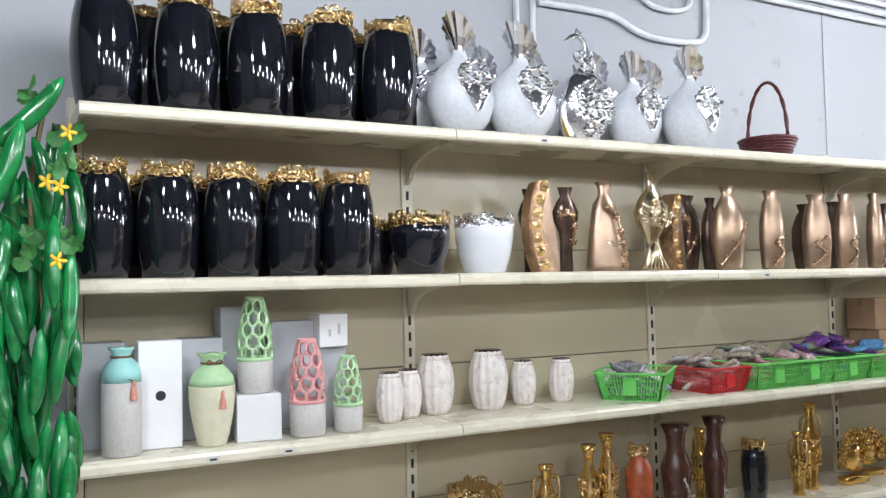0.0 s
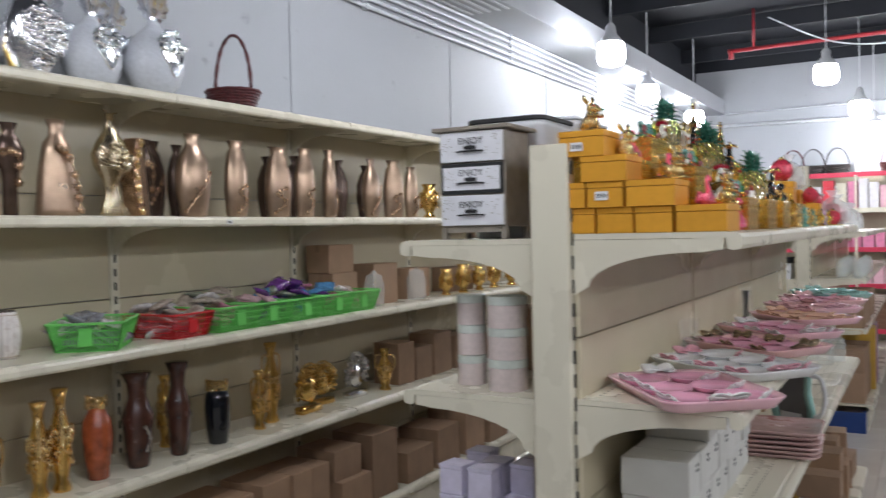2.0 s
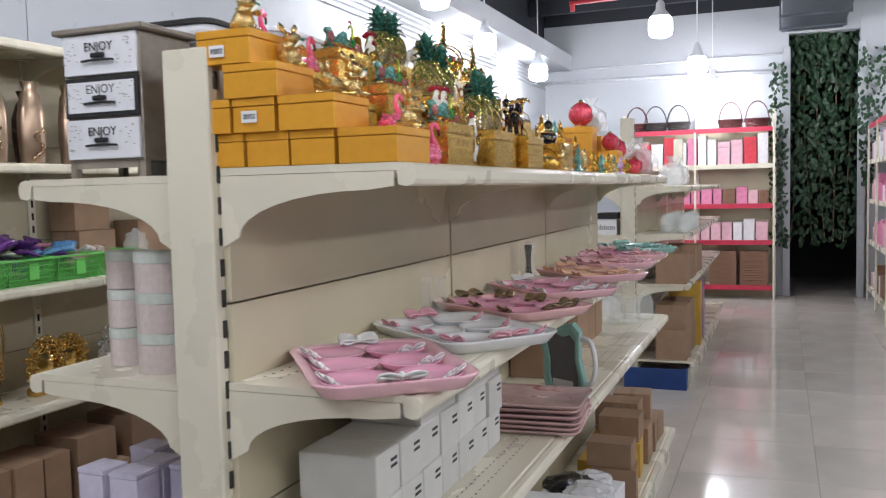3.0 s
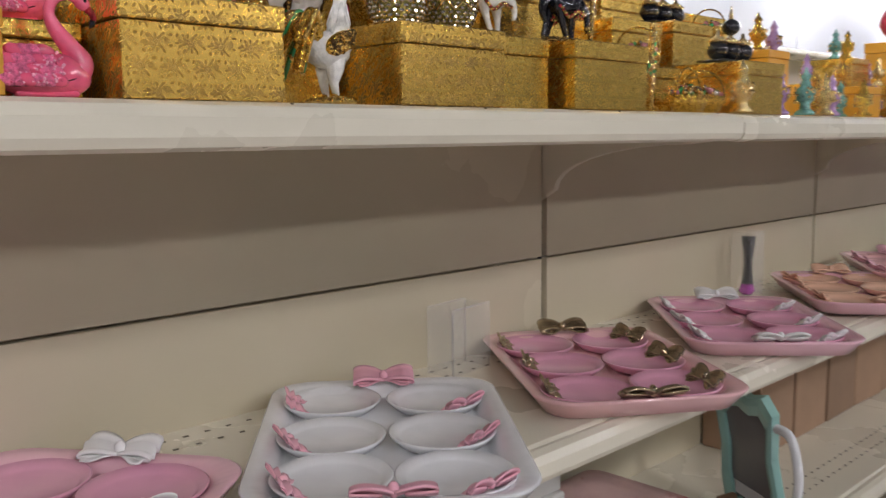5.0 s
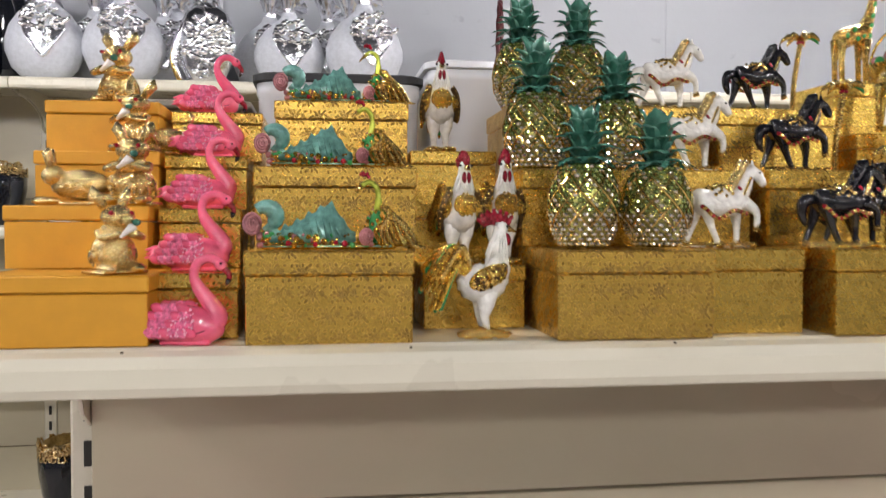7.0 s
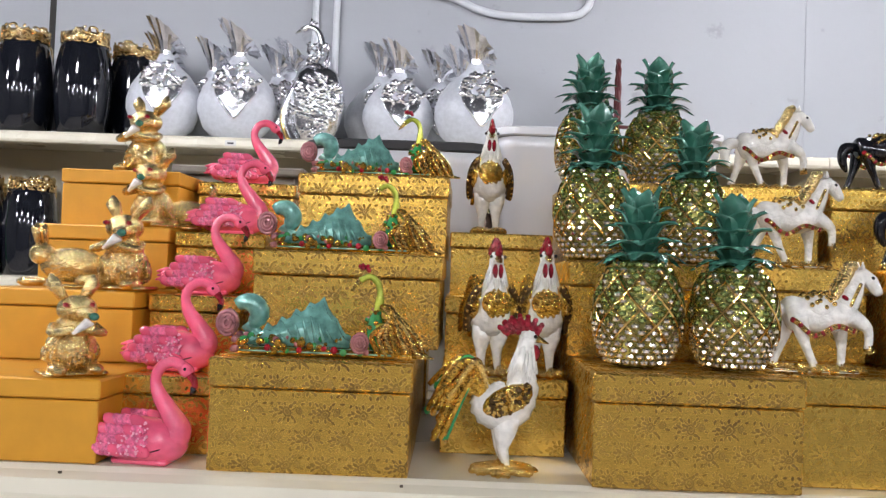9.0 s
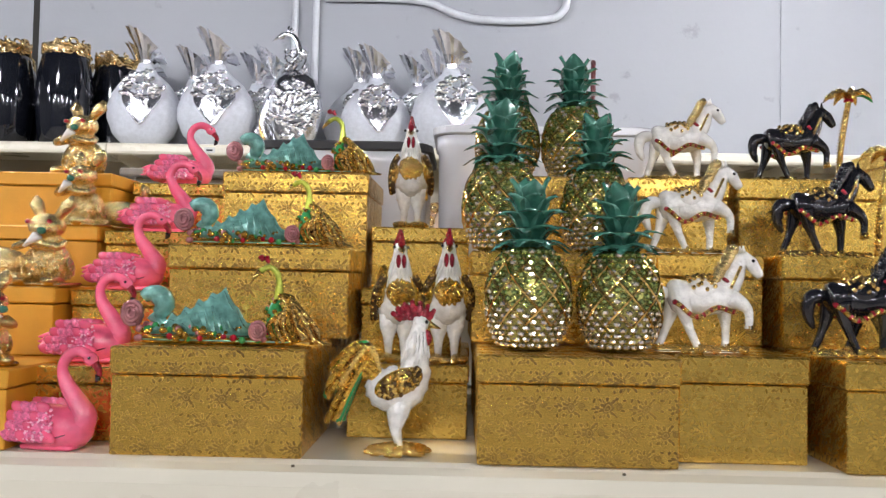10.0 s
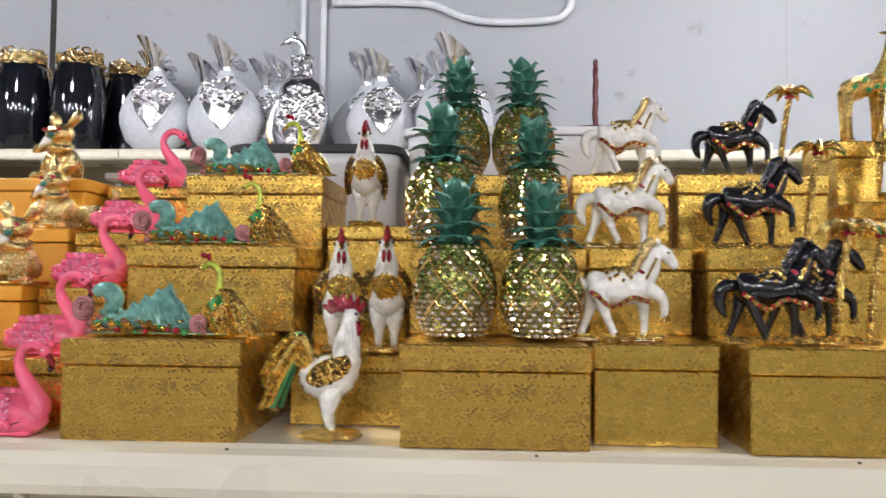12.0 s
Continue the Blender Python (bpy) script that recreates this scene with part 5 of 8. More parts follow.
first = bauble(M_BAUBLE, "red mosaic glass bauble jar on a gold foot")
first.matrix_basis = pose(4.50, 0.37, TOP) @ Matrix.Scale(0.95, 4)
for x, y, z, s in ((4.42, 0.45, 0.062, 0.95), (4.17, 0.54, 0.1905, 1.0), (4.20, 0.43, 0.095, 0.7), (4.29, 0.35, 0.0, 0.66), (4.62, 0.36, 0.0, 0.8)):
    copy_thing(first, pose(x, y, TOP + z, 0, 0, 300 * x) @ Matrix.Scale(s, 4))
glass_b = bauble(M_GEM, "clear faceted glass bauble jar on a gold foot")
glass_b.matrix_basis = pose(4.33, 0.53, TOP + 0.1605) @ Matrix.Scale(0.8, 4)
copy_thing(glass_b, pose(4.72, 0.45, TOP) @ Matrix.Scale(0.8, 4))
for x, y, w, d, h, z in ((3.72, 0.52, 0.12, 0.12, 0.075, 0), (3.88, 0.50, 0.12, 0.14, 0.075, 0), (3.88, 0.52, 0.10, 0.11, 0.06, 0.0755), (4.03, 0.49, 0.12, 0.14, 0.08, 0), (4.17, 0.475, 0.11, 0.16, 0.095, 0), (4.17, 0.485, 0.11, 0.12, 0.095, 0.0952), (4.20, 0.39, 0.10, 0.08, 0.0945, 0), (4.33, 0.48, 0.12, 0.14, 0.08, 0), (4.33, 0.48, 0.12, 0.12, 0.08, 0.0802), (4.44, 0.405, 0.09, 0.085, 0.0615, 0)):
    gift_box(w, d, h, M_FOIL_B if x < 4.1 else M_ORANGE, L_BRIGHT if x < 4.1 else L_ORANGE, m=pose(x, y, TOP + z, 0, 0, rb.uniform(-2, 2)))
for k, (x, y, z, s) in enumerate(((4.33, 0.53, 0.1603, 0.95), (4.50, 0.37, 0, 0.95), (4.62, 0.36, 0, 0.85), (4.72, 0.45, 0, 0.9))):
    wrap(x, y, TOP + z + 0.001, s, k + 3)


# ---- trays with saucers on the second shelf ----
def enamel(name, c, rough=0.22):
    return shader(name, c, rough, noise_scale=25, noise_amount=0.05, coat=0.4, bump=0.04, bump_scale=60)


M_PINKTRAY = enamel("soft_pink_lacquer", (0.80, 0.47, 0.54))
M_PINKDISH = enamel("rose_pink_lacquer", (0.72, 0.34, 0.46))
M_WHITETRAY = enamel("white_lacquer", (0.74, 0.75, 0.76))
M_SALMON = enamel("salmon_pink_lacquer", (0.78, 0.46, 0.47))
M_PEACH = enamel("peach_lacquer", (0.80, 0.50, 0.36))
M_MINT = enamel("mint_lacquer", (0.30, 0.55, 0.50))
M_BOWPINK = enamel("bow_pink", (0.82, 0.42, 0.50))
M_BOWWHITE = enamel("bow_white", (0.80, 0.79, 0.78), 0.35)
M_BOWGOLD = shader("bow_antique_gold", (0.50, 0.40, 0.27), 0.24, 0.9, noise_scale=60, noise_amount=0.25, bump=0.3, bump_scale=120)
M_BROWNCARD = shader("brown_cardboard", (0.32, 0.20, 0.125), 0.75, noise_scale=12, noise_amount=0.10, vary=0.16, bump=0.1, bump_scale=150)
M_GREYCARD = shader("white_grey_carton", (0.58, 0.57, 0.54), 0.6, noise_scale=10, noise_amount=0.06, vary=0.06, bump=0.05, bump_scale=100)
M_WHITECARD = shader("white_carton", (0.78, 0.78, 0.80), 0.5, noise_scale=8, noise_amount=0.04, vary=0.05)
M_DARKCARD = shader("yellow_carton", (0.55, 0.33, 0.05), 0.6, noise_scale=8, noise_amount=0.1, vary=0.1)
PACKWRAP = [shader("white_film", (0.72, 0.72, 0.74), 0.25, noise_scale=30, noise_amount=0.1, coat=0.4, bump=0.5, bump_scale=40), shader("black_film", (0.015, 0.015, 0.017), 0.2, noise_scale=30, coat=0.4, bump=0.5, bump_scale=40)]
M_PERF = shader("perforation_dark", (0.10, 0.085, 0.06), 0.8)


def rounded_rect(w, l, r, n=6):
    pts = []
    for cx, cy, a0 in ((w / 2 - r, l / 2 - r, 0), (-w / 2 + r, l / 2 - r, 90), (-w / 2 + r, -l / 2 + r, 180), (w / 2 - r, -l / 2 + r, 270)):
        for k in range(n + 1):
            a = radians(a0 + 90 * k / n)
            pts.append((cx + r * math.cos(a), cy + r * math.sin(a)))
    return pts


def loft(bm, loops, mat=0, close=True):
    """Joins loops of equal length; the first and last are closed."""
    rings = [[bm.verts.new(p) for p in lp] for lp in loops]
    n = len(rings[0])
    fs = []
    for a, b in zip(rings, rings[1:]):
        for i in range(n):
            fs.append(bm.faces.new((a[i], a[(i + 1) % n], b[(i + 1) % n], b[i])))
    if close:
        fs.append(bm.faces.new(rings[0][::-1]))
        fs.append(bm.faces.new(rings[-1]))
    for f in fs:
        f.material_index = mat
    return [v for r in rings for v in r]


def tray_mesh(bm, w, l):
    def at(inset, z, r):
        return [(x, y, z) for x, y in rounded_rect(w - 2 * inset, l - 2 * inset, r)]
    loft(bm, [at(0.022, 0.0, 0.035), at(0.016, 0.001, 0.038), at(0.002, 0.020, 0.046), at(0.0, 0.023, 0.047), at(0.002, 0.0245, 0.047), at(0.020, 0.0195, 0.04), at(0.026, 0.010, 0.036), at(0.030, 0.007, 0.034)])


def ribbon(bm, line, across, widths, thick=0.0016, pleat=0.0, n=6):
    """A band of ribbon along a line, with pleats running along it and real thickness."""
    top, low = [], []
    for p, w in zip(line, widths):
        p = Vector(p)
        r1, r2 = [], []
        for k in range(n + 1):
            v = -1 + 2 * k / n
            q = p + Vector(across) * (v * w) + Vector((0, 0, pleat * w * math.cos(v * 7.5)))
            r1.append(bm.verts.new(q + Vector((0, 0, thick / 2))))
            r2.append(bm.verts.new(q - Vector((0, 0, thick / 2))))
        top.append(r1)
        low.append(r2)
    m = len(top) - 1
    for i in range(m):
        for k in range(n):
            bm.faces.new((top[i][k], top[i + 1][k], top[i + 1][k + 1], top[i][k + 1]))
            bm.faces.new((low[i][k], low[i][k + 1], low[i + 1][k + 1], low[i + 1][k]))
        for k in (0, n):
            bm.faces.new((top[i][k], low[i][k], low[i + 1][k], top[i + 1][k]))
    for i in (0, m):
        for k in range(n):
            bm.faces.new((top[i][k], top[i][k + 1], low[i][k + 1], low[i][k]))


def bow_mesh(bm, s=1.0):
    """A tied ribbon bow, 62 mm wide: two pleated loops, two tails and a knot."""
    for sgn in (-1, 1):
        loop = smooth_path([(0, 0.001, 0.006), (sgn * 0.009, 0.002, 0.0090), (sgn * 0.021, 0.002, 0.0105), (sgn * 0.030, 0.001, 0.0085), (sgn * 0.0315, 0, 0.0055), (sgn * 0.020, 0, 0.0045), (sgn * 0.008, 0, 0.004)], 3)
        n = len(loop)
        ribbon(bm, [p * s for p in loop], (0, 1, 0.32), [s * (0.0035 + 0.0098 * math.sin(math.pi * min(1, 0.08 + 0.92 * i / (n - 1))) ** 0.7) for i in range(n)], 0.0022 * s, 0.22)
        tail = smooth_path([(0, 0, 0.004), (sgn * 0.010, -0.007, 0.004), (sgn * 0.019, -0.012, 0.002), (sgn * 0.027, -0.014, 0.003)], 3)
        n = len(tail)
        ribbon(bm, [p * s for p in tail], (0.35 * sgn, 0.9, 0), [s * (0.003 + 0.004 * i / (n - 1)) for i in range(n)], 0.0016 * s, 0.12, 4)
    ball(bm, (0, 0.0005 * s, 0.008 * s), (0.0048 * s, 0.0056 * s, 0.0062 * s), 10, 7)
    bmesh.ops.recalc_face_normals(bm, faces=bm.faces)


def serving_tray(mat, bow_mat, label, w=0.265, l=0.365):
    t = thing("serving_tray", label, "tray", "serving trays")
    bm = bmesh.new()
    tray_mesh(bm, w, l)
    part("dish", bm, mat, t, "", True)
    for y, a in ((l / 2 - 0.010, 0), (-l / 2 + 0.010, 180)):
        bm = bmesh.new()
        bow_mesh(bm, 1.15)
        bmesh.ops.transform(bm, matrix=pose(0, y, 0.022, 0, 0, a), verts=bm.verts)
        part("bow_handle", bm, bow_mat, t, "", True)
    return t


def saucer(mat, bow_mat, label):
    t = thing("saucer", label, "saucer", "saucers on trays")
    bm = bmesh.new()
    lathe(bm, [(0.034, 0), (0.046, 0.003), (0.0545, 0.011), (0.056, 0.0135), (0.0545, 0.0145), (0.046, 0.0085), (0.043, 0.0066), (0.002, 0.006)], 40)
    part("plate", bm, mat, t, "", True)
    bm = bmesh.new()
    bow_mesh(bm, 0.86)
    bmesh.ops.transform(bm, matrix=pose(0, 0.046, 0.010, 20, 0, 0), verts=bm.verts)
    part("bow", bm, bow_mat, t, "", True)
    return t


SH2 = 1.1055
TRAYS = [  # x, y, angle, tray, dish, bow, words
    (2.060, 0.430, -52, M_PINKTRAY, M_PINKDISH, M_BOWWHITE, "soft pink", "white"),
    (2.425, 0.415, -38, M_WHITETRAY, M_WHITETRAY, M_BOWPINK, "glossy white", "pink"),
    (2.805, 0.425, -34, M_SALMON, M_PINKDISH, M_BOWGOLD, "salmon pink", "antique gold"),
    (3.190, 0.420, -46, M_PINKTRAY, M_PINKDISH, M_BOWWHITE, "soft pink", "white"),
    (3.590, 0.390, -50, M_PINKTRAY, M_PEACH, M_PEACH, "pink and peach", "peach"),
    (3.960, 0.405, -55, M_PINKTRAY, M_SALMON, M_PINKTRAY, "pink wrapped", "pale pink"),
    (4.270, 0.400, -60, M_SALMON, M_PINKDISH, M_SALMON, "rose pink", "salmon pink"),
    (4.590, 0.395, -60, M_MINT, M_MINT, M_MINT, "mint green", "mint green"),
]
rt = random.Random(21)
for i, (x, y, a, mt, md, mb, wt, wb) in enumerate(TRAYS):
    lift = 0.0 if i < 4 else 0.004 * (i - 3)
    t = serving_tray(mt, mb, f"{wt} serving tray with {wb} bow handles")
    t.matrix_basis = pose(x, y, SH2 + lift, 0, 0, a)
    d = saucer(md, mb, f"{wt} saucer with a {wb} ribbon bow on its rim")
    base = t.matrix_basis.copy()
    for k in range(6):
        sx, sy = (-0.0575, 0.0575)[k % 2], (-0.113, 0.0, 0.113)[k // 2]
        mm = base @ pose(sx + rt.uniform(-0.004, 0.004), sy + rt.uniform(-0.004, 0.004), 0.0072, 0, 0, ((98 if sx < 0 else 222) if i != 2 else (70 if sx < 0 else 290)) + rt.uniform(-16, 16))
        if k:
            copy_thing(d, mm)
        else:
            d.matrix_basis = mm

# perforations in the shelves
for z, y0 in ((G_LEVELS[1], 0.60), (G_LEVELS[1], 0.57), (G_LEVELS[2], 0.40), (G_LEVELS[2], 0.37)):
    bm = bmesh.new()
    for k in range(110):
        x = G_X0 + 0.05 + k * 0.026
        B(bm, x, y0, z + 0.0013, x + 0.006, y0 + 0.003, z + 0.0018)
    tagged(part("shelf_perforations", bm, M_PERF), "row of small punched holes in a metal shelf", "holes", kind="stuff")

bm = bmesh.new()
for k in range(9):
    B(bm, G_X0 + 0.11 + 0.21 * k, G_FRONT + 0.010, G_LEVELS[0] - 0.002, G_X0 + 0.112 + 0.21 * k, G_FRONT + 0.0115, G_LEVELS[0] - 0.0006)
tagged(part("lip_holes", bm, M_PERF), "small dark holes along a shelf lip", "holes", kind="stuff")
# clear plastic box standing behind the trays
M_CLEARBOX = clear("clear_plastic_box", (0.97, 0.98, 0.98), 0.04, alpha=0.06)
M_CLEAREDGE = clear("clear_plastic_edge", (0.97, 0.98, 0.98), 0.05, alpha=0.13)
t = thing("clear_plastic_box", "empty clear plastic box standing on the shelf", "box", "", pose(2.695, 0.585, SH2, 0, 0, 8))
for q in ((-0.04, -0.02, 0.0, 0.04, -0.0185, 0.09), (-0.04, 0.0185, 0.0, 0.04, 0.02, 0.09), (-0.04, -0.018, 0.0, -0.0385, 0.018, 0.09), (0.0385, -0.018, 0.0, 0.04, 0.018, 0.09), (-0.04, -0.02, 0.091, 0.04, 0.02, 0.093)):
    part("side", box_bm(*q), M_CLEARBOX, t)
for x in (-0.041, 0.041):
    for y in (-0.021, 0.021):
        part("edge", box_bm(x - 0.0012, y - 0.0012, 0.0, x + 0.0012, y + 0.0012, 0.09), M_CLEAREDGE, t)
for y in (-0.0222, 0.0222):
    part("edge", box_bm(-0.041, y - 0.001, 0.0908, 0.041, y + 0.001, 0.0935), M_CLEAREDGE, t)
t = thing("boxed_ornament", "slim black ornament with purple base in a clear box", "ornament", "", pose(3.50, 0.575, SH2))
bm = bmesh.new()
lathe(bm, [(0.012, 0.022), (0.010, 0.04), (0.008, 0.06), (0.010, 0.085), (0.014, 0.118)], 12)
part("stem", bm, M_BENAMEL, t, "", True)
bm = bmesh.new()
lathe(bm, [(0.010, 0), (0.016, 0.008), (0.012, 0.022)], 12)
part("foot", bm, shader("magenta_foil", (0.55, 0.05, 0.5), 0.15, 0.6, noise_scale=120, noise_amount=0.4), t, "", True)
for q in ((-0.028, -0.02, 0, 0.028, -0.019, 0.128), (-0.028, -0.0185, 0, -0.027, 0.02, 0.128), (0.027, -0.0185, 0, 0.028, 0.02, 0.128)):
    part("side", box_bm(*q), M_CLEARBOX, t)


def carton(w, d, h, mat, label, m, group="cartons", flap=True, mark=False):
    t = thing("carton", label, "carton", group, m)
    part("body", box_bm(-w / 2, -d / 2, 0, w / 2, d / 2, h, bevel=0.002), mat, t)
    if flap:
        part("tape", box_bm(-w / 2 - 0.0005, -0.012, h * 0.75, w / 2 + 0.0005, 0.012, h + 0.0006), mat, t)
    if mark:
        bm = bmesh.new()
        for k in range(2):
            B(bm, w * 0.10, -d / 2 - 0.0006, h * (0.72 - 0.14 * k), w * 0.38, -d / 2 - 0.0001, h * (0.79 - 0.14 * k))
        part("print", bm, M_INK, t)
    return t


SH3 = G_LEVELS[2] + 0.0006
rc = random.Random(31)
L_W = "plain greyish white carton with small black print"
heights = [0, 2, 2, 3, 3, 3, 3, 3]
for k, n in enumerate(heights):
    for j in range(n):
        carton(0.096, 0.15, 0.083, M_GREYCARD, L_W, pose(1.995 + 0.099 * k, 0.508 + rc.uniform(-0.004, 0.004), SH3 + 0.084 * j, 0, 0, rc.uniform(-1, 1)), "white cartons under the trays", False, True)

# stack of marbled trays
M_MARBLE = shader("pink_marbled_melamine", (0.62, 0.42, 0.40), 0.25, noise_scale=9, noise_amount=0.25, wear=(0.45, 0.18, 0.18), wear_scale=16, wear_cut=0.58, coat=0.3)
first = None
for k in range(6):
    mm = pose(2.905 + rc.uniform(-0.006, 0.006), 0.425 + rc.uniform(-0.006, 0.006), SH3 + 0.013 * k, 0, 0, 4 + rc.uniform(-2, 2))
    if first is None:
        bm = bmesh.new()
        lp = lambda i, z, r: [(x, y, z) for x, y in rounded_rect(0.22 - 2 * i, 0.33 - 2 * i, r, 4)]
        loft(bm, [lp(0.014, 0, 0.02), lp(0.0, 0.011, 0.028), lp(0.001, 0.0125, 0.028), lp(0.012, 0.008, 0.02), lp(0.02, 0.005, 0.018)])
        first = tagged(part("marbled_tray", bm, M_MARBLE, None, "", True), "pink marbled melamine tray wrapped in a stack", "tray", "stacked marbled trays")
        first.matrix_basis = mm
    else:
        copy_thing(first, mm)

# mint photo frame shaped like a jug
t = thing("photo_frame", "mint green jug-shaped photo frame standing on the shelf", "frame", "", pose(3.15, 0.362, SH3, 8, 0, -118) @ Matrix.Diagonal((0.94, 1.0, 1.1, 1)))
outer = [(-0.075, 0.0), (-0.055, 0.008), (-0.02, 0.0), (0.02, 0.0), (0.055, 0.012), (0.078, 0.0), (0.082, 0.07), (0.072, 0.13), (0.085, 0.20), (0.060, 0.222), (0.02, 0.212), (-0.02, 0.222), (-0.06, 0.212), (-0.085, 0.19), (-0.074, 0.12), (-0.084, 0.06)]
bm = bmesh.new()
loops = []
cx, cz = 0.0, 0.11
for y, sc in ((0.0, 1.0), (-0.012, 0.97), (-0.014, 0.86), (-0.010, 0.70), (0.0, 0.69)):
    loops.append([(cx + (x - cx) * sc, y, cz + (z - cz) * sc) for x, z in outer])
loft(bm, loops, close=False)
bmesh.ops.recalc_face_normals(bm, faces=bm.faces)
part("border", bm, M_MINT, t, "", False)
M_GLASSDARK = shader("framed_grey_card", (0.16, 0.16, 0.17), 0.08, noise_scale=5, noise_amount=0.2)
part("picture", box_bm(-0.062, -0.0045, 0.03, 0.062, -0.002, 0.19), M_GLASSDARK, t)
part("caption", box_bm(-0.05, -0.0062, 0.042, 0.03, -0.0048, 0.062), M_LABEL, t)
bm = bmesh.new()
tube(bm, smooth_path([(0.076, -0.004, 0.18), (0.115, -0.004, 0.175), (0.125, -0.004, 0.12), (0.105, -0.004, 0.07), (0.078, -0.004, 0.06)], 5), 0.007, 8)
part("handle", bm, M_WHITETRAY, t, "", True)
for x in (-0.03, 0.03):
    part("stand", box_bm(x - 0.006, -0.05, 0.0, x + 0.006, -0.02, 0.05), M_BROWNCARD, t)

L_B = "plain brown cardboard box on the shelf"
for k in range(6):
    carton(0.15, 0.12, 0.20 + 0.02 * (k % 2), M_BROWNCARD, L_B, pose(3.50 + 0.16 * k, 0.562, SH3, 0, 0, rc.uniform(-2, 2)), "brown boxes")
# glass jars at the end of the third shelf
M_GLASS = clear("jar_glass", (0.93, 0.97, 0.95), 0.03, alpha=0.24)


def glass_jar(h=0.12, r=0.04):
    t = thing("glass_jar", "clear glass storage jar with a glass lid", "jar", "glass jars")
    bm = bmesh.new()
    lathe(bm, [(r * 0.85, 0), (r, 0.008), (r, h * 0.7), (r * 0.8, h * 0.8), (r * 0.75, h * 0.86)], 16)
    part("body", bm, M_GLASS, t, "", True)
    bm = bmesh.new()
    lathe(bm, [(r * 0.85, h * 0.87), (r * 0.85, h * 0.92), (r * 0.3, h * 0.97), (r * 0.25, h * 1.05), (r * 0.05, h * 1.07)], 16)
    part("lid", bm, M_GLASS, t, "", True)
    return t


jar = glass_jar()
jar.matrix_basis = pose(4.62, 0.42, SH3)
for x, y in ((4.72, 0.50), (4.74, 0.38), (4.60, 0.53)):
    copy_thing(jar, pose(x, y, SH3))
# bottom deck
SH4 = G_LEVELS[3] + 0.0006
for x, y, w, d, h, mt, lb in ((3.15, 0.42, 0.26, 0.24, 0.13, M_WHITECARD, "white carton with an open flap"), (3.15, 0.42, 0.24, 0.22, 0.10, M_WHITECARD, "white carton with an open flap"), (3.62, 0.43, 0.22, 0.24, 0.13, M_WHITECARD, "white carton with an open flap"),
                              (4.02, 0.42, 0.16, 0.20, 0.12, M_DARKCARD, "gold-brown carton on the bottom deck"), (4.22, 0.42, 0.16, 0.20, 0.14, M_DARKCARD, "gold-brown carton on the bottom deck"),
                              (4.40, 0.42, 0.15, 0.22, 0.15, M_BROWNCARD, L_B), (4.57, 0.42, 0.15, 0.22, 0.13, M_BROWNCARD, L_B), (4.74, 0.42, 0.15, 0.22, 0.11, M_BROWNCARD, L_B), (4.40, 0.44, 0.13, 0.18, 0.10, M_BROWNCARD, L_B),
                              (2.1, 0.45, 0.28, 0.26, 0.2, M_BROWNCARD, L_B), (2.45, 0.45, 0.28, 0.26, 0.2, M_BROWNCARD, L_B), (2.8, 0.45, 0.28, 0.26, 0.2, M_BROWNCARD, L_B)):
    z = SH4
    if (x, h) == (3.15, 0.10):
        z += 0.1306
    if (x, h) == (4.40, 0.10):
        z += 0.1506
    carton(w, d, h, mt, lb, pose(x, y, z, 0, 0, rc.uniform(-5, 5)), "cartons on the bottom deck")

M_SILVERCARD = shader("silver_grey_carton", (0.36, 0.36, 0.37), 0.4, 0.2, noise_scale=14, noise_amount=0.15, vary=0.1)
for k in range(4):
    carton(0.17, 0.20, 0.042, M_SILVERCARD, "flat silver-grey boxed set in a stack", pose(3.39 + rc.uniform(-0.006, 0.006), 0.40, SH4 + 0.0425 * k, 0, 0, rc.uniform(-4, 4)), "flat silver boxes", False)
for x, y, w, h, z in ((3.84, 0.36, 0.13, 0.15, 0.0), (3.84, 0.37, 0.11, 0.09, 0.1506), (4.22, 0.40, 0.14, 0.10, 0.1406), (4.57, 0.41, 0.13, 0.12, 0.1306)):
    carton(w, 0.16, h, M_BROWNCARD, "small brown cardboard box stacked on the bottom deck", pose(x, y, SH4 + z, 0, 0, rc.uniform(-9, 9)), "cartons on the bottom deck")
for k, (x, y, mt_, word) in enumerate(((3.40, 0.36, PACKWRAP[0], "white"), (3.46, 0.44, PACKWRAP[1], "black"), (3.62, 0.40, PACKWRAP[0], "white"))):
    bm = bmesh.new()
    rw = random.Random(60 + k)
    bmesh.ops.create_icosphere(bm, subdivisions=3, radius=1)
    for vtx in bm.verts:
        vtx.co = Vector((vtx.co.x * 0.075, vtx.co.y * 0.085, max(-0.55, vtx.co.z) * 0.036 + 0.0198)) * rw.uniform(0.86, 1.1)
        vtx.co.z = max(0.0, vtx.co.z)
    wrapped = tagged(part("crumpled_wrap", bm, mt_), word + " crumpled plastic wrapping lying on cartons", "wrapping", "crumpled wraps")
    wrapped.matrix_basis = pose(x, y, SH4 + (0.1705 if x < 3.5 else 0.131), 0, 0, 50 * k)

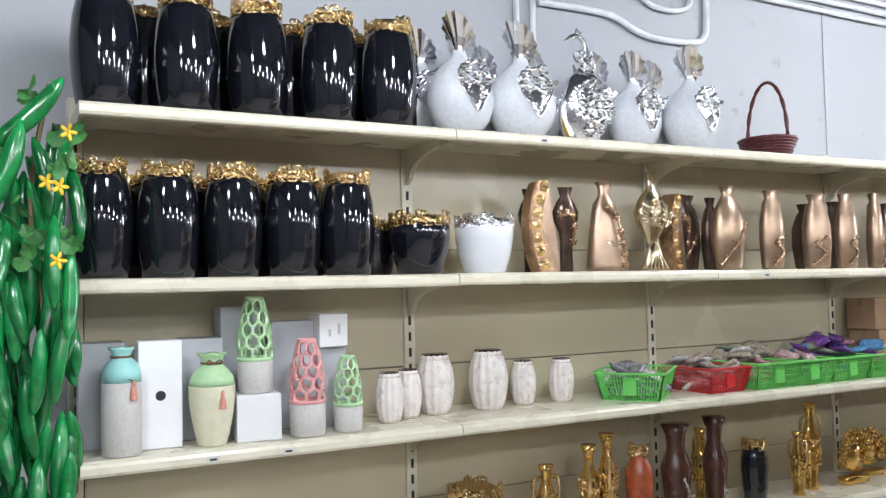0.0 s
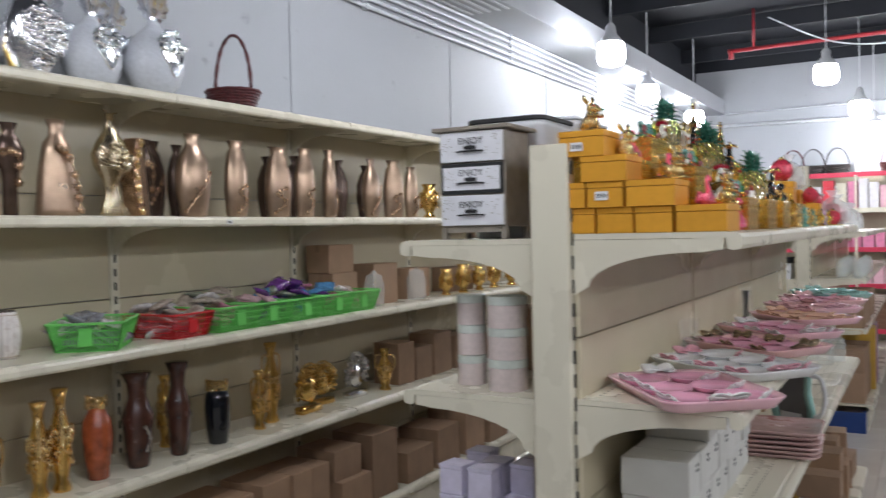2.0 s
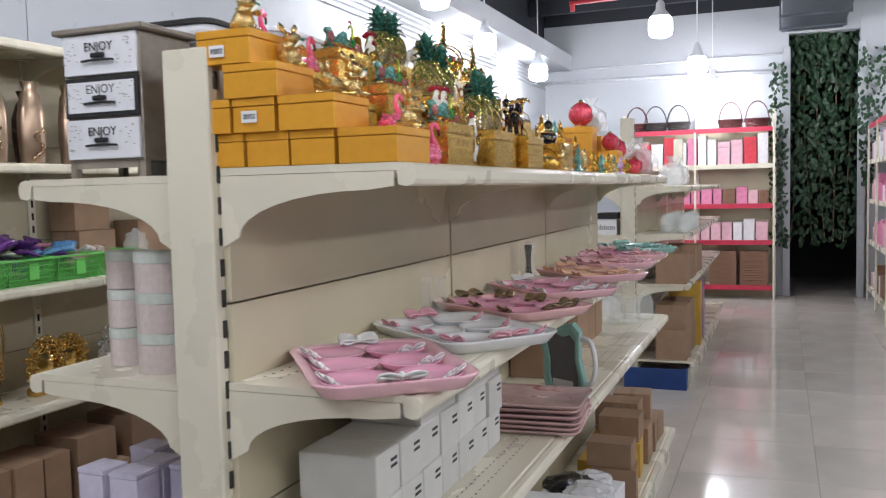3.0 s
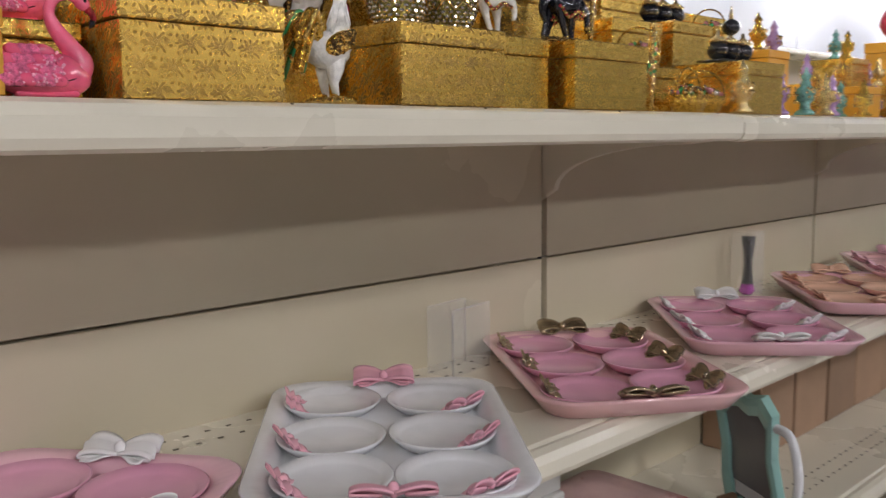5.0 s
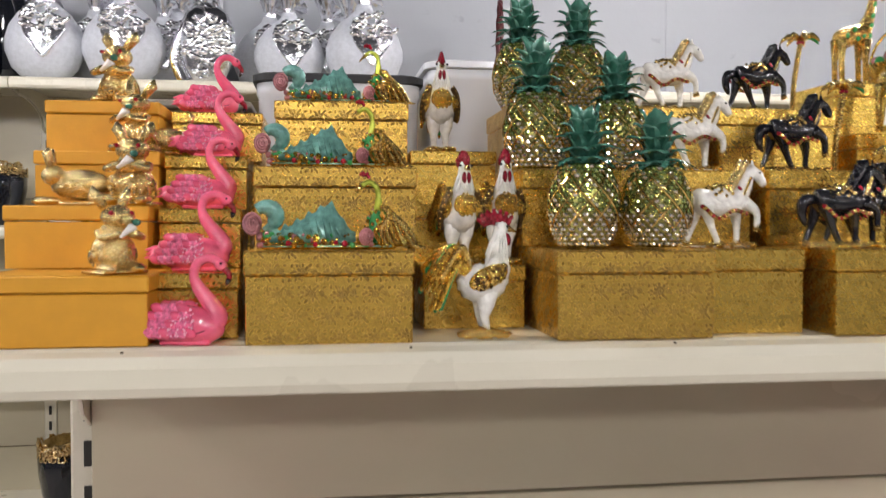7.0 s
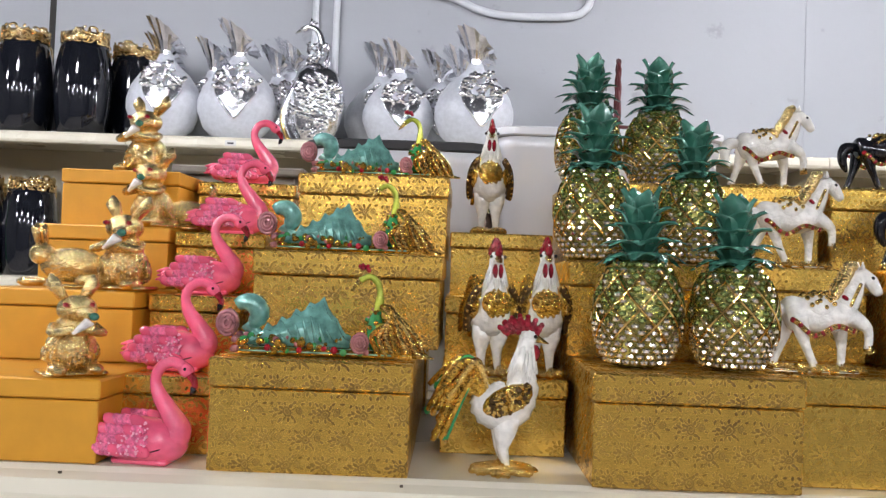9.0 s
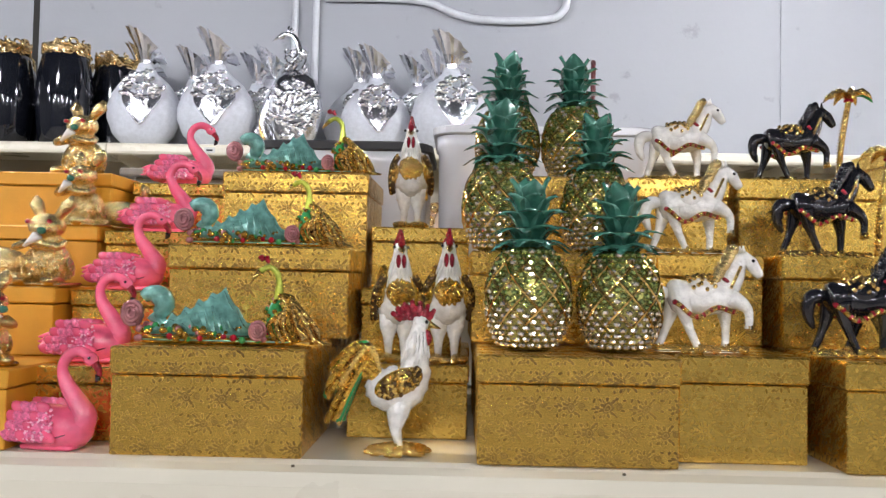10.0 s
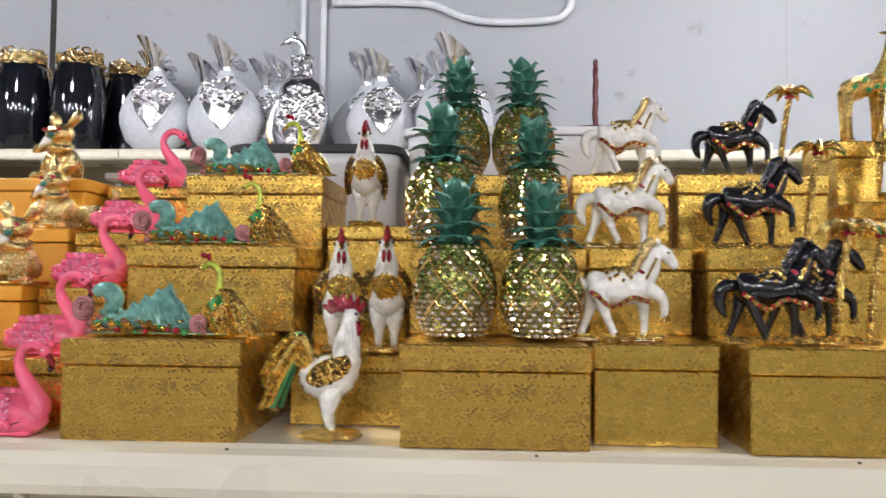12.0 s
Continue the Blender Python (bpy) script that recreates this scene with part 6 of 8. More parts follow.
# ---- rear side of the gondola, seen from its end ----
RT = G_LEVELS[0] - 0.0075
M_TAUPE = shader("taupe_wood", (0.27, 0.235, 0.195), 0.55, noise_scale=30, noise_amount=0.18, bump=0.1, bump_scale=120)
M_DRAWERWHITE = shader("white_printed_front", (0.74, 0.74, 0.78), 0.45, noise_scale=50, noise_amount=0.03)
chest = thing("drawer_chest", "small three-drawer wooden chest with white printed fronts", "chest", "", pose(1.946, 0.884, RT))
part("case", box_bm(0.004, -0.082, 0.028, 0.135, 0.082, 0.246, bevel=0.001), M_TAUPE, chest)
part("top", box_bm(-0.010, -0.098, 0.2465, 0.148, 0.098, 0.256, bevel=0.002), M_TAUPE, chest)
for y in (-0.082, 0.070):
    for x in (0.004, 0.12):
        part("foot", box_bm(x, y, 0.0, x + 0.014, y + 0.012, 0.0278), M_TAUPE, chest)
part("apron", box_bm(0.004, -0.068, 0.016, 0.012, 0.068, 0.0275), M_TAUPE, chest)


def words(text, size, mat, parent, m):
    cu = bpy.data.curves.new("word", "FONT")
    cu.body, cu.size, cu.align_x, cu.extrude = text, size, "CENTER", 0.0003
    tmp = bpy.data.objects.new("word", cu)
    scene.collection.objects.link(tmp)
    me = bpy.data.meshes.new_from_object(tmp.evaluated_get(bpy.context.evaluated_depsgraph_get()))
    bpy.data.objects.remove(tmp)
    me.materials.clear()
    me.materials.append(mat)
    ob = new("lettering", me)
    ob.parent = parent
    ob.matrix_basis = m
    return ob


for k in range(3):
    z0 = 0.032 + 0.072 * k
    d = part("drawer", box_bm(-0.003, -0.079, z0, 0.0035, 0.079, z0 + 0.068, bevel=0.001), M_INK if k == 1 else M_DRAWERWHITE, chest)
    if k == 1:
        part("panel", box_bm(-0.0045, -0.072, z0 + 0.008, -0.0032, 0.072, z0 + 0.060), M_DRAWERWHITE, d)
    words("ENJOY", 0.021, M_INK, d, Matrix.Translation((-0.0047, 0, z0 + 0.040)) @ Matrix.Rotation(radians(-90), 4, "Z") @ Matrix.Rotation(radians(90), 4, "X"))
    bm = bmesh.new()
    B(bm, -0.010, -0.015, z0 + 0.028, -0.0047, 0.015, z0 + 0.036, bevel=0.002)
    tube(bm, [(-0.008, y, z0 + 0.024 - 12 * y * y * 0.1) for y in [-0.034 + 0.068 * i / 8 for i in range(9)]], 0.0022, 6)
    part("handle", bm, M_INK, d)
    r = random.Random(k)
    bm = bmesh.new()
    for j in range(26):
        y, z = r.choice((r.uniform(-0.072, -0.04), r.uniform(0.04, 0.072))), z0 + r.uniform(0.012, 0.058)
        B(bm, -0.0050, y, z, -0.0046, y + 0.004, z + 0.0012)
    tagged(part("speckle", bm, M_TAUPE, d), kind="stuff")
M_TUB = shader("white_translucent_plastic", (0.66, 0.67, 0.70), 0.22, noise_scale=6, noise_amount=0.05, coat=0.3, bump=0.05, bump_scale=12)
for x0, x1, top, lid in ((2.100, 2.312, 1.738, True), (2.322, 2.585, 1.760, False)):
    t = thing("storage_box", "white plastic storage box with a black lid edge" if lid else "white plastic storage box with rounded corners", "box", "storage boxes", pose((x0 + x1) / 2, 0.875, RT))
    w, h = x1 - x0, top - RT
    bm = bmesh.new()
    loft(bm, [[(x, y, z) for x, y in rounded_rect(w - e, 0.20 - e, 0.028)] for e, z in ((0.020, 0.0), (0.012, 0.004), (0.004, h - 0.030), (0.0, h - 0.026), (0.0, h - 0.012))])
    part("tub", bm, M_TUB, t, "", True)
    bm = bmesh.new()
    loft(bm, [[(x, y, z) for x, y in rounded_rect(w + e, 0.20 + e, 0.030)] for e, z in ((0.004, h - 0.0115), (0.010, h - 0.010), (0.010, h - 0.002), (0.002, h), (-0.03, h))])
    part("lid", bm, M_INK if lid else M_TUB, t, "", False)

R2 = G_LEVELS[1] - 0.0075
M_TINPINK = shader("tin_pink_print", (0.66, 0.56, 0.54), 0.4, noise_scale=90, noise_amount=0.07)
M_TINMINT = shader("tin_mint", (0.60, 0.64, 0.59), 0.4, noise_scale=60, noise_amount=0.08)


def tin(r, h):
    t = thing("round_tin", "round gift tin with a lid, stacked in pale pastel colours", "tin", "stacked round tins")
    bm = bmesh.new()
    lathe(bm, [(r, 0), (r, h * 0.72), (r * 0.97, h * 0.73)], 28)
    part("body", bm, M_TINPINK, t, "", False)
    bm = bmesh.new()
    lathe(bm, [(r * 1.02, h * 0.735), (r * 1.02, h * 0.98), (r * 0.98, h), (0.002, h)], 28)
    part("lid", bm, M_TINMINT, t, "", False)
    return t


first = tin(0.046, 0.072)
first.matrix_basis = pose(2.02, 0.838, R2)
for x, y, k in ((2.02, 0.838, 1), (2.02, 0.838, 2), (2.055, 0.950, 0), (2.055, 0.950, 1), (2.055, 0.950, 2)):
    copy_thing(first, pose(x, y, R2 + 0.0722 * k, 0, 0, 60 * k) @ Matrix.Diagonal((1, 1, 1, 1) if y < 0.9 else (0.75, 0.75, 0.98, 1)))
R3 = G_LEVELS[2] - 0.0075
M_LAVBOX = shader("lavender_print_box", (0.62, 0.58, 0.72), 0.45, noise_scale=40, noise_amount=0.1, wear=(0.65, 0.16, 0.25), wear_scale=22, wear_cut=0.64, vary=0.08)
for i in range(3):
    for j in range(3):
        for k in range(2 if (i + j) % 3 else 1):
            q = gift_box(0.062, 0.062, 0.068, M_LAVBOX, "small lavender printed gift box with fruit pattern", "lavender boxes", 0.18, m=pose(1.975 + 0.068 * i, 0.775 + 0.075 * j, R3 + 0.0685 * k, 0, 0, rc.uniform(-5, 5)))
for k in range(8):
    carton(0.14, 0.16, 0.16 + 0.03 * (k % 3), M_BROWNCARD, L_B, pose(2.35 + 0.3 * k, 0.90, (R3 if k % 2 else R2), 0, 0, rc.uniform(-6, 6)), "brown boxes on the rear shelves")


# ---- goods on the wall shelving ----
WS = [z + 0.0008 for z in W_LEVELS]
M_BLACKGLAZE = shader("black_gloss_glaze", (0.006, 0.007, 0.011), 0.05, noise_scale=8, coat=0.5)
M_WHITEGLAZE = shader("white_glaze", (0.72, 0.74, 0.78), 0.15, noise_scale=15, noise_amount=0.04, coat=0.4)
M_MATTWHITE = shader("matt_white_ceramic", (0.57, 0.59, 0.635), 0.42, noise_scale=90, noise_amount=0.08, bump=0.15, bump_scale=220)
M_COPPER = shader("satin_copper_glaze", (0.38, 0.27, 0.19), 0.30, 0.8, noise_scale=14, noise_amount=0.28, bump=0.25, bump_scale=55)
M_CHAMPAGNE = shader("champagne_gilt", (0.62, 0.52, 0.36), 0.18, 1.0, noise_scale=60, noise_amount=0.2, bump=0.3, bump_scale=120)
M_BRONZE = shader("bronze_relief", (0.46, 0.30, 0.19), 0.24, 0.9, noise_scale=40, noise_amount=0.3, bump=0.4, bump_scale=140)
M_DARKBRONZE = shader("dark_bronze_glaze", (0.10, 0.065, 0.05), 0.25, 0.6, noise_scale=20, noise_amount=0.3)
M_PALEBRONZE = shader("pale_bronze", (0.50, 0.38, 0.27), 0.35, 0.6, noise_scale=80, noise_amount=0.2)
M_BROWNVASE = shader("dark_brown_lacquer", (0.060, 0.022, 0.015), 0.25, noise_scale=20, noise_amount=0.5, coat=0.4)
M_ORANGEVASE = shader("burnt_orange_glaze", (0.32, 0.07, 0.025), 0.2, noise_scale=25, noise_amount=0.5, coat=0.4)
M_AQUA = shader("aqua_ceramic", (0.30, 0.60, 0.58), 0.35, noise_scale=60, noise_amount=0.05)
M_LIME = shader("pale_green_ceramic", (0.44, 0.66, 0.38), 0.35, noise_scale=60, noise_amount=0.05)
M_CREAMCER = shader("cream_ceramic", (0.66, 0.64, 0.48), 0.45, noise_scale=50, noise_amount=0.06)
M_GREYCER = shader("grey_ceramic", (0.52, 0.50, 0.48), 0.5, noise_scale=120, noise_amount=0.08, bump=0.2, bump_scale=250)
M_PINKCER = shader("pink_ceramic", (0.76, 0.36, 0.35), 0.35, noise_scale=60, noise_amount=0.05)
M_MARBLECER = shader("white_marbled_ceramic", (0.74, 0.69, 0.66), 0.3, noise_scale=25, noise_amount=0.1, wear=(0.62, 0.55, 0.51), wear_scale=42, wear_cut=0.53)
M_CORD = shader("brown_cord", (0.16, 0.09, 0.05), 0.8)
M_TASSEL = shader("rose_tassel", (0.58, 0.26, 0.20), 0.7, noise_scale=300, noise_amount=0.3)
M_WICKER = shader("dark_red_wicker", (0.085, 0.014, 0.016), 0.45, noise_scale=60, noise_amount=0.4)
M_GREYBOX = shader("grey_backing_carton", (0.50, 0.51, 0.55), 0.55, noise_scale=6, noise_amount=0.06, vary=0.06)
GOLDRIM = shader("gold_rim_plating", (0.82, 0.60, 0.30), 0.14, 1.0, noise_scale=80, noise_amount=0.2, bump=0.4, bump_scale=160)


def curls(bm, r, z0, z1, n, seed, thick=0.0032, squash=1.0, mat=0):
    """An openwork band of random scrolls round a rim."""
    rr = random.Random(seed)
    for k in range(n):
        a0, zc, s, rad = rr.uniform(0, 6.28), rr.uniform(z0, z1), rr.choice((-1, 1)), rr.uniform(0.006, 0.012)
        pts = []
        for j in range(8):
            u = j / 7
            b = rr.uniform(-0.1, 0.1) + s * u * 4.5
            a = a0 + rad * math.cos(b) / max(r, 0.01)
            z = min(max(zc + rad * math.sin(b), z0 - 0.003), z1 + 0.004)
            q = r + rr.uniform(0, 0.003)
            pts.append((q * math.cos(a), q * squash * math.sin(a), z))
        tube(bm, pts, thick * rr.uniform(0.7, 1.2), 5, mat=mat)


def rimmed_vase(profile, rim_r, rim_h, body, rim, label, group, squash=1.0, n=60, name="vase"):
    t = thing(name, label, "vase", group)
    bm = bmesh.new()
    lathe(bm, profile, 40, squash=squash)
    part("body", bm, body, t, "", True)
    z0 = profile[-1][1]
    bm = bmesh.new()
    curls(bm, rim_r, z0 - 0.002, z0 + rim_h, n, 3, squash=squash)
    lathe(bm, [(rim_r * 0.93, z0 - 0.004), (rim_r * 0.90, z0 + rim_h * 0.8), (rim_r * 0.86, z0 + rim_h * 0.8), (rim_r * 0.86, z0 - 0.004)], 32, squash=squash)
    part("rim", bm, rim, t, "openwork metallic rim", True)
    return t


H = 0.250
barrel = [(0.060, 0.0), (0.063, 0.003), (0.071, 0.05), (0.0765, 0.11), (0.0765, 0.145), (0.072, 0.20), (0.065, 0.235), (0.061, H), (0.056, H + 0.003)]
bv = rimmed_vase(barrel, 0.060, 0.033, M_BLACKGLAZE, GOLDRIM, "tall black gloss barrel vase with gold openwork rim", "black barrel vases")
BLACK = [(0.372, 2.285, 1), (0.532, 2.285, 1), (0.695, 2.285, 1), (0.856, 2.285, 1), (1.012, 2.285, 1)]
bv.matrix_basis = pose(*BLACK[0][:2], WS[1])
for k, (x, y, i) in enumerate(BLACK[1:]):
    copy_thing(bv, pose(x, y, WS[i], 0, 0, 70 * k))
for k, (x, y) in enumerate(((0.385, 2.29), (0.580, 2.29), (0.765, 2.29), (0.968, 2.29), (1.148, 2.29), (0.50, 2.45), (0.69, 2.45), (0.90, 2.45), (1.09, 2.45), (1.24, 2.45))):
    copy_thing(bv, pose(x, y, WS[0], 0, 0, 47 * k) @ Matrix.Diagonal((1.06, 1.06, 1.075, 1)))
for k, (x, y) in enumerate(((0.45, 2.45), (0.62, 2.45), (0.78, 2.45), (0.94, 2.45))):
    copy_thing(bv, pose(x, y, WS[1], 0, 0, 33 * k) @ Matrix.Scale(0.97, 4))
bowl = [(0.060, 0), (0.063, 0.003), (0.078, 0.05), (0.088, 0.10), (0.090, 0.135), (0.087, 0.142)]
bb = rimmed_vase(bowl, 0.086, 0.034, M_BLACKGLAZE, GOLDRIM, "wide black gloss bowl vase with gold openwork rim", "bowl vases", n=80, name="bowl_vase")
bb.matrix_basis = pose(1.242, 2.300, WS[1])
copy_thing(bb, pose(1.155, 2.455, WS[1], 0, 0, 50) @ Matrix.Scale(0.95, 4))
copy_thing(bb, pose(1.425, 2.330, WS[3], 0, 0, 90) @ Matrix.Diagonal((1.22, 0.85, 1.22, 1)))
wb_ = rimmed_vase(bowl, 0.086, 0.030, M_WHITEGLAZE, M_SILVER, "wide white gloss bowl vase with silver openwork rim", "bowl vases", n=80, name="bowl_vase")
wb_.matrix_basis = pose(1.460, 2.300, WS[1])
sv = rimmed_vase([(0.034, 0), (0.036, 0.002), (0.044, 0.06), (0.049, 0.13), (0.046, 0.17), (0.038, 0.205)], 0.037, 0.028, M_BLACKGLAZE, GOLDRIM, "slim black vase with gold openwork rim", "slim vases", n=40)
sv.matrix_basis = pose(2.585, 2.32, WS[3])


def rosettes(bm, centre, normal_y, w, h, n, seed, mat=0, r0=0.006, curve=0.0, shape=None):
    """A patch of raised roses facing -y over an oval."""
    rr = random.Random(seed)
    placed = 0
    while placed < n:
        u, v = rr.uniform(-1, 1), rr.uniform(-1, 1)
        if u * u + v * v > 1 or (shape and not shape(u, v)):
            continue
        placed += 1
        x, z = centre[0] + u * w, centre[2] + v * h
        y = centre[1] - math.sqrt(max(0, 1 - (u * u + v * v) * 0.5)) * normal_y
        s = r0 * rr.uniform(0.6, 1.25)
        for k in range(5):
            a = k * 2.4 + rr.uniform(0, 6)
            q = s * 0.22 * k
            ball(bm, (x + q * math.cos(a), y - 0.0015 * (5 - k) / 5, z + q * math.sin(a)), (s * 0.55, s * 0.35, s * 0.55), 6, 4, mat=mat)


def silver_vase(peacock_like=False):
    t = thing("silver_vase", "white and silver vase with rose relief and fluted silver mouth" if not peacock_like else "silver and gold peacock vase covered in rose relief", "vase", "silver rose vases")
    if not peacock_like:
        bm = bmesh.new()
        lathe(bm, [(0.046, 0), (0.056, 0.004), (0.084, 0.035), (0.101, 0.085), (0.101, 0.115), (0.090, 0.155), (0.068, 0.190), (0.040, 0.217), (0.024, 0.235), (0.019, 0.252)], 36, squash=0.80)
        part("body", bm, M_MATTWHITE, t, "", True)
        bm = bmesh.new()
        tri = lambda u, v: v > -1 + 1.6 * abs(u) - 0.2
        rosettes(bm, (0.010, -0.055, 0.140), 0.022, 0.058, 0.074, 44, 5, shape=tri, r0=0.012)
        edge = [(-0.038, -0.060, 0.180), (-0.036, -0.074, 0.130), (-0.014, -0.081, 0.090), (0.012, -0.078, 0.058), (0.036, -0.076, 0.095), (0.060, -0.066, 0.135), (0.055, -0.055, 0.170)]
        tube(bm, smooth_path(edge, 4), 0.0042, 6)
        hub = bm.verts.new((0.010, -0.083, 0.125))
        brim = [bm.verts.new(p) for p in smooth_path(edge, 4)]
        for a_, b_ in zip(brim, brim[1:] + brim[:1]):
            bm.faces.new((hub, a_, b_))
        part("relief", bm, M_SILVER, t, "silver rose relief", True)
        bm = bmesh.new()
        n = 24
        rings = []
        for j, (ra, rc_, z, slope) in enumerate(((0.020, 0.020, 0.228, 0.0), (0.0150, 0.0150, 0.244, 0.0), (0.0165, 0.0165, 0.262, 0.1), (0.025, 0.024, 0.282, 0.45), (0.041, 0.036, 0.300, 0.75), (0.056, 0.046, 0.310, 0.88))):
            ring = []
            for i in range(n):
                a = 2 * math.pi * i / n
                flute = 1 + (0.075 if i % 2 else -0.065) * max(0, (j - 1)) / 4
                p, q = ra * flute * math.cos(a), rc_ * flute * math.sin(a)
                ring.append(bm.verts.new((0.80 * p - 0.60 * q, 0.60 * p + 0.80 * q, z - slope * p)))
            rings.append(ring)
        for a_, b_ in zip(rings, rings[1:]):
            for i in range(n):
                bm.faces.new((a_[i], a_[(i + 1) % n], b_[(i + 1) % n], b_[i]))
        inner = [bm.verts.new(v.co * 0.45 + Vector((0, 0, 0.270 * 0.55))) for v in rings[-1]]
        for i in range(n):
            bm.faces.new((rings[-1][i], rings[-1][(i + 1) % n], inner[(i + 1) % n], inner[i]))
        bm.faces.new(inner)
        part("mouth", bm, M_BRIGHTSILVER, t, "fluted silver mouth", False)
    else:
        bm = bmesh.new()
        lathe(bm, [(0.040, 0), (0.045, 0.01), (0.062, 0.05), (0.075, 0.11), (0.070, 0.16), (0.055, 0.205), (0.030, 0.235)], 28, squash=0.6)
        part("body", bm, M_SILVER, t, "", True)
        bm = bmesh.new()
        rosettes(bm, (0.008, -0.024, 0.11), 0.026, 0.064, 0.092, 90, 6, r0=0.011)
        part("relief", bm, M_SILVER, t, "silver rose relief", True)
        bm = bmesh.new()
        swoop = smooth_path([(-0.052, -0.012, 0.0), (-0.074, -0.012, 0.05), (-0.076, -0.012, 0.10), (-0.056, -0.010, 0.16), (-0.026, -0.006, 0.215), (0.002, -0.002, 0.262), (0.008, 0, 0.305), (-0.006, 0, 0.338), (-0.030, 0, 0.347), (-0.044, 0, 0.336)], 5)
        n = len(swoop)
        tube(bm, swoop, [0.017 - 0.009 * min(1, 1.35 * i / n) for i in range(n)], 12)
        ball(bm, (-0.040, 0, 0.340), (0.012, 0.008, 0.009), 12, 8)
        tube(bm, [(-0.048, 0, 0.337), (-0.064, 0, 0.326)], [0.005, 0.001], 8)
        for k in range(3):
            tube(bm, [(-0.028, 0, 0.346), (-0.020 + 0.008 * k, 0, 0.372 - 0.006 * k)], [0.0022, 0.0030], 6)
        part("neck", bm, M_SILVER, t, "curved silver bird neck", True)
        bm = bmesh.new()
        curls(bm, 0.028, 0.225, 0.29, 30, 4)
        tagged(part("crest", bm, M_SILVER, t, "", True), kind="stuff")
        bm = bmesh.new()
        tube(bm, smooth_path([(-0.062, -0.022, 0.004), (-0.082, -0.020, 0.06), (-0.080, -0.02, 0.10)], 5), [0.008] * 5 + [0.006] * 6, 8)
        part("gilt_edge", bm, M_GOLD, t, "gold edge", True)
    return t


s1 = silver_vase()
SIL = [(1.388, 2.300, 1.0), (1.607, 2.300, 1.0), (2.085, 2.330, 0.90), (2.312, 2.300, 1.0), (1.33, 2.455, 0.98), (1.49, 2.455, 0.96), (1.56, 2.455, 0.88), (1.74, 2.455, 0.97), (1.70, 2.42, 0.88), (2.02, 2.46, 0.96), (2.20, 2.44, 0.90), (2.27, 2.46, 0.96), (1.24, 2.50, 0.9)]
s1.matrix_basis = pose(*SIL[0][:2], WS[0], 0, 0, 3) @ Matrix.Diagonal((1.08, 1.0, 1.0, 1))
for k, (x, y, s) in enumerate(SIL[1:]):
    copy_thing(s1, pose(x, y, WS[0], 0, 0, 3 + (k % 3 - 1) * 4) @ Matrix.Diagonal((1.08 * s, s, s, 1)))
silver_vase(True).matrix_basis = pose(1.845, 2.290, WS[0], 0, 0, -4) @ Matrix.Diagonal((1.15, 1.0, 1.0, 1))

# wicker basket
t = thing("wicker_basket", "small dark red wicker basket with a tall hoop handle", "basket", "", pose(2.742, 2.345, WS[0], 0, 0, 82))
for k in range(7):
    bm = bmesh.new()
    z, r = 0.006 + 0.0105 * k, 0.078 + 0.0045 * k
    tube(bm, [((r + 0.003 * (-1) ** (i + k)) * math.cos(a), (r + 0.003 * (-1) ** (i + k)) * 0.94 * math.sin(a), z) for i, a in enumerate([2 * math.pi * j / 28 for j in range(29)])], 0.0072, 5)
    part("weave", bm, M_WICKER, t, "", True)
bm = bmesh.new()
lathe(bm, [(0.080, 0.002), (0.078, 0.006)], 24, squash=0.94)
part("bottom", bm, M_WICKER, t, "", True)
bm = bmesh.new()
for ph in (0, 3.14):
    tube(bm, [(0.108 * math.cos(a) + 0.003 * math.cos(9 * a + ph), 0.003 * math.sin(9 * a + ph), 0.075 + 0.215 * math.sin(a)) for a in [math.pi * k / 24 for k in range(25)]], 0.0055, 6)
part("handle", bm, M_WICKER, t, "", True)


# middle shelf: copper and bronze vases
def relief_vase(profile, body, relief, label, path, squash=0.6, n_stud=10, lip=None, stud=0.010):
    t = thing("relief_vase", label, "vase", "metallic relief vases")
    bm = bmesh.new()
    lathe(bm, profile, 28, squash=squash)
    part("body", bm, body, t, "", True)
    bm = bmesh.new()
    pts = smooth_path(path, 5)
    tube(bm, pts, 0.0032, 6)
    for k in range(n_stud):
        p = pts[int(k * (len(pts) - 1) / max(1, n_stud - 1))]
        ball(bm, p, (stud, stud * 0.5, stud), 10, 7)
        for j in range(7):
            a = j * 0.9
            ball(bm, (p[0] + stud * 1.15 * math.cos(a), p[1] + 0.002, p[2] + stud * 1.15 * math.sin(a)), stud * 0.3, 5, 4)
    part("relief", bm, relief, t, "raised scroll relief", True)
    return t


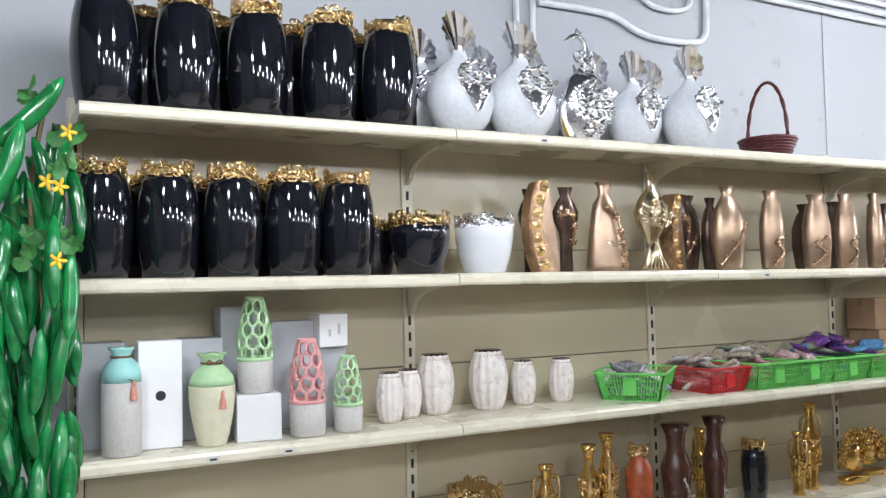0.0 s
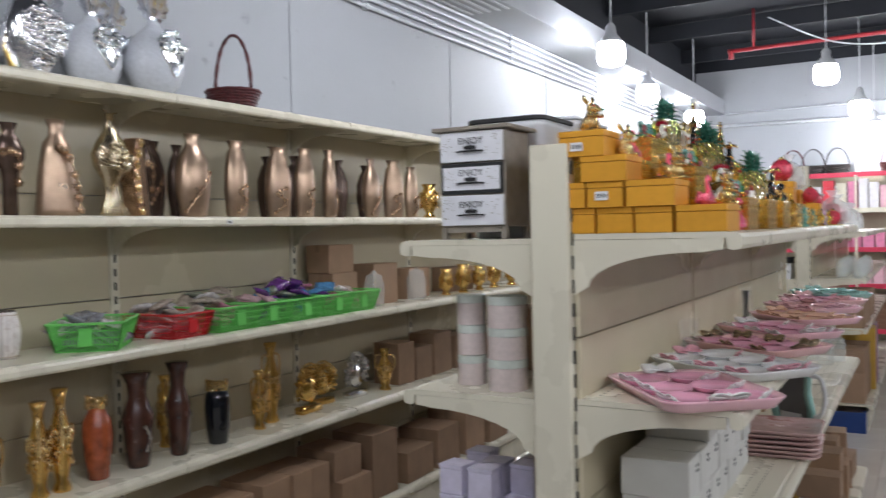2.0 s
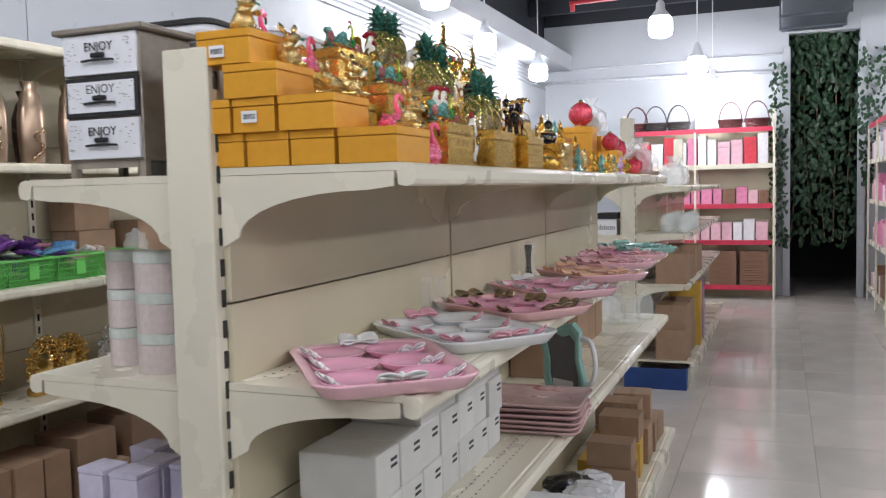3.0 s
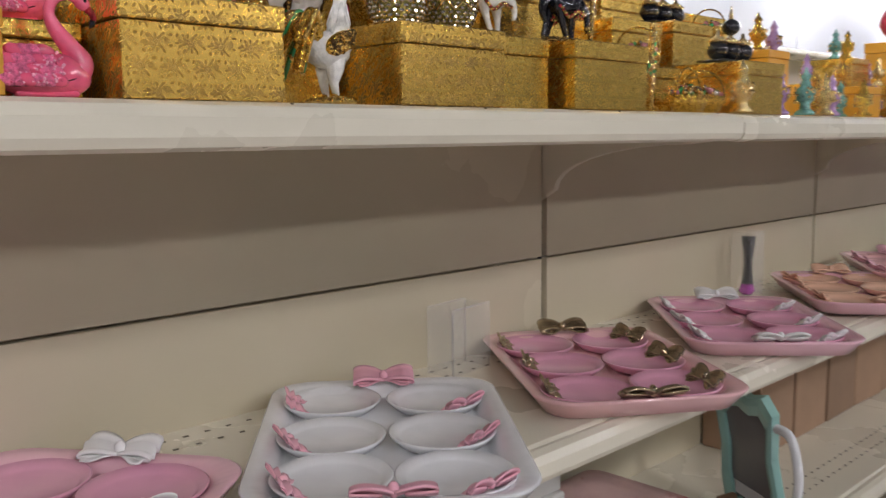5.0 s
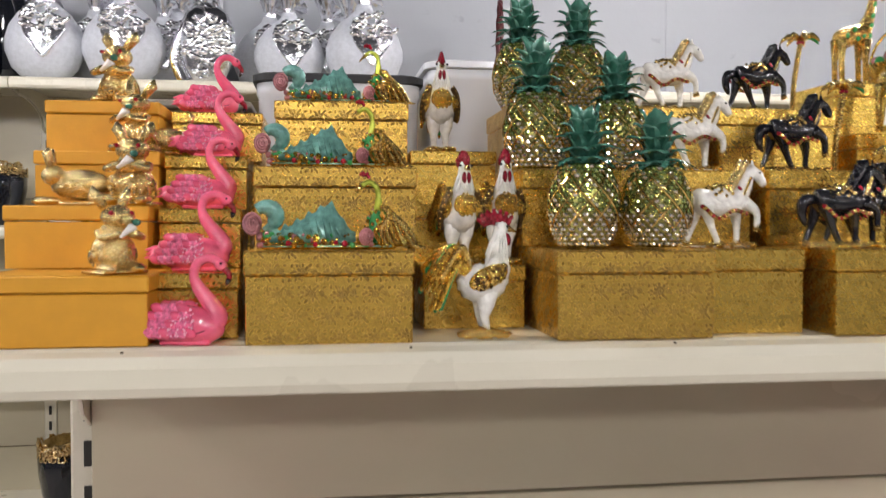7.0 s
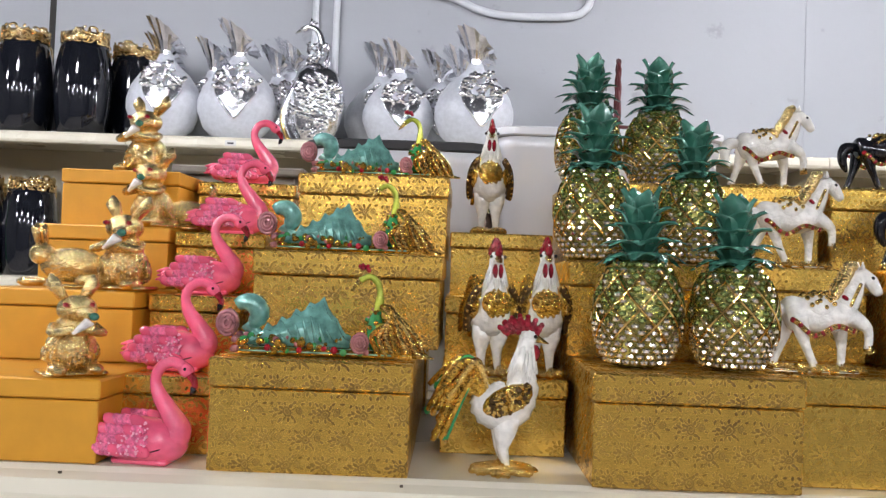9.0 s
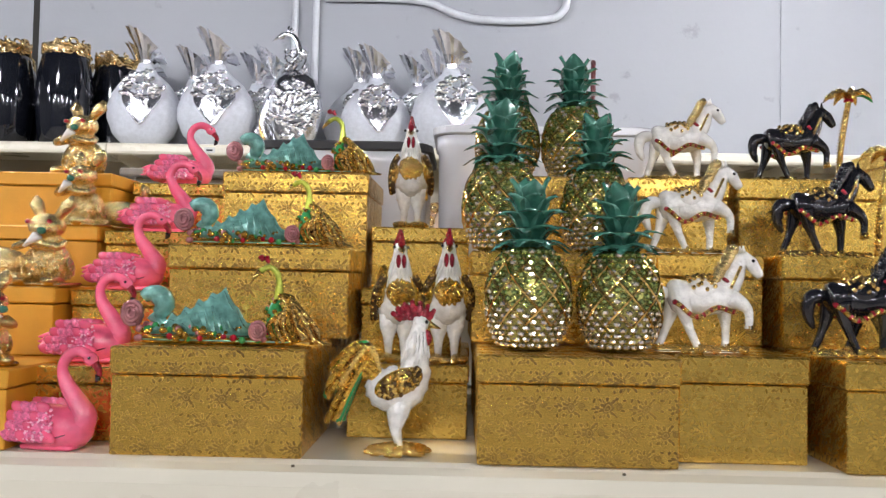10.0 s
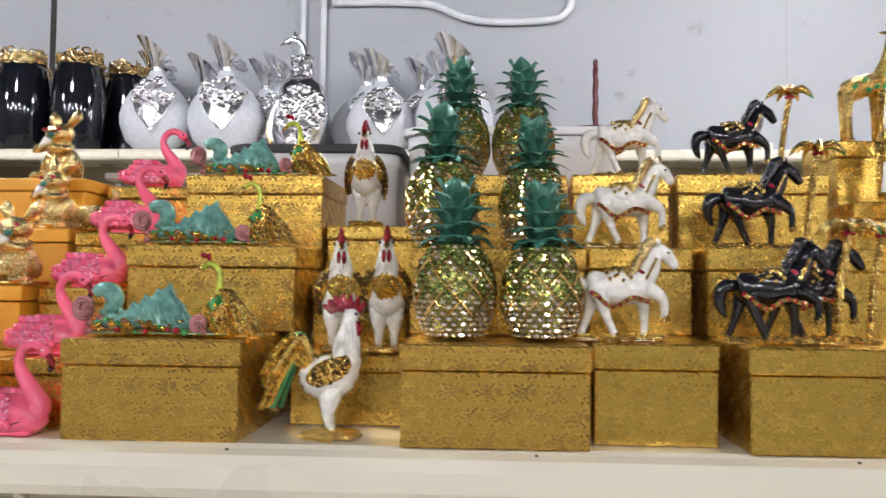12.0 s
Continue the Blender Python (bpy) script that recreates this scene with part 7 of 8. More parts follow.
def crescent():
    t = thing("crescent_vase", "copper gold crescent-shaped vase set with round studs", "vase", "metallic relief vases")
    out = [(-0.010, 0.0), (-0.030, 0.05), (-0.042, 0.11), (-0.044, 0.17), (-0.034, 0.23), (-0.012, 0.285), (0.030, 0.290), (0.034, 0.275), (0.012, 0.23), (0.006, 0.17), (0.014, 0.11), (0.034, 0.05), (0.050, 0.0)]
    bm = bmesh.new()
    slab(bm, out, -0.025, 0.030)
    bmesh.ops.bevel(bm, geom=list(bm.edges), offset=0.004, segments=2, affect="EDGES")
    part("body", bm, M_BRONZE, t)
    bm = bmesh.new()
    for k in range(7):
        u = k / 6
        x, z = 0.022 - 0.040 * math.sin(math.pi * (0.12 + 0.80 * u)), 0.024 + 0.245 * u
        ball(bm, (x, -0.027, z), (0.0135, 0.009, 0.0135), 12, 8)
        tube(bm, [(x + 0.0155 * math.cos(a), -0.026, z + 0.0155 * math.sin(a)) for a in [2 * math.pi * j / 12 for j in range(13)]], 0.0024, 6)
    part("studs", bm, GOLDRIM, t, "round gilt studs", True)
    bm = bmesh.new()
    slab(bm, [(0.052, 0.0), (0.036, 0.05), (0.016, 0.11), (0.008, 0.17), (0.014, 0.23), (0.036, 0.275), (0.045, 0.18), (0.062, 0.08), (0.068, 0.0)], -0.02, 0.03)
    part("wing", bm, M_COPPER, t, "plain copper side")
    return t


cr = crescent()
cr.matrix_basis = pose(1.655, 2.300, WS[1])
copy_thing(cr, pose(2.250, 2.345, WS[1], 0, 0, 20) @ Matrix.Scale(0.94, 4))
cone = relief_vase([(0.066, 0), (0.066, 0.02), (0.056, 0.12), (0.046, 0.19), (0.040, 0.225), (0.022, 0.250), (0.019, 0.270), (0.030, 0.300)], M_COPPER, M_BRONZE, "copper cone vase with a scroll of studs", [(-0.012, -0.034, 0.21), (0.012, -0.038, 0.19), (0.030, -0.040, 0.13), (0.042, -0.038, 0.07), (0.048, -0.038, 0.02)], n_stud=7, stud=0.011)
cone.matrix_basis = pose(1.920, 2.300, WS[1]) @ Matrix.Diagonal((1.1, 1.05, 0.98, 1))
mush = relief_vase([(0.024, 0), (0.022, 0.10), (0.026, 0.13), (0.046, 0.17), (0.048, 0.195), (0.034, 0.225), (0.018, 0.245), (0.028, 0.275)], M_DARKBRONZE, M_BRONZE, "dark bronze mushroom-shaped vase with studs", [(-0.030, -0.022, 0.185), (0.0, -0.030, 0.19), (0.016, -0.026, 0.16), (0.018, -0.018, 0.10)], n_stud=5, stud=0.011)
mush.matrix_basis = pose(1.785, 2.330, WS[1])
copy_thing(mush, pose(1.70, 2.42, WS[1], 0, 0, 30))
copy_thing(mush, pose(2.345, 2.40, WS[1], 0, 0, 10))
# gilt fan-tailed vase
t = thing("phoenix_vase", "pale gold phoenix-shaped vase with a cluster of discs", "vase", "metallic relief vases", pose(2.120, 2.300, WS[1]))
bm = bmesh.new()
lathe(bm, [(0.046, 0), (0.042, 0.015), (0.024, 0.07), (0.030, 0.11), (0.062, 0.16), (0.072, 0.20), (0.050, 0.245), (0.022, 0.275), (0.013, 0.30), (0.018, 0.335)], 24, squash=0.55)
part("body", bm, M_CHAMPAGNE, t, "", True)
bm = bmesh.new()
rosettes(bm, (0.018, -0.022, 0.20), 0.022, 0.048, 0.052, 14, 9, r0=0.017)
for k in range(6):
    tube(bm, smooth_path([(0.02, -0.034, 0.145), (-0.02, -0.036, 0.155 + 0.006 * k), (-0.062, -0.026, 0.165 + 0.012 * k)], 4), 0.0035, 6)
    tube(bm, smooth_path([(0.0, -0.02, 0.10), (0.012 - 0.008 * k, -0.028, 0.05), (0.045 - 0.02 * k, -0.026, 0.004)], 4), 0.0045, 6)
part("relief", bm, M_CHAMPAGNE, t, "gilt disc relief", True)
bm = bmesh.new()
tube(bm, [(-0.025, 0, 0.345), (-0.004, 0, 0.333), (0.008, 0, 0.333), (0.028, 0, 0.340)], 0.003, 6)
part("crest", bm, M_CHAMPAGNE, t, "", True)
bron = relief_vase([(0.046, 0), (0.050, 0.01), (0.064, 0.09), (0.066, 0.15), (0.054, 0.21), (0.030, 0.250), (0.020, 0.270), (0.032, 0.300)], M_COPPER, M_BRONZE, "satin copper shoulder vase with leaf relief", [(-0.050, -0.022, 0.02), (-0.020, -0.038, 0.07), (0.012, -0.041, 0.11), (0.042, -0.034, 0.16)], n_stud=6, stud=0.007)
bron.matrix_basis = pose(2.480, 2.305, WS[1]) @ Matrix.Diagonal((1.16, 1.1, 1.0, 1))
slim = relief_vase([(0.040, 0), (0.044, 0.01), (0.050, 0.10), (0.048, 0.17), (0.036, 0.245), (0.024, 0.262), (0.034, 0.292)], M_COPPER, M_BRONZE, "satin copper tapered vase with leaf relief", [(-0.02, -0.030, 0.02), (0.02, -0.031, 0.06), (-0.01, -0.031, 0.10), (0.022, -0.030, 0.12)], n_stud=8, stud=0.007)
slim.matrix_basis = pose(2.702, 2.305, WS[1]) @ Matrix.Diagonal((1.12, 1.1, 1.0, 1))
for k, (x, y, s) in enumerate(((2.945, 2.305, 0.98), (3.118, 2.305, 1.0), (3.290, 2.305, 1.02), (3.835, 2.32, 0.98), (4.02, 2.33, 0.9))):
    copy_thing(slim, pose(x, y, WS[1], 0, 0, 30 * (k % 3) - 30) @ Matrix.Scale(s, 4))
copy_thing(bron, pose(3.640, 2.32, WS[1], 0, 0, 15) @ Matrix.Scale(0.94, 4))
dk = relief_vase([(0.038, 0), (0.042, 0.01), (0.054, 0.10), (0.052, 0.17), (0.034, 0.225), (0.020, 0.245), (0.032, 0.275)], M_DARKBRONZE, M_BRONZE, "dark bronze vase with small relief studs", [(-0.03, -0.026, 0.05), (0.0, -0.034, 0.10), (0.03, -0.026, 0.15)], n_stud=5, stud=0.008)
dk.matrix_basis = pose(2.395, 2.42, WS[1])
for k, (x, y) in enumerate(((2.60, 2.42), (2.82, 2.40), (3.03, 2.43), (3.21, 2.43), (3.43, 2.36), (3.52, 2.43), (3.74, 2.42), (2.55, 2.46))):
    copy_thing(dk, pose(x, y, WS[1], 0, 0, 55 * k) @ Matrix.Scale(1.0 if k % 2 else 0.95, 4))


def gold_urn():
    t = thing("gold_urn", "small shiny gold urn with scroll relief", "urn", "gold ornaments")
    bm = bmesh.new()
    lathe(bm, [(0.030, 0), (0.032, 0.008), (0.020, 0.025), (0.040, 0.06), (0.048, 0.10), (0.040, 0.14), (0.028, 0.155), (0.040, 0.180)], 22)
    part("body", bm, M_GOLD, t, "", True)
    bm = bmesh.new()
    curls(bm, 0.046, 0.05, 0.14, 40, 12)
    part("relief", bm, M_GOLD, t, "", True)
    return t


ur = gold_urn()
ur.matrix_basis = pose(4.170, 2.31, WS[1])
for x, i, s in ((4.35, 2, 0.8), (4.55, 2, 0.9), (4.75, 2, 0.8), (4.95, 2, 0.9), (5.2, 2, 0.9), (5.4, 2, 0.8)):
    copy_thing(ur, pose(x, 2.32, WS[i], 0, 0, 90 * x) @ Matrix.Scale(s, 4))

# third shelf: pastel vases, cartons
Z3 = WS[2]
for x, y, w, d, h, mt in ((0.385, 2.42, 0.11, 0.10, 0.265, M_GREYBOX), (0.515, 2.345, 0.105, 0.09, 0.268, M_WHITECARD), (0.635, 2.43, 0.11, 0.10, 0.265, M_GREYBOX), (0.745, 2.455, 0.11, 0.10, 0.345, M_GREYBOX), (0.895, 2.45, 0.13, 0.10, 0.300, M_GREYBOX), (0.998, 2.43, 0.085, 0.10, 0.225, M_GREYBOX)):
    c = carton(w, d, h, mt, "tall pale grey vase carton standing on the shelf", pose(x, y, Z3, 0, 0, -2), "vase cartons", False)
    if mt is M_WHITECARD:
        seal = bmesh.new()
        lathe(seal, [(0.0125, 0.0), (0.0125, 0.0006)], 20, m=pose(0.0, -d / 2 - 0.0001, h * 0.49, 90, 0, 0))
        part("seal", seal, M_INK, c)
c = carton(0.085, 0.10, 0.093, M_WHITECARD, "small white carton lying on another box", pose(0.990, 2.40, Z3 + 0.2256, 0, 0, 2), "vase cartons", False)
bm = bmesh.new()
B(bm, -0.016, -0.0508, 0.03, -0.008, -0.0502, 0.05)
B(bm, 0.012, -0.0508, 0.035, 0.020, -0.0502, 0.065)
part("print", bm, M_GREYCER, c)
carton(0.115, 0.105, 0.120, M_WHITECARD, "white carton used as a stand for a vase", pose(0.757, 2.315, Z3, 0, 0, -4), "vase cartons", False)


def tassel(t, x, y, z):
    bm = bmesh.new()
    tube(bm, [(x - 0.018, y + 0.004, z + 0.052), (x, y, z + 0.045)], 0.0014, 5)
    part("cord", bm, M_CORD, t)
    bm = bmesh.new()
    lathe(bm, [(0.003, 0.045), (0.006, 0.040), (0.0045, 0.034), (0.008, 0.02), (0.010, 0.0)], 10, m=Matrix.Translation((x, y, z)))
    part("tassel", bm, M_TASSEL, t, "rose coloured tassel")


t = thing("pastel_vase", "tall aqua and grey textured vase with a tassel", "vase", "", pose(0.418, 2.275, Z3))
bm = bmesh.new()
lathe(bm, [(0.044, 0), (0.046, 0.003), (0.047, 0.10), (0.046, 0.175)], 28)
part("body", bm, M_GREYCER, t, "", True)
bm = bmesh.new()
lathe(bm, [(0.0462, 0.1755), (0.045, 0.20), (0.036, 0.222), (0.023, 0.232), (0.021, 0.240), (0.026, 0.252), (0.031, 0.258), (0.026, 0.255), (0.018, 0.245)], 28)
for vtx in bm.verts:
    if vtx.co.z > 0.25:
        vtx.co.z += 0.0022 * math.sin(6 * math.atan2(vtx.co.y, vtx.co.x))
part("shoulder", bm, M_AQUA, t, "aqua glazed shoulder", True)
bm = bmesh.new()
tube(bm, [(0.023 * math.cos(a), 0.023 * math.sin(a), 0.236) for a in [2 * math.pi * k / 16 for k in range(17)]], 0.003, 6)
part("string", bm, M_CORD, t)
tassel(t, 0.022, -0.046, 0.135)
t = thing("pastel_vase", "pale green and cream ribbed vase with a tassel", "vase", "", pose(0.638, 2.290, Z3))
bm = bmesh.new()
pf = []
for k in range(40):
    u = k / 39
    z = 0.150 * u
    r = 0.036 + 0.022 * math.sin(min(1.0, u * 0.95) * math.pi * 0.55)
    pf.append((r * (1.0 + (0.012 if k % 2 else -0.012)), z))
lathe(bm, pf, 32)
part("body", bm, M_CREAMCER, t, "cream ribbed body", True)
bm = bmesh.new()
lathe(bm, [(0.0575, 0.1505), (0.054, 0.170), (0.040, 0.190), (0.026, 0.203), (0.024, 0.212), (0.032, 0.226), (0.038, 0.231), (0.032, 0.228), (0.02, 0.214)], 32)
for vtx in bm.verts:
    if vtx.co.z > 0.224:
        vtx.co.z += 0.0022 * math.sin(6 * math.atan2(vtx.co.y, vtx.co.x))
part("shoulder", bm, M_LIME, t, "pale green shoulder", True)
bm = bmesh.new()
tube(bm, [(0.026 * math.cos(a), 0.026 * math.sin(a), 0.207) for a in [2 * math.pi * k / 16 for k in range(17)]], 0.003, 6)
for s in (-1, 1):
    tube(bm, smooth_path([(0, -0.027, 0.207), (s * 0.014, -0.032, 0.215), (s * 0.018, -0.03, 0.206), (0, -0.028, 0.205)], 4), 0.002, 5)
part("string", bm, M_CORD, t)
tassel(t, 0.014, -0.056, 0.095)


def honeycomb_vase(mat, label, h=0.25, r=0.046):
    """The lower third is plain; above it an openwork of rounded cells."""
    t = thing("honeycomb_vase", label, "vase", "openwork vases")
    zb = h * 0.34
    bm = bmesh.new()
    lathe(bm, [(r * 0.93, 0), (r * 0.97, 0.003), (r, zb), (r * 0.93, zb), (r * 0.88, 0.006)], 32)
    part("base", bm, M_GREYCER, t, "plain grey base", True)

    def R(z):
        u = max(0, (z - zb) / (h - zb))
        return r * (1 - 0.50 * max(0, u - 0.15) ** 1.9 / 0.73)
    bm = bmesh.new()
    edges_ = []
    cols, rows = 8, 5
    dz = (h - zb - 0.006) / (rows + 0.3)
    for j in range(rows):
        for i in range(cols):
            ac = 2 * math.pi * (i + 0.5 * (j % 2)) / cols
            zc = zb + dz * (j + 0.62)
            hexo, hexi = [], []
            for k in range(12):
                b = 2 * math.pi * k / 12
                ea, ez = math.cos(b), math.sin(b)
                sq = 1 / max(abs(ea) * 0.866 + abs(ez) * 0.5, abs(ez))
                sq = min(sq, 1.18)
                wa, wz = math.pi / cols * 1.02, dz * 0.66
                hexo.append((ac + wa * ea * sq, zc + wz * ez * sq))
                hexi.append((ac + wa * 0.80 * ea, zc + wz * 0.82 * ez))
            outer, inner, back = [], [], []
            for a, z in hexo:
                z = min(max(z, zb), h - 0.004)
                outer.append(bm.verts.new((R(z) * math.cos(a), R(z) * math.sin(a), z)))
            edges_ += outer
            for a, z in hexi:
                z = min(max(z, zb + 0.002), h - 0.006)
                inner.append(bm.verts.new((R(z) * math.cos(a), R(z) * math.sin(a), z)))
                back.append(bm.verts.new(((R(z) - 0.006) * math.cos(a), (R(z) - 0.006) * math.sin(a), z)))
            for k in range(12):
                bm.faces.new((outer[k], outer[(k + 1) % 12], inner[(k + 1) % 12], inner[k]))
                bm.faces.new((inner[k], inner[(k + 1) % 12], back[(k + 1) % 12], back[k]))
    bmesh.ops.remove_doubles(bm, verts=edges_, dist=0.0042)
    lathe(bm, [(R(h) * 1.0, h - 0.012), (R(h) * 1.05, h - 0.002), (R(h) * 1.0, h), (R(h) * 0.82, h - 0.002), (R(h) * 0.82, h - 0.012)], 24)
    lathe(bm, [(R(zb) * 1.004, zb - 0.002), (R(zb) * 1.01, zb + 0.008), (R(zb) * 0.93, zb + 0.008), (R(zb) * 0.93, zb - 0.001)], 32)
    part("openwork", bm, mat, t, "rounded honeycomb openwork", True)
    return t


honeycomb_vase(M_LIME, "pale green honeycomb openwork vase on a grey base", 0.252, 0.047).matrix_basis = pose(0.757, 2.315, Z3 + 0.1206)
honeycomb_vase(M_PINKCER, "pink honeycomb openwork vase on a grey base", 0.258, 0.049).matrix_basis = pose(0.890, 2.285, Z3)
honeycomb_vase(M_LIME, "small pale green honeycomb openwork vase on a grey base", 0.205, 0.040).matrix_basis = pose(1.008, 2.290, Z3)


def ribbed(h, r):
    t = thing("marbled_vase", "small white marbled ribbed vase with a dark mouth", "vase", "white ribbed vases")
    bm = bmesh.new()
    n = 52
    prof = [(0.70, 0), (0.76, 0.03), (0.90, 0.14), (1.02, 0.30), (1.08, 0.5), (1.03, 0.68), (0.92, 0.83), (0.80, 0.94), (0.74, 1.0), (0.66, 0.995)]
    rings = []
    for q, z in prof:
        rings.append([bm.verts.new((r * q * (1 + (0.036 if (i // 2) % 2 else -0.036)) * math.cos(2 * math.pi * i / n), r * q * (1 + (0.036 if (i // 2) % 2 else -0.036)) * math.sin(2 * math.pi * i / n), h * z)) for i in range(n)])
    for a, b in zip(rings, rings[1:]):
        for i in range(n):
            bm.faces.new((a[i], a[(i + 1) % n], b[(i + 1) % n], b[i]))
    bm.faces.new(rings[0][::-1])
    part("body", bm, M_MARBLECER, t, "", True)
    bm = bmesh.new()
    for zb, q in ((0.925, 0.83), (0.045, 0.80)):
        ring = bmesh.new()
        for k in range(26):
            a = 2 * math.pi * k / 26
            ball(ring, (r * q * math.cos(a), r * q * math.sin(a), h * zb), 0.0022, 6, 4)
        tagged(part("bead_band", ring, M_PALEBRONZE, t, "pale bronze beads", True), kind="stuff")
    lathe(bm, [(r * 0.72, h * 0.985), (r * 0.76, h * 0.995), (r * 0.76, h * 1.012), (r * 0.70, h * 1.012)], 24, cap=False)
    lathe(bm, [(r * 0.69, h * 0.99), (0.001, h * 0.99)], 24)
    part("mouth", bm, M_DARKBRONZE, t, "thin dark rim", True)
    return t


big, small = ribbed(0.180, 0.053), ribbed(0.142, 0.038)
big.matrix_basis = pose(1.345, 2.420, Z3)
copy_thing(big, pose(1.525, 2.405, Z3, 0, 0, 5) @ Matrix.Diagonal((1.06, 1.06, 1.02, 1)))
small.matrix_basis = pose(1.160, 2.350, Z3)
for x, y in ((1.240, 2.395), (1.665, 2.420), (1.805, 2.405)):
    copy_thing(small, pose(x, y, Z3, 0, 0, 100 * x))


# plastic baskets with packets
def plastic(name, c):
    return shader(name, c, 0.35, noise_scale=15, noise_amount=0.06)


M_GREENPL, M_REDPL = plastic("green_plastic", (0.16, 0.60, 0.13)), plastic("red_plastic", (0.56, 0.025, 0.03))


def slot_basket(mat, label, w=0.19, d=0.25, h=0.075):
    t = thing("plastic_basket", label, "basket", "plastic baskets")
    bm = bmesh.new()
    fl = 0.82

    def wall_pt(u, v, side):
        k = fl + (1 - fl) * v
        x, y = w / 2 * k, d / 2 * k
        return {"f": (-x + 2 * x * u, -y, h * v), "b": (-x + 2 * x * u, y, h * v), "l": (-x, -y + 2 * y * u, h * v), "r": (x, -y + 2 * y * u, h * v)}[side]
    for side, n in (("f", 22), ("b", 22), ("l", 26), ("r", 26)):
        for i in range(n + 1):
            tube(bm, [wall_pt(i / n, 0.0, side), wall_pt(i / n, 1.0, side)], 0.0026 if i in (0, n) else 0.0017, 4)
        for v in (0.25, 0.5, 0.75):
            tube(bm, [wall_pt(0, v, side), wall_pt(1, v, side)], 0.0014, 4)
    part("grid_wall", bm, mat, t)
    bm = bmesh.new()
    loft(bm, [[(x, y, z) for x, y in rounded_rect(w + e, d + e, 0.02, 3)] for e, z in ((0.004, h), (0.014, h - 0.001), (0.014, h + 0.004), (0.002, h + 0.005), (0.0, h))], close=False)
    part("rim", bm, mat, t)
    part("floor", box_bm(-w / 2 * fl, -d / 2 * fl, 0, w / 2 * fl, d / 2 * fl, 0.003), mat, t)
    part("badge", box_bm(-0.018, -d / 2 * 0.93 - 0.004, h * 0.22, 0.018, -d / 2 * 0.88, h * 0.85), mat, t)
    return t


gb = slot_basket(M_GREENPL, "bright green slotted plastic basket full of small packets")
gb.matrix_basis = pose(2.090, 2.365, Z3, 0, 0, -50) @ Matrix.Scale(1.18, 4)
for x, a in ((2.625, 0), (2.815, -3), (3.015, 2), (3.235, 0), (3.43, -2)):
    copy_thing(gb, pose(x, 2.365, Z3, 0, 0, a))
rbk = slot_basket(M_REDPL, "red slotted plastic basket full of small packets")
rbk.matrix_basis = pose(2.400, 2.365, Z3, 0, 0, 3) @ Matrix.Diagonal((1.05, 1, 1.1, 1))


def pack_mat(name, c):
    return shader(name, c, 0.18, noise_scale=70, noise_amount=0.35, coat=0.5, bump=0.6, bump_scale=60, vary=0.15)


PACK = [pack_mat("grey_packet", (0.28, 0.28, 0.32)), pack_mat("white_packet", (0.66, 0.62, 0.62)), pack_mat("purple_packet", (0.16, 0.05, 0.26)), pack_mat("pink_packet", (0.60, 0.25, 0.34)), pack_mat("amber_packet", (0.40, 0.33, 0.28)), pack_mat("green_packet", (0.26, 0.28, 0.22)), pack_mat("blue_packet", (0.08, 0.22, 0.42)), pack_mat("red_packet", (0.46, 0.30, 0.32))]


def packet(k):
    bm = bmesh.new()
    rr = random.Random(k)
    n = 7
    grid = {}
    for side in (0, 1):
        for i in range(n):
            for j in range(n):
                u, v = i / (n - 1) * 2 - 1, j / (n - 1) * 2 - 1
                bulge = 0.014 * (1 - u ** 4) * (1 - v ** 4) * rr.uniform(0.5, 1.3)
                if i in (0, n - 1) or j in (0, n - 1):
                    if side and (i, j) in grid:
                        grid[(i, j, 1)] = grid[(i, j)]
                        continue
                    bulge = 0
                vtx = bm.verts.new((u * 0.034 * rr.uniform(0.94, 1.06), v * 0.045 * rr.uniform(0.94, 1.06), bulge * (1 if side else -0.6)))
                grid[(i, j) if not side else (i, j, 1)] = vtx
    for i in range(n - 1):
        for j in range(n - 1):
            bm.faces.new((grid[(i, j)], grid[(i, j + 1)], grid[(i + 1, j + 1)], grid[(i + 1, j)]))
            bm.faces.new((grid[(i, j, 1)], grid[(i + 1, j, 1)], grid[(i + 1, j + 1, 1)], grid[(i, j + 1, 1)]))
    return tagged(part("packet", bm, PACK[k], None, "", True), ("grey", "white", "purple", "pink", "beige", "olive", "blue", "dusty pink")[k] + " shiny plastic packet lying in a basket", "packet", "packets in baskets")


protos = [packet(k) for k in range(8)]
fresh = set()
rp = random.Random(77)
for x, y, kinds_, n, top in ((2.080, 2.370, (0, 0, 0, 1), 16, 0.105), (2.400, 2.365, (1, 1, 1, 3, 4), 16, 0.115), (2.625, 2.38, (1, 0, 3, 4), 14, 0.12), (2.815, 2.38, (4, 3, 7, 2, 5), 14, 0.12), (3.015, 2.38, (2, 2, 6, 5, 4), 14, 0.14), (3.235, 2.38, (3, 2, 1, 6), 14, 0.14), (3.43, 2.38, (3, 4, 1, 7), 12, 0.12), (2.72, 2.47, (0, 5, 4), 8, 0.15), (3.1, 2.47, (2, 2, 3), 10, 0.17)):
    for j in range(n):
        k = rp.choice(kinds_)
        u = j / n
        mm = pose(x + rp.uniform(-0.062, 0.062), y + rp.uniform(-0.085, 0.075), Z3 + 0.018 + (top - 0.018) * u + rp.uniform(-0.004, 0.004), rp.uniform(-35, 35), rp.uniform(-35, 35), rp.uniform(0, 360))
        if k in fresh:
            copy_thing(protos[k], mm)
        else:
            protos[k].matrix_basis = mm
            fresh.add(k)
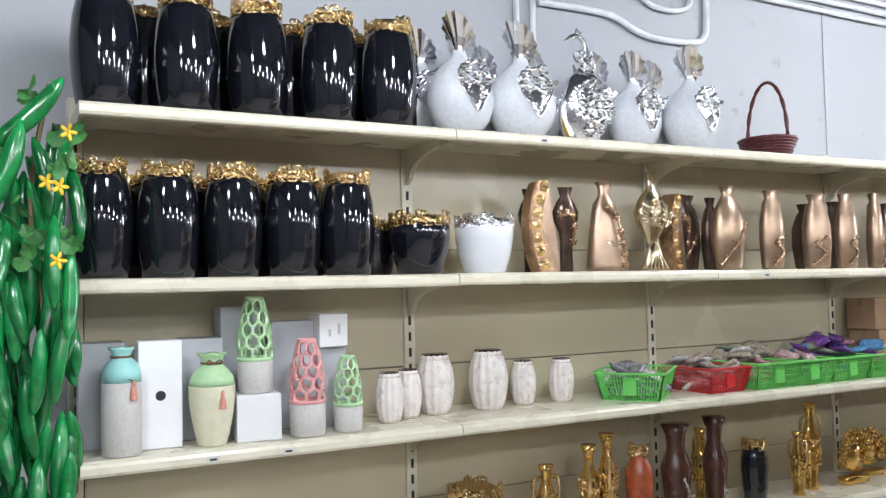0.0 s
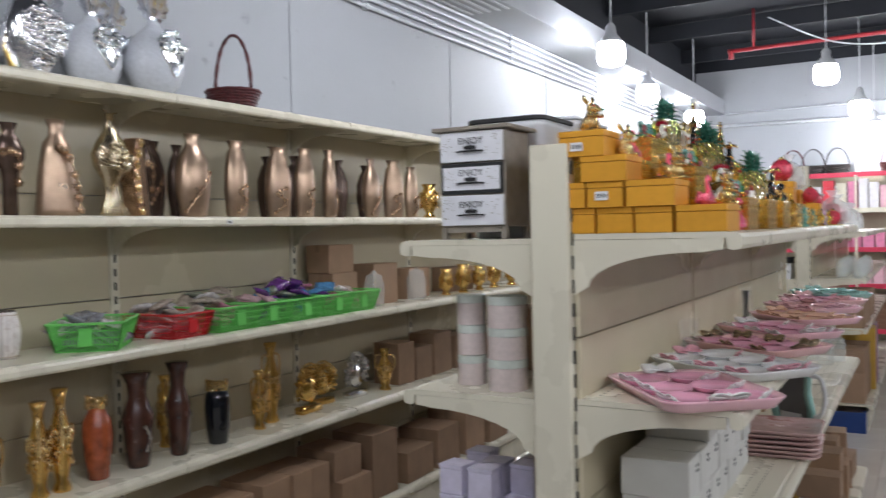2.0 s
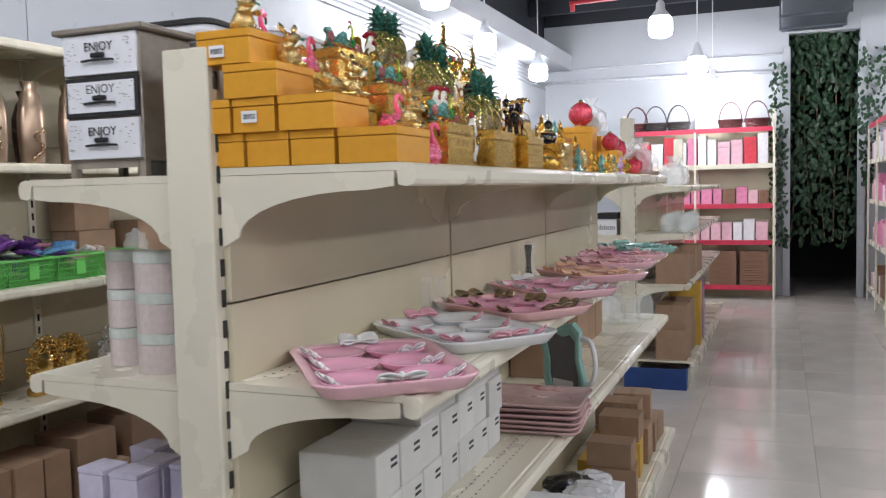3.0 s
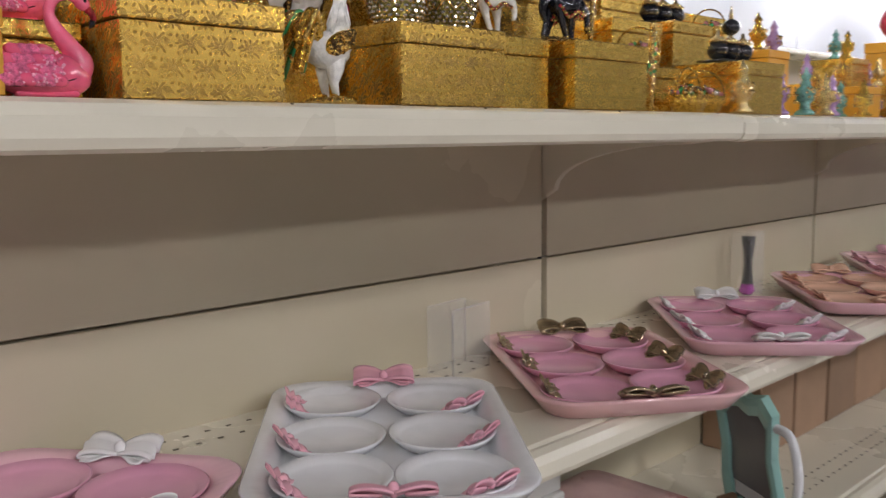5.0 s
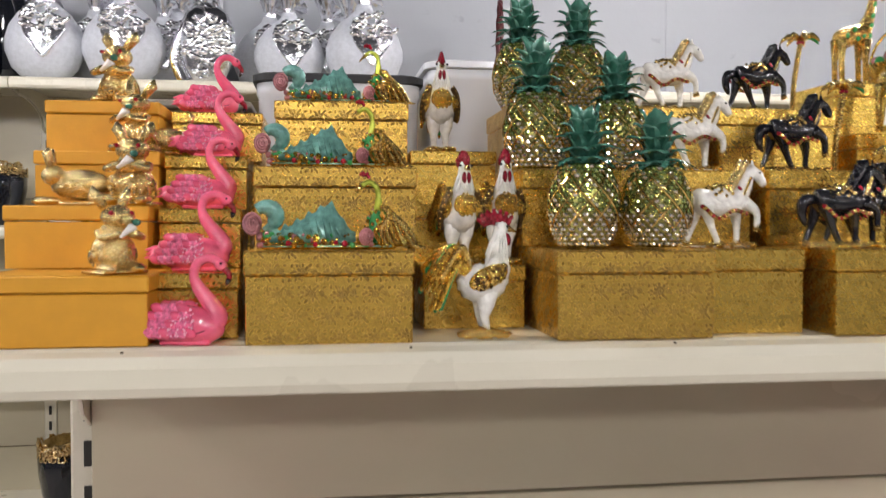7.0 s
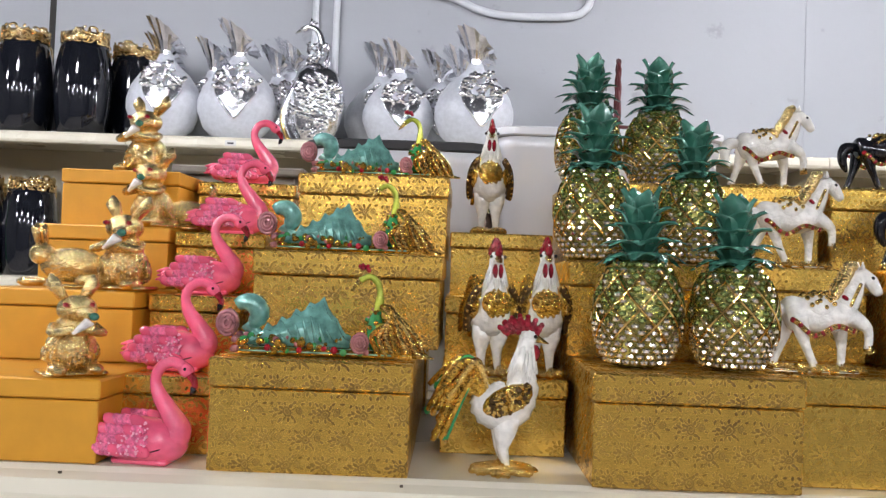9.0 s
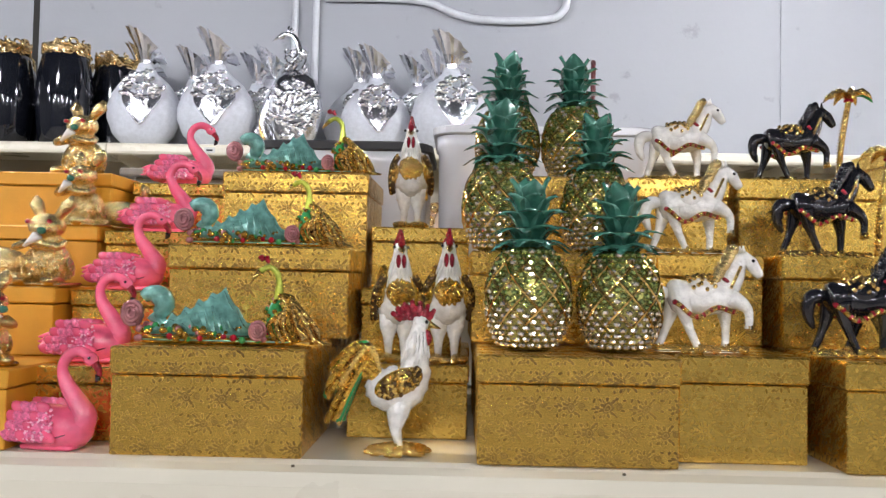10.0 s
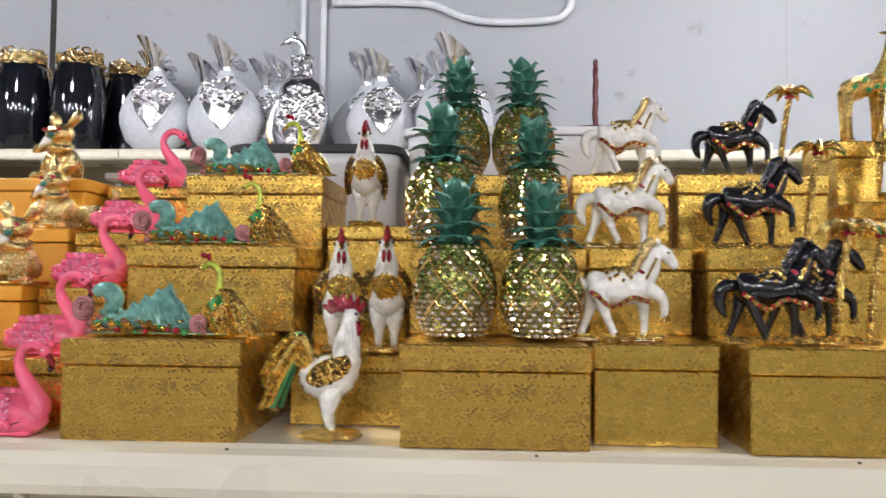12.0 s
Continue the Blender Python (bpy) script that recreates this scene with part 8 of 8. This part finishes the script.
# further along: jars and brown boxes
j2 = glass_jar(0.16, 0.05)
j2.matrix_basis = pose(3.63, 2.31, Z3)
copy_thing(j2, pose(4.02, 2.31, Z3))
for x, y, w, h, z in ((3.48, 2.44, 0.20, 0.17, 0), (3.46, 2.44, 0.18, 0.13, 0.171), (3.80, 2.42, 0.20, 0.20, 0), (4.15, 2.44, 0.22, 0.16, 0), (4.7, 2.47, 0.25, 0.14, 0)):
    carton(w, 0.14, h, M_BROWNCARD, L_B, pose(x, y, Z3 + z, 0, 0, rc.uniform(-4, 4)), "brown boxes on the wall shelves")

# fourth shelf: gilt and dark vases
Z4 = WS[3]
flare = [(0.036, 0), (0.040, 0.01), (0.044, 0.06), (0.050, 0.12), (0.056, 0.175), (0.046, 0.20), (0.032, 0.24), (0.036, 0.285), (0.052, 0.320)]
fv = relief_vase(flare, M_BROWNVASE, M_SILVER, "dark brown flared vase with a silver leaf spray", [(0.0, -0.044, 0.06), (0.012, -0.047, 0.10), (-0.010, -0.05, 0.14)], squash=0.9, n_stud=5, stud=0.006)
fv.matrix_basis = pose(2.222, 2.330, Z4)
copy_thing(fv, pose(2.402, 2.330, Z4, 0, 0, 60) @ Matrix.Diagonal((0.88, 0.88, 1.03, 1)))
ov = rimmed_vase([(0.030, 0), (0.034, 0.004), (0.045, 0.10), (0.048, 0.15), (0.044, 0.19), (0.030, 0.215), (0.026, 0.235)], 0.030, 0.03, M_ORANGEVASE, GOLDRIM, "burnt orange vase with gilt flowers and rim", "slim vases", n=40)
ov.matrix_basis = pose(2.063, 2.335, Z4)


def gilt_vase(h, r, seed, label):
    t = thing("gilt_vase", label, "vase", "gilt vases")
    bm = bmesh.new()
    lathe(bm, [(r * 0.8, 0), (r * 0.85, h * 0.02), (r * 0.55, h * 0.10), (r * 0.85, h * 0.30), (r, h * 0.50), (r * 0.7, h * 0.68), (r * 0.42, h * 0.80), (r * 0.5, h * 0.9), (r * 0.75, h)], 20, squash=0.8)
    part("body", bm, M_GOLD, t, "", True)
    bm = bmesh.new()
    curls(bm, r * 0.93, h * 0.28, h * 0.62, 46, seed, squash=0.85)
    for s in (-1, 1):
        tube(bm, smooth_path([(s * r * 0.45, 0, h * 0.85), (s * r * 1.25, 0, h * 0.82), (s * r * 1.35, 0, h * 0.6), (s * r * 0.9, 0, h * 0.45)], 5), 0.0055, 7)
    part("scrollwork", bm, GOLDRIM, t, "gilt scroll handles", True)
    return t


gv = gilt_vase(0.24, 0.036, 1, "ornate gold vase with scroll handles")
gv.matrix_basis = pose(1.690, 2.34, Z4) @ Matrix.Scale(1.0, 4)
for x, sx, sz in ((1.850, 1.15, 1.2), (1.925, 1.2, 1.32), (2.825, 0.9, 0.98), (3.735, 1.0, 0.85), (2.46, 1.0, 1.1)):
    copy_thing(gv, pose(x, 2.33 if x != 2.46 else 2.46, Z4, 0, 0, 30 * x) @ Matrix.Diagonal((sx, sx, sz, 1)))
tall = gilt_vase(0.33, 0.040, 5, "tall gold bottle vase with flower relief")
tall.matrix_basis = pose(2.945, 2.37, Z4)


def gilt_clock(mat, label):
    t = thing("ornate_clock", label, "clock", "ornate gilt clocks")
    bm = bmesh.new()
    B(bm, -0.070, -0.025, 0, 0.070, 0.025, 0.030, bevel=0.006)
    lathe(bm, [(0.055, 0.0), (0.060, 0.01), (0.055, 0.03)], 24, m=pose(0, 0.015, 0.105, 90, 0, 0))
    part("body", bm, mat, t, "", True)
    bm = bmesh.new()
    for q in range(3):
        r0 = 0.060 + 0.012 * q
        rr = random.Random(q)
        for k in range(14):
            a = math.pi * (k - 1) / 11
            p = (r0 * math.cos(a), 0.0, 0.105 + r0 * 1.15 * math.sin(a))
            tube(bm, [(p[0] + 0.013 * math.cos(b), rr.uniform(-0.02, 0.0), p[2] + 0.013 * math.sin(b)) for b in [4.8 * j / 7 + k for j in range(8)]], 0.0048, 6)
    part("scrollwork", bm, mat, t, "scrolled frame", True)
    return t


ck = gilt_clock(M_GOLD, "ornate gold scrolled ornament on a stepped base")
ck.matrix_basis = pose(3.155, 2.345, Z4)
copy_thing(ck, pose(3.32, 2.40, Z4, 0, 0, -10) @ Matrix.Scale(0.92, 4))
sk = gilt_clock(M_SILVER, "ornate silver scrolled ornament on a stepped base")
sk.matrix_basis = pose(3.525, 2.36, Z4)
for x, w, h in ((3.93, 0.14, 0.21), (4.10, 0.16, 0.17), (4.30, 0.20, 0.22), (4.55, 0.22, 0.18), (4.85, 0.25, 0.2), (5.2, 0.25, 0.2)):
    carton(w, 0.16, h, M_BROWNCARD, L_B, pose(x, 2.40, Z4, 0, 0, rc.uniform(-5, 5)), "brown boxes on the wall shelves")
# bottom deck: many brown boxes
Z5 = WS[4]
for x, y, w, d, h, z in ((2.55, 2.33, 0.20, 0.24, 0.26, 0), (2.78, 2.32, 0.17, 0.22, 0.27, 0), (2.93, 2.31, 0.12, 0.22, 0.27, 0), (3.07, 2.33, 0.12, 0.22, 0.26, 0), (3.29, 2.31, 0.22, 0.24, 0.155, 0), (3.27, 2.33, 0.19, 0.22, 0.13, 0.156),
                         (3.55, 2.33, 0.20, 0.24, 0.30, 0), (3.86, 2.33, 0.26, 0.24, 0.15, 0), (4.15, 2.33, 0.24, 0.24, 0.2, 0), (4.45, 2.33, 0.24, 0.24, 0.25, 0), (4.75, 2.33, 0.24, 0.24, 0.2, 0)):
    carton(w, d, h, M_BROWNCARD, "plain brown cardboard box on the bottom deck", pose(x, y, Z5 + z, 0, 0, rc.uniform(-3, 3)), "brown boxes on the bottom deck")

# price strips on shelf lips
for x, i in ((0.81, 2), (0.62, 2), (1.62, 0), (2.55, 1)):
    tk = thing("price_ticket", "small paper price ticket on the shelf lip", "ticket", "price tickets", pose(x, W_FRONT - 0.0006, W_LEVELS[i] - 0.02))
    part("paper", box_bm(-0.016, -0.0006, -0.008, 0.016, 0, 0.008), M_GREYCARD, tk)
    part("print", box_bm(-0.009, -0.001, -0.003, 0.009, -0.0007, 0.002), M_INK, tk)

# ---- hanging artificial cucumbers at the end of the wall shelving ----
M_CUKE = shader("green_plastic_cucumber", (0.006, 0.19, 0.045), 0.2, noise_scale=18, noise_amount=0.5, coat=0.4, bump=0.15, bump_scale=50, vary=0.35)
M_VINE = shader("vine_stem", (0.16, 0.12, 0.06), 0.7, noise_scale=40)
M_VLEAF = shader("vine_leaf", (0.05, 0.20, 0.05), 0.45, noise_scale=30, noise_amount=0.4, vary=0.2)
M_YELLOW = shader("yellow_petal", (0.80, 0.52, 0.03), 0.45, noise_scale=40, noise_amount=0.2)
gar = thing("cucumber_garland", "hanging garland of glossy green plastic cucumbers", "garland", "", pose(0.225, 2.16, 0))
bm = bmesh.new()
tube(bm, smooth_path([(0.03, 0.03, 1.98), (-0.01, 0.0, 1.7), (0.02, 0.01, 1.4), (0.0, 0.0, 1.05), (0.01, 0.0, 0.75)], 6), 0.006, 6)
part("stem", bm, M_VINE, gar)
rg = random.Random(15)
cuke = None
for k in range(120):
    z = 1.90 - 1.15 * (k / 120) + rg.uniform(-0.05, 0.03)
    x, y = rg.uniform(-0.105, 0.075), rg.uniform(-0.07, 0.06)
    m = pose(x, y, z, rg.uniform(-14, 14), rg.uniform(-16, 16), rg.uniform(0, 360)) @ Matrix.Diagonal((0.84, 0.84, rg.uniform(0.85, 1.15), 1))
    if cuke is None:
        bm = bmesh.new()
        pts = [(0.012 * math.sin(math.pi * u) , 0, -0.19 * u) for u in [i / 12 for i in range(13)]]
        tube(bm, pts, [0.004, 0.011, 0.0155, 0.018, 0.0195, 0.020, 0.020, 0.020, 0.0195, 0.0185, 0.0165, 0.012, 0.004], 12)
        cuke = part("cucumber", bm, M_CUKE, gar, "", True)
        cuke.matrix_basis = m
    else:
        share("cucumber", cuke, gar, m)
share("cucumber", cuke, gar, pose(0.055, -0.03, 1.985, 10, 42, 10) @ Matrix.Diagonal((1.1, 1.1, 1.2, 1)))
share("cucumber", cuke, gar, pose(-0.03, -0.06, 1.88, 0, 20, 0) @ Matrix.Diagonal((1.1, 1.1, 1.2, 1)))
leaf_ob = None
for k in range(34):
    z = rg.uniform(1.55, 1.97)
    m = pose(rg.uniform(-0.05, 0.085), rg.uniform(-0.10, 0.02), z, rg.uniform(30, 120), rg.uniform(-40, 40), rg.uniform(0, 360)) @ Matrix.Scale(rg.uniform(0.7, 1.2), 4)
    if leaf_ob is None:
        bm = bmesh.new()
        rim_ = [(0.0, -0.022), (0.016, -0.014), (0.022, 0.002), (0.012, 0.010), (0.004, 0.024), (-0.008, 0.012), (-0.021, 0.004), (-0.017, -0.013)]
        c0 = bm.verts.new((0, 0, 0.004))
        c1 = bm.verts.new((0, 0, 0.003))
        vs = [bm.verts.new((x, y, -0.003)) for x, y in rim_]
        for i in range(8):
            bm.faces.new((c0, vs[i], vs[(i + 1) % 8]))
            bm.faces.new((c1, vs[(i + 1) % 8], vs[i]))
        leaf_ob = part("leaf", bm, M_VLEAF, gar)
        leaf_ob.matrix_basis = m
    else:
        share("leaf", leaf_ob, gar, m)
flower = None
for x, y, z in ((0.062, -0.085, 1.855), (0.045, -0.09, 1.735), (0.040, -0.10, 1.575), (0.02, -0.08, 1.745)):
    if flower is None:
        bm = bmesh.new()
        for k in range(5):
            a = 2 * math.pi * k / 5
            ball(bm, (0.011 * math.cos(a), 0, 0.011 * math.sin(a)), (0.010, 0.0022, 0.0045), 8, 5, rot=Matrix.Rotation(-a, 4, "Y"))
        ball(bm, (0, -0.003, 0), 0.004, 8, 5)
        flower = part("flower", bm, M_YELLOW, gar, "yellow five-petalled flower", True)
        flower.matrix_basis = pose(x, y, z, 0, 0, 20)
    else:
        share("flower", flower, gar, pose(x, y, z, 0, 25 * x, 20))


# ---- the far end: second gondola, red unit, opening with ivy, side unit ----
GD = 0.055
for x, y in [(6.62 + 0.13 * i, 0.40 + 0.11 * j) for i in range(7) for j in range(2)]:
    copy_thing(jar, pose(x, y, 1.0905))
for x, w, h, z0 in ((6.65, 0.24, 0.20, 0.7556), (6.92, 0.22, 0.17, 0.7556), (7.2, 0.25, 0.22, 0.7556), (7.5, 0.25, 0.2, 0.7556), (6.66, 0.26, 0.20, 0.2506), (6.94, 0.24, 0.20, 0.2506), (6.66, 0.24, 0.16, 0.4512), (6.93, 0.22, 0.16, 0.4512)):
    carton(w, 0.20, h, M_BROWNCARD, L_B, pose(x, 0.47, z0, 0, 0, rc.uniform(-4, 4)), "brown boxes on the far gondola")
for k, (x, z0) in enumerate(((7.25, 0.2506), (7.25, 0.4712), (7.55, 0.2506), (7.55, 0.4712))):
    carton(0.26, 0.22, 0.22, M_DARKCARD if k < 2 else M_LILAC, "yellow carton stacked on the far gondola deck" if k < 2 else "purple carton stacked on the far gondola deck", pose(x, 0.45, z0, 0, 0, 2), "coloured cartons")
M_BLUE = shader("blue_painted_steel", (0.015, 0.05, 0.20), 0.4, noise_scale=6, noise_amount=0.15)
t = thing("blue_bin", "low blue plastic crate under the far gondola end", "crate", "", pose(6.40, 0.56, FLOOR))
part("front", box_bm(0, -0.20, 0.0, 0.02, 0.20, 0.135), M_BLUE, t)
part("side", box_bm(0.0205, -0.20, 0.0, 0.09, -0.185, 0.135), M_BLUE, t)
part("side", box_bm(0.0205, 0.185, 0.0, 0.09, 0.20, 0.135), M_BLUE, t)
part("bottom", box_bm(0.0205, -0.184, 0.0, 0.09, 0.184, 0.02), M_BLUE, t)
t = carton(0.22, 0.16, 0.10, M_WHITECARD, "patterned white box lettered with ribbon writing", pose(6.62, 0.90, 1.0825, 0, 0, 0), "ribbon boxes", False)
words("Ribbon", 0.05, M_INK, t, Matrix.Translation((-0.1105, 0, 0.035)) @ Matrix.Rotation(radians(-90), 4, "Z") @ Matrix.Rotation(radians(90), 4, "X"))
carton(0.2, 0.16, 0.14, M_INK, "black gift bag standing on the far gondola", pose(6.80, 0.92, 1.0825), "ribbon boxes", False)
# clear bags on top of the far gondola
for k, x in enumerate((6.65, 6.85, 7.05)):
    wrap(x, 0.48, 1.4005, 1.2, k + 20)

M_REDSHELF = shader("red_shelf_edge", (0.52, 0.03, 0.07), 0.4, noise_scale=10, noise_amount=0.1)
RX = 11.05
red = thing("red_edged_shelving", "white shelving unit with red shelf edges stocked with gift boxes", "shelving")
for y in (-0.13, 0.72, 1.57):
    part("upright", box_bm(RX + 0.30, y - 0.02, FLOOR, RX + 0.36, y + 0.02, 2.25, bevel=0.003), M_CREAM, red)
    part("upright", box_bm(RX - 0.005, y - 0.012, FLOOR, RX + 0.02, y + 0.012, 2.0, bevel=0.003), M_CREAM, red)
for z in (2.03, 1.62, 1.17, 0.755, 0.24):
    part("shelf", box_bm(RX + 0.012, -0.115, z - 0.025, RX + 0.298, 1.55, z), M_CREAM, red)
    part("shelf_edge", box_bm(RX, -0.115, z - 0.05, RX + 0.0115, 1.55, z + 0.004), M_REDSHELF if abs(z - 1.62) > 0.1 else M_CREAM, red, "red edge strip")
part("back_panel", box_bm(RX + 0.362, -0.13, FLOOR, RX + 0.38, 1.57, 2.05), M_PANEL, red)
GIFT = [shader("gift_white", (0.72, 0.70, 0.72), 0.45, noise_scale=20, noise_amount=0.08), shader("gift_pink", (0.66, 0.22, 0.36), 0.45, noise_scale=20, noise_amount=0.15), shader("gift_red", (0.55, 0.03, 0.05), 0.4, noise_scale=20, noise_amount=0.15), shader("gift_palepink", (0.70, 0.42, 0.48), 0.45, noise_scale=20, noise_amount=0.1), shader("gift_brown", (0.20, 0.10, 0.06), 0.5, noise_scale=15, noise_amount=0.2)]
GN = ("white", "bright pink", "red", "pale pink", "brown")
rf = random.Random(41)
for z, hh, choice in ((1.621, 0.34, (0, 0, 1, 2, 3)), (1.171, 0.20, (1, 4, 4, 1, 3)), (0.756, 0.24, (0, 0, 3))):
    y = -0.07
    while y < 1.45:
        w = rf.uniform(0.09, 0.15)
        k = rf.choice(choice)
        gift_box(w * 0.94, 0.2, hh * rf.uniform(0.75, 1.0), GIFT[k], GN[k] + " gift box standing on the red-edged unit", "gift boxes on the red unit", 0.25, m=pose(RX + 0.03, y + w / 2, z, 0, 0, -90))
        y += w + 0.006
for j in range(2):
    for k in range(7):
        gift_box(0.30, 0.22, 0.055, GIFT[4], "flat brown boxed set stacked on the lowest shelf", "flat brown boxes", 0.4, m=pose(RX + 0.03, 0.08 + 0.34 * j, 0.241 + 0.056 * k, 0, 0, -90))


def hand_basket(mat, label, s=1.0):
    t = thing("gift_basket", label, "basket", "gift baskets")
    bm = bmesh.new()
    for k in range(5):
        z, r = 0.006 + 0.022 * k, 0.11 + 0.006 * k
        tube(bm, [((r + 0.003 * (-1) ** (i + k)) * 0.7 * math.cos(a), (r + 0.003 * (-1) ** (i + k)) * math.sin(a), z) for i, a in enumerate([2 * math.pi * j / 20 for j in range(21)])], 0.012, 5)
    part("bowl", bm, mat, t, "", True)
    bm = bmesh.new()
    for x in (-0.02, 0.02):
        tube(bm, [(x, 0.125 * math.cos(a), 0.09 + 0.21 * math.sin(a)) for a in [math.pi * k / 16 for k in range(17)]], 0.006, 6)
    part("handle", bm, mat, t, "", True)
    return t


M_DARKWICKER = shader("black_wicker", (0.025, 0.02, 0.02), 0.5, noise_scale=40, noise_amount=0.4)
h1 = hand_basket(M_WICKER, "red-brown wicker gift basket with hoop handles")
h2 = hand_basket(M_DARKWICKER, "black wicker gift basket with hoop handles")
h1.matrix_basis = pose(RX + 0.15, 0.05, 2.031)
h2.matrix_basis = pose(RX + 0.15, 0.92, 2.031)
for k, y in enumerate((0.34, 1.18, 1.40)):
    copy_thing(h1 if k % 2 == 0 else h2, pose(RX + 0.15, y, 2.031, 0, 0, 10 * k))

# white posts of the opening
for y in (OPEN_L - 0.02, OPEN_R - 0.06):
    p_ = tagged(part("door_frame", box_bm(FAR_X - 0.06, y, FLOOR, FAR_X - 0.003, y + 0.08, 2.95, bevel=0.004), M_WALL), "white painted post of the dark opening", "frame", kind="structure")

# ivy hanging in the opening
M_IVY = shader("ivy_leaf", (0.026, 0.070, 0.032), 0.45, noise_scale=20, noise_amount=0.5, vary=0.3)
ivy = thing("artificial_ivy", "dense artificial ivy hanging in the dark opening", "plant")
ri = random.Random(51)
verts, faces = [], []


def ivy_leaf(x, y, z, s):
    m = pose(x, y, z, ri.uniform(40, 140), ri.uniform(-50, 50), ri.uniform(60, 120)) @ Matrix.Scale(s, 4)
    b = len(verts)
    for q in ((0, -1, 0), (0.55, -0.35, 0.12), (0.45, 0.35, 0.1), (0, 1, -0.1), (-0.45, 0.35, 0.1), (-0.55, -0.35, 0.12), (0, 0, 0)):
        verts.append(tuple(m @ Vector(q)))
    for k in range(6):
        faces.append((b + 6, b + k, b + (k + 1) % 6))


for k in range(2600):
    ivy_leaf(FAR_X + 0.08 + ri.uniform(0, 0.22), ri.uniform(-1.35, 0.0), FLOOR + 0.55 + 2.6 * ri.random() ** 0.75, ri.uniform(0.030, 0.052))
for k in range(260):
    u = ri.random()
    ivy_leaf(FAR_X - 0.09 - ri.uniform(0, 0.10), -0.20 + ri.uniform(-0.07, 0.12), 2.75 - 2.1 * u, ri.uniform(0.022, 0.040))
    ivy_leaf(FAR_X - 0.09 - ri.uniform(0, 0.10), -1.06 + ri.uniform(-0.28, 0.10) * (1.2 - u), 2.85 - 1.5 * u, ri.uniform(0.022, 0.040))
me = bpy.data.meshes.new("leaves")
me.from_pydata(verts, [], faces)
me.materials.append(M_IVY)
lv = tagged(new("leaves", me), kind="stuff")
lv.parent = ivy
for k in range(9):
    bm = bmesh.new()
    y = -1.2 + 0.14 * k
    tube(bm, smooth_path([(FAR_X + 0.26, y, 3.09), (FAR_X + 0.26, y + ri.uniform(-0.05, 0.05), 2.2), (FAR_X + 0.24, y + ri.uniform(-0.05, 0.05), 0.7)], 4), 0.008, 5)
    part("stem", bm, M_VINE, ivy)

# unit on the other side of the aisle, far along
side = thing("side_shelving", "white shelving unit stocked with pink and white boxes", "shelving")
SX0, SX1, SY = 9.35, 11.2, -1.10
for x in (SX0, (SX0 + SX1) / 2, SX1 - 0.04):
    part("upright", box_bm(x, SY - 0.42, FLOOR, x + 0.04, SY - 0.37, 2.0, bevel=0.003), M_CREAM, side)
    part("upright", box_bm(x, SY, FLOOR, x + 0.04, SY + 0.02, 2.0, bevel=0.003), M_CREAM, side)
for k, z in enumerate((2.0, 1.62, 1.20, 0.76, 0.25)):
    part("shelf", box_bm(SX0, SY - 0.36, z - 0.03, SX1, SY - 0.002, z), M_CREAM, side)
    part("shelf_edge", box_bm(SX0 + 0.042, SY + 0.0025, z - 0.04, SX1 - 0.042, SY + 0.012, z + 0.004), M_REDSHELF if k == 0 else M_CREAM, side)
part("back_panel", box_bm(SX0, SY - 0.44, FLOOR, SX1, SY - 0.422, 2.0), M_PANEL, side)
for z, choice in ((1.621, (0, 3, 0)), (1.201, (0, 1, 3)), (0.761, (1, 3, 3)), (0.251, (0, 4, 3))):
    x = SX0 + 0.06
    while x < SX1 - 0.2:
        w = rf.uniform(0.12, 0.2)
        k = rf.choice(choice)
        gift_box(w * 0.95, 0.26, rf.uniform(0.14, 0.28), GIFT[k], GN[k] + " gift box on the white side unit", "gift boxes on the side unit", 0.25, m=pose(x + w / 2, SY - 0.02, z, 0, 0, 180))
        x += w + 0.006
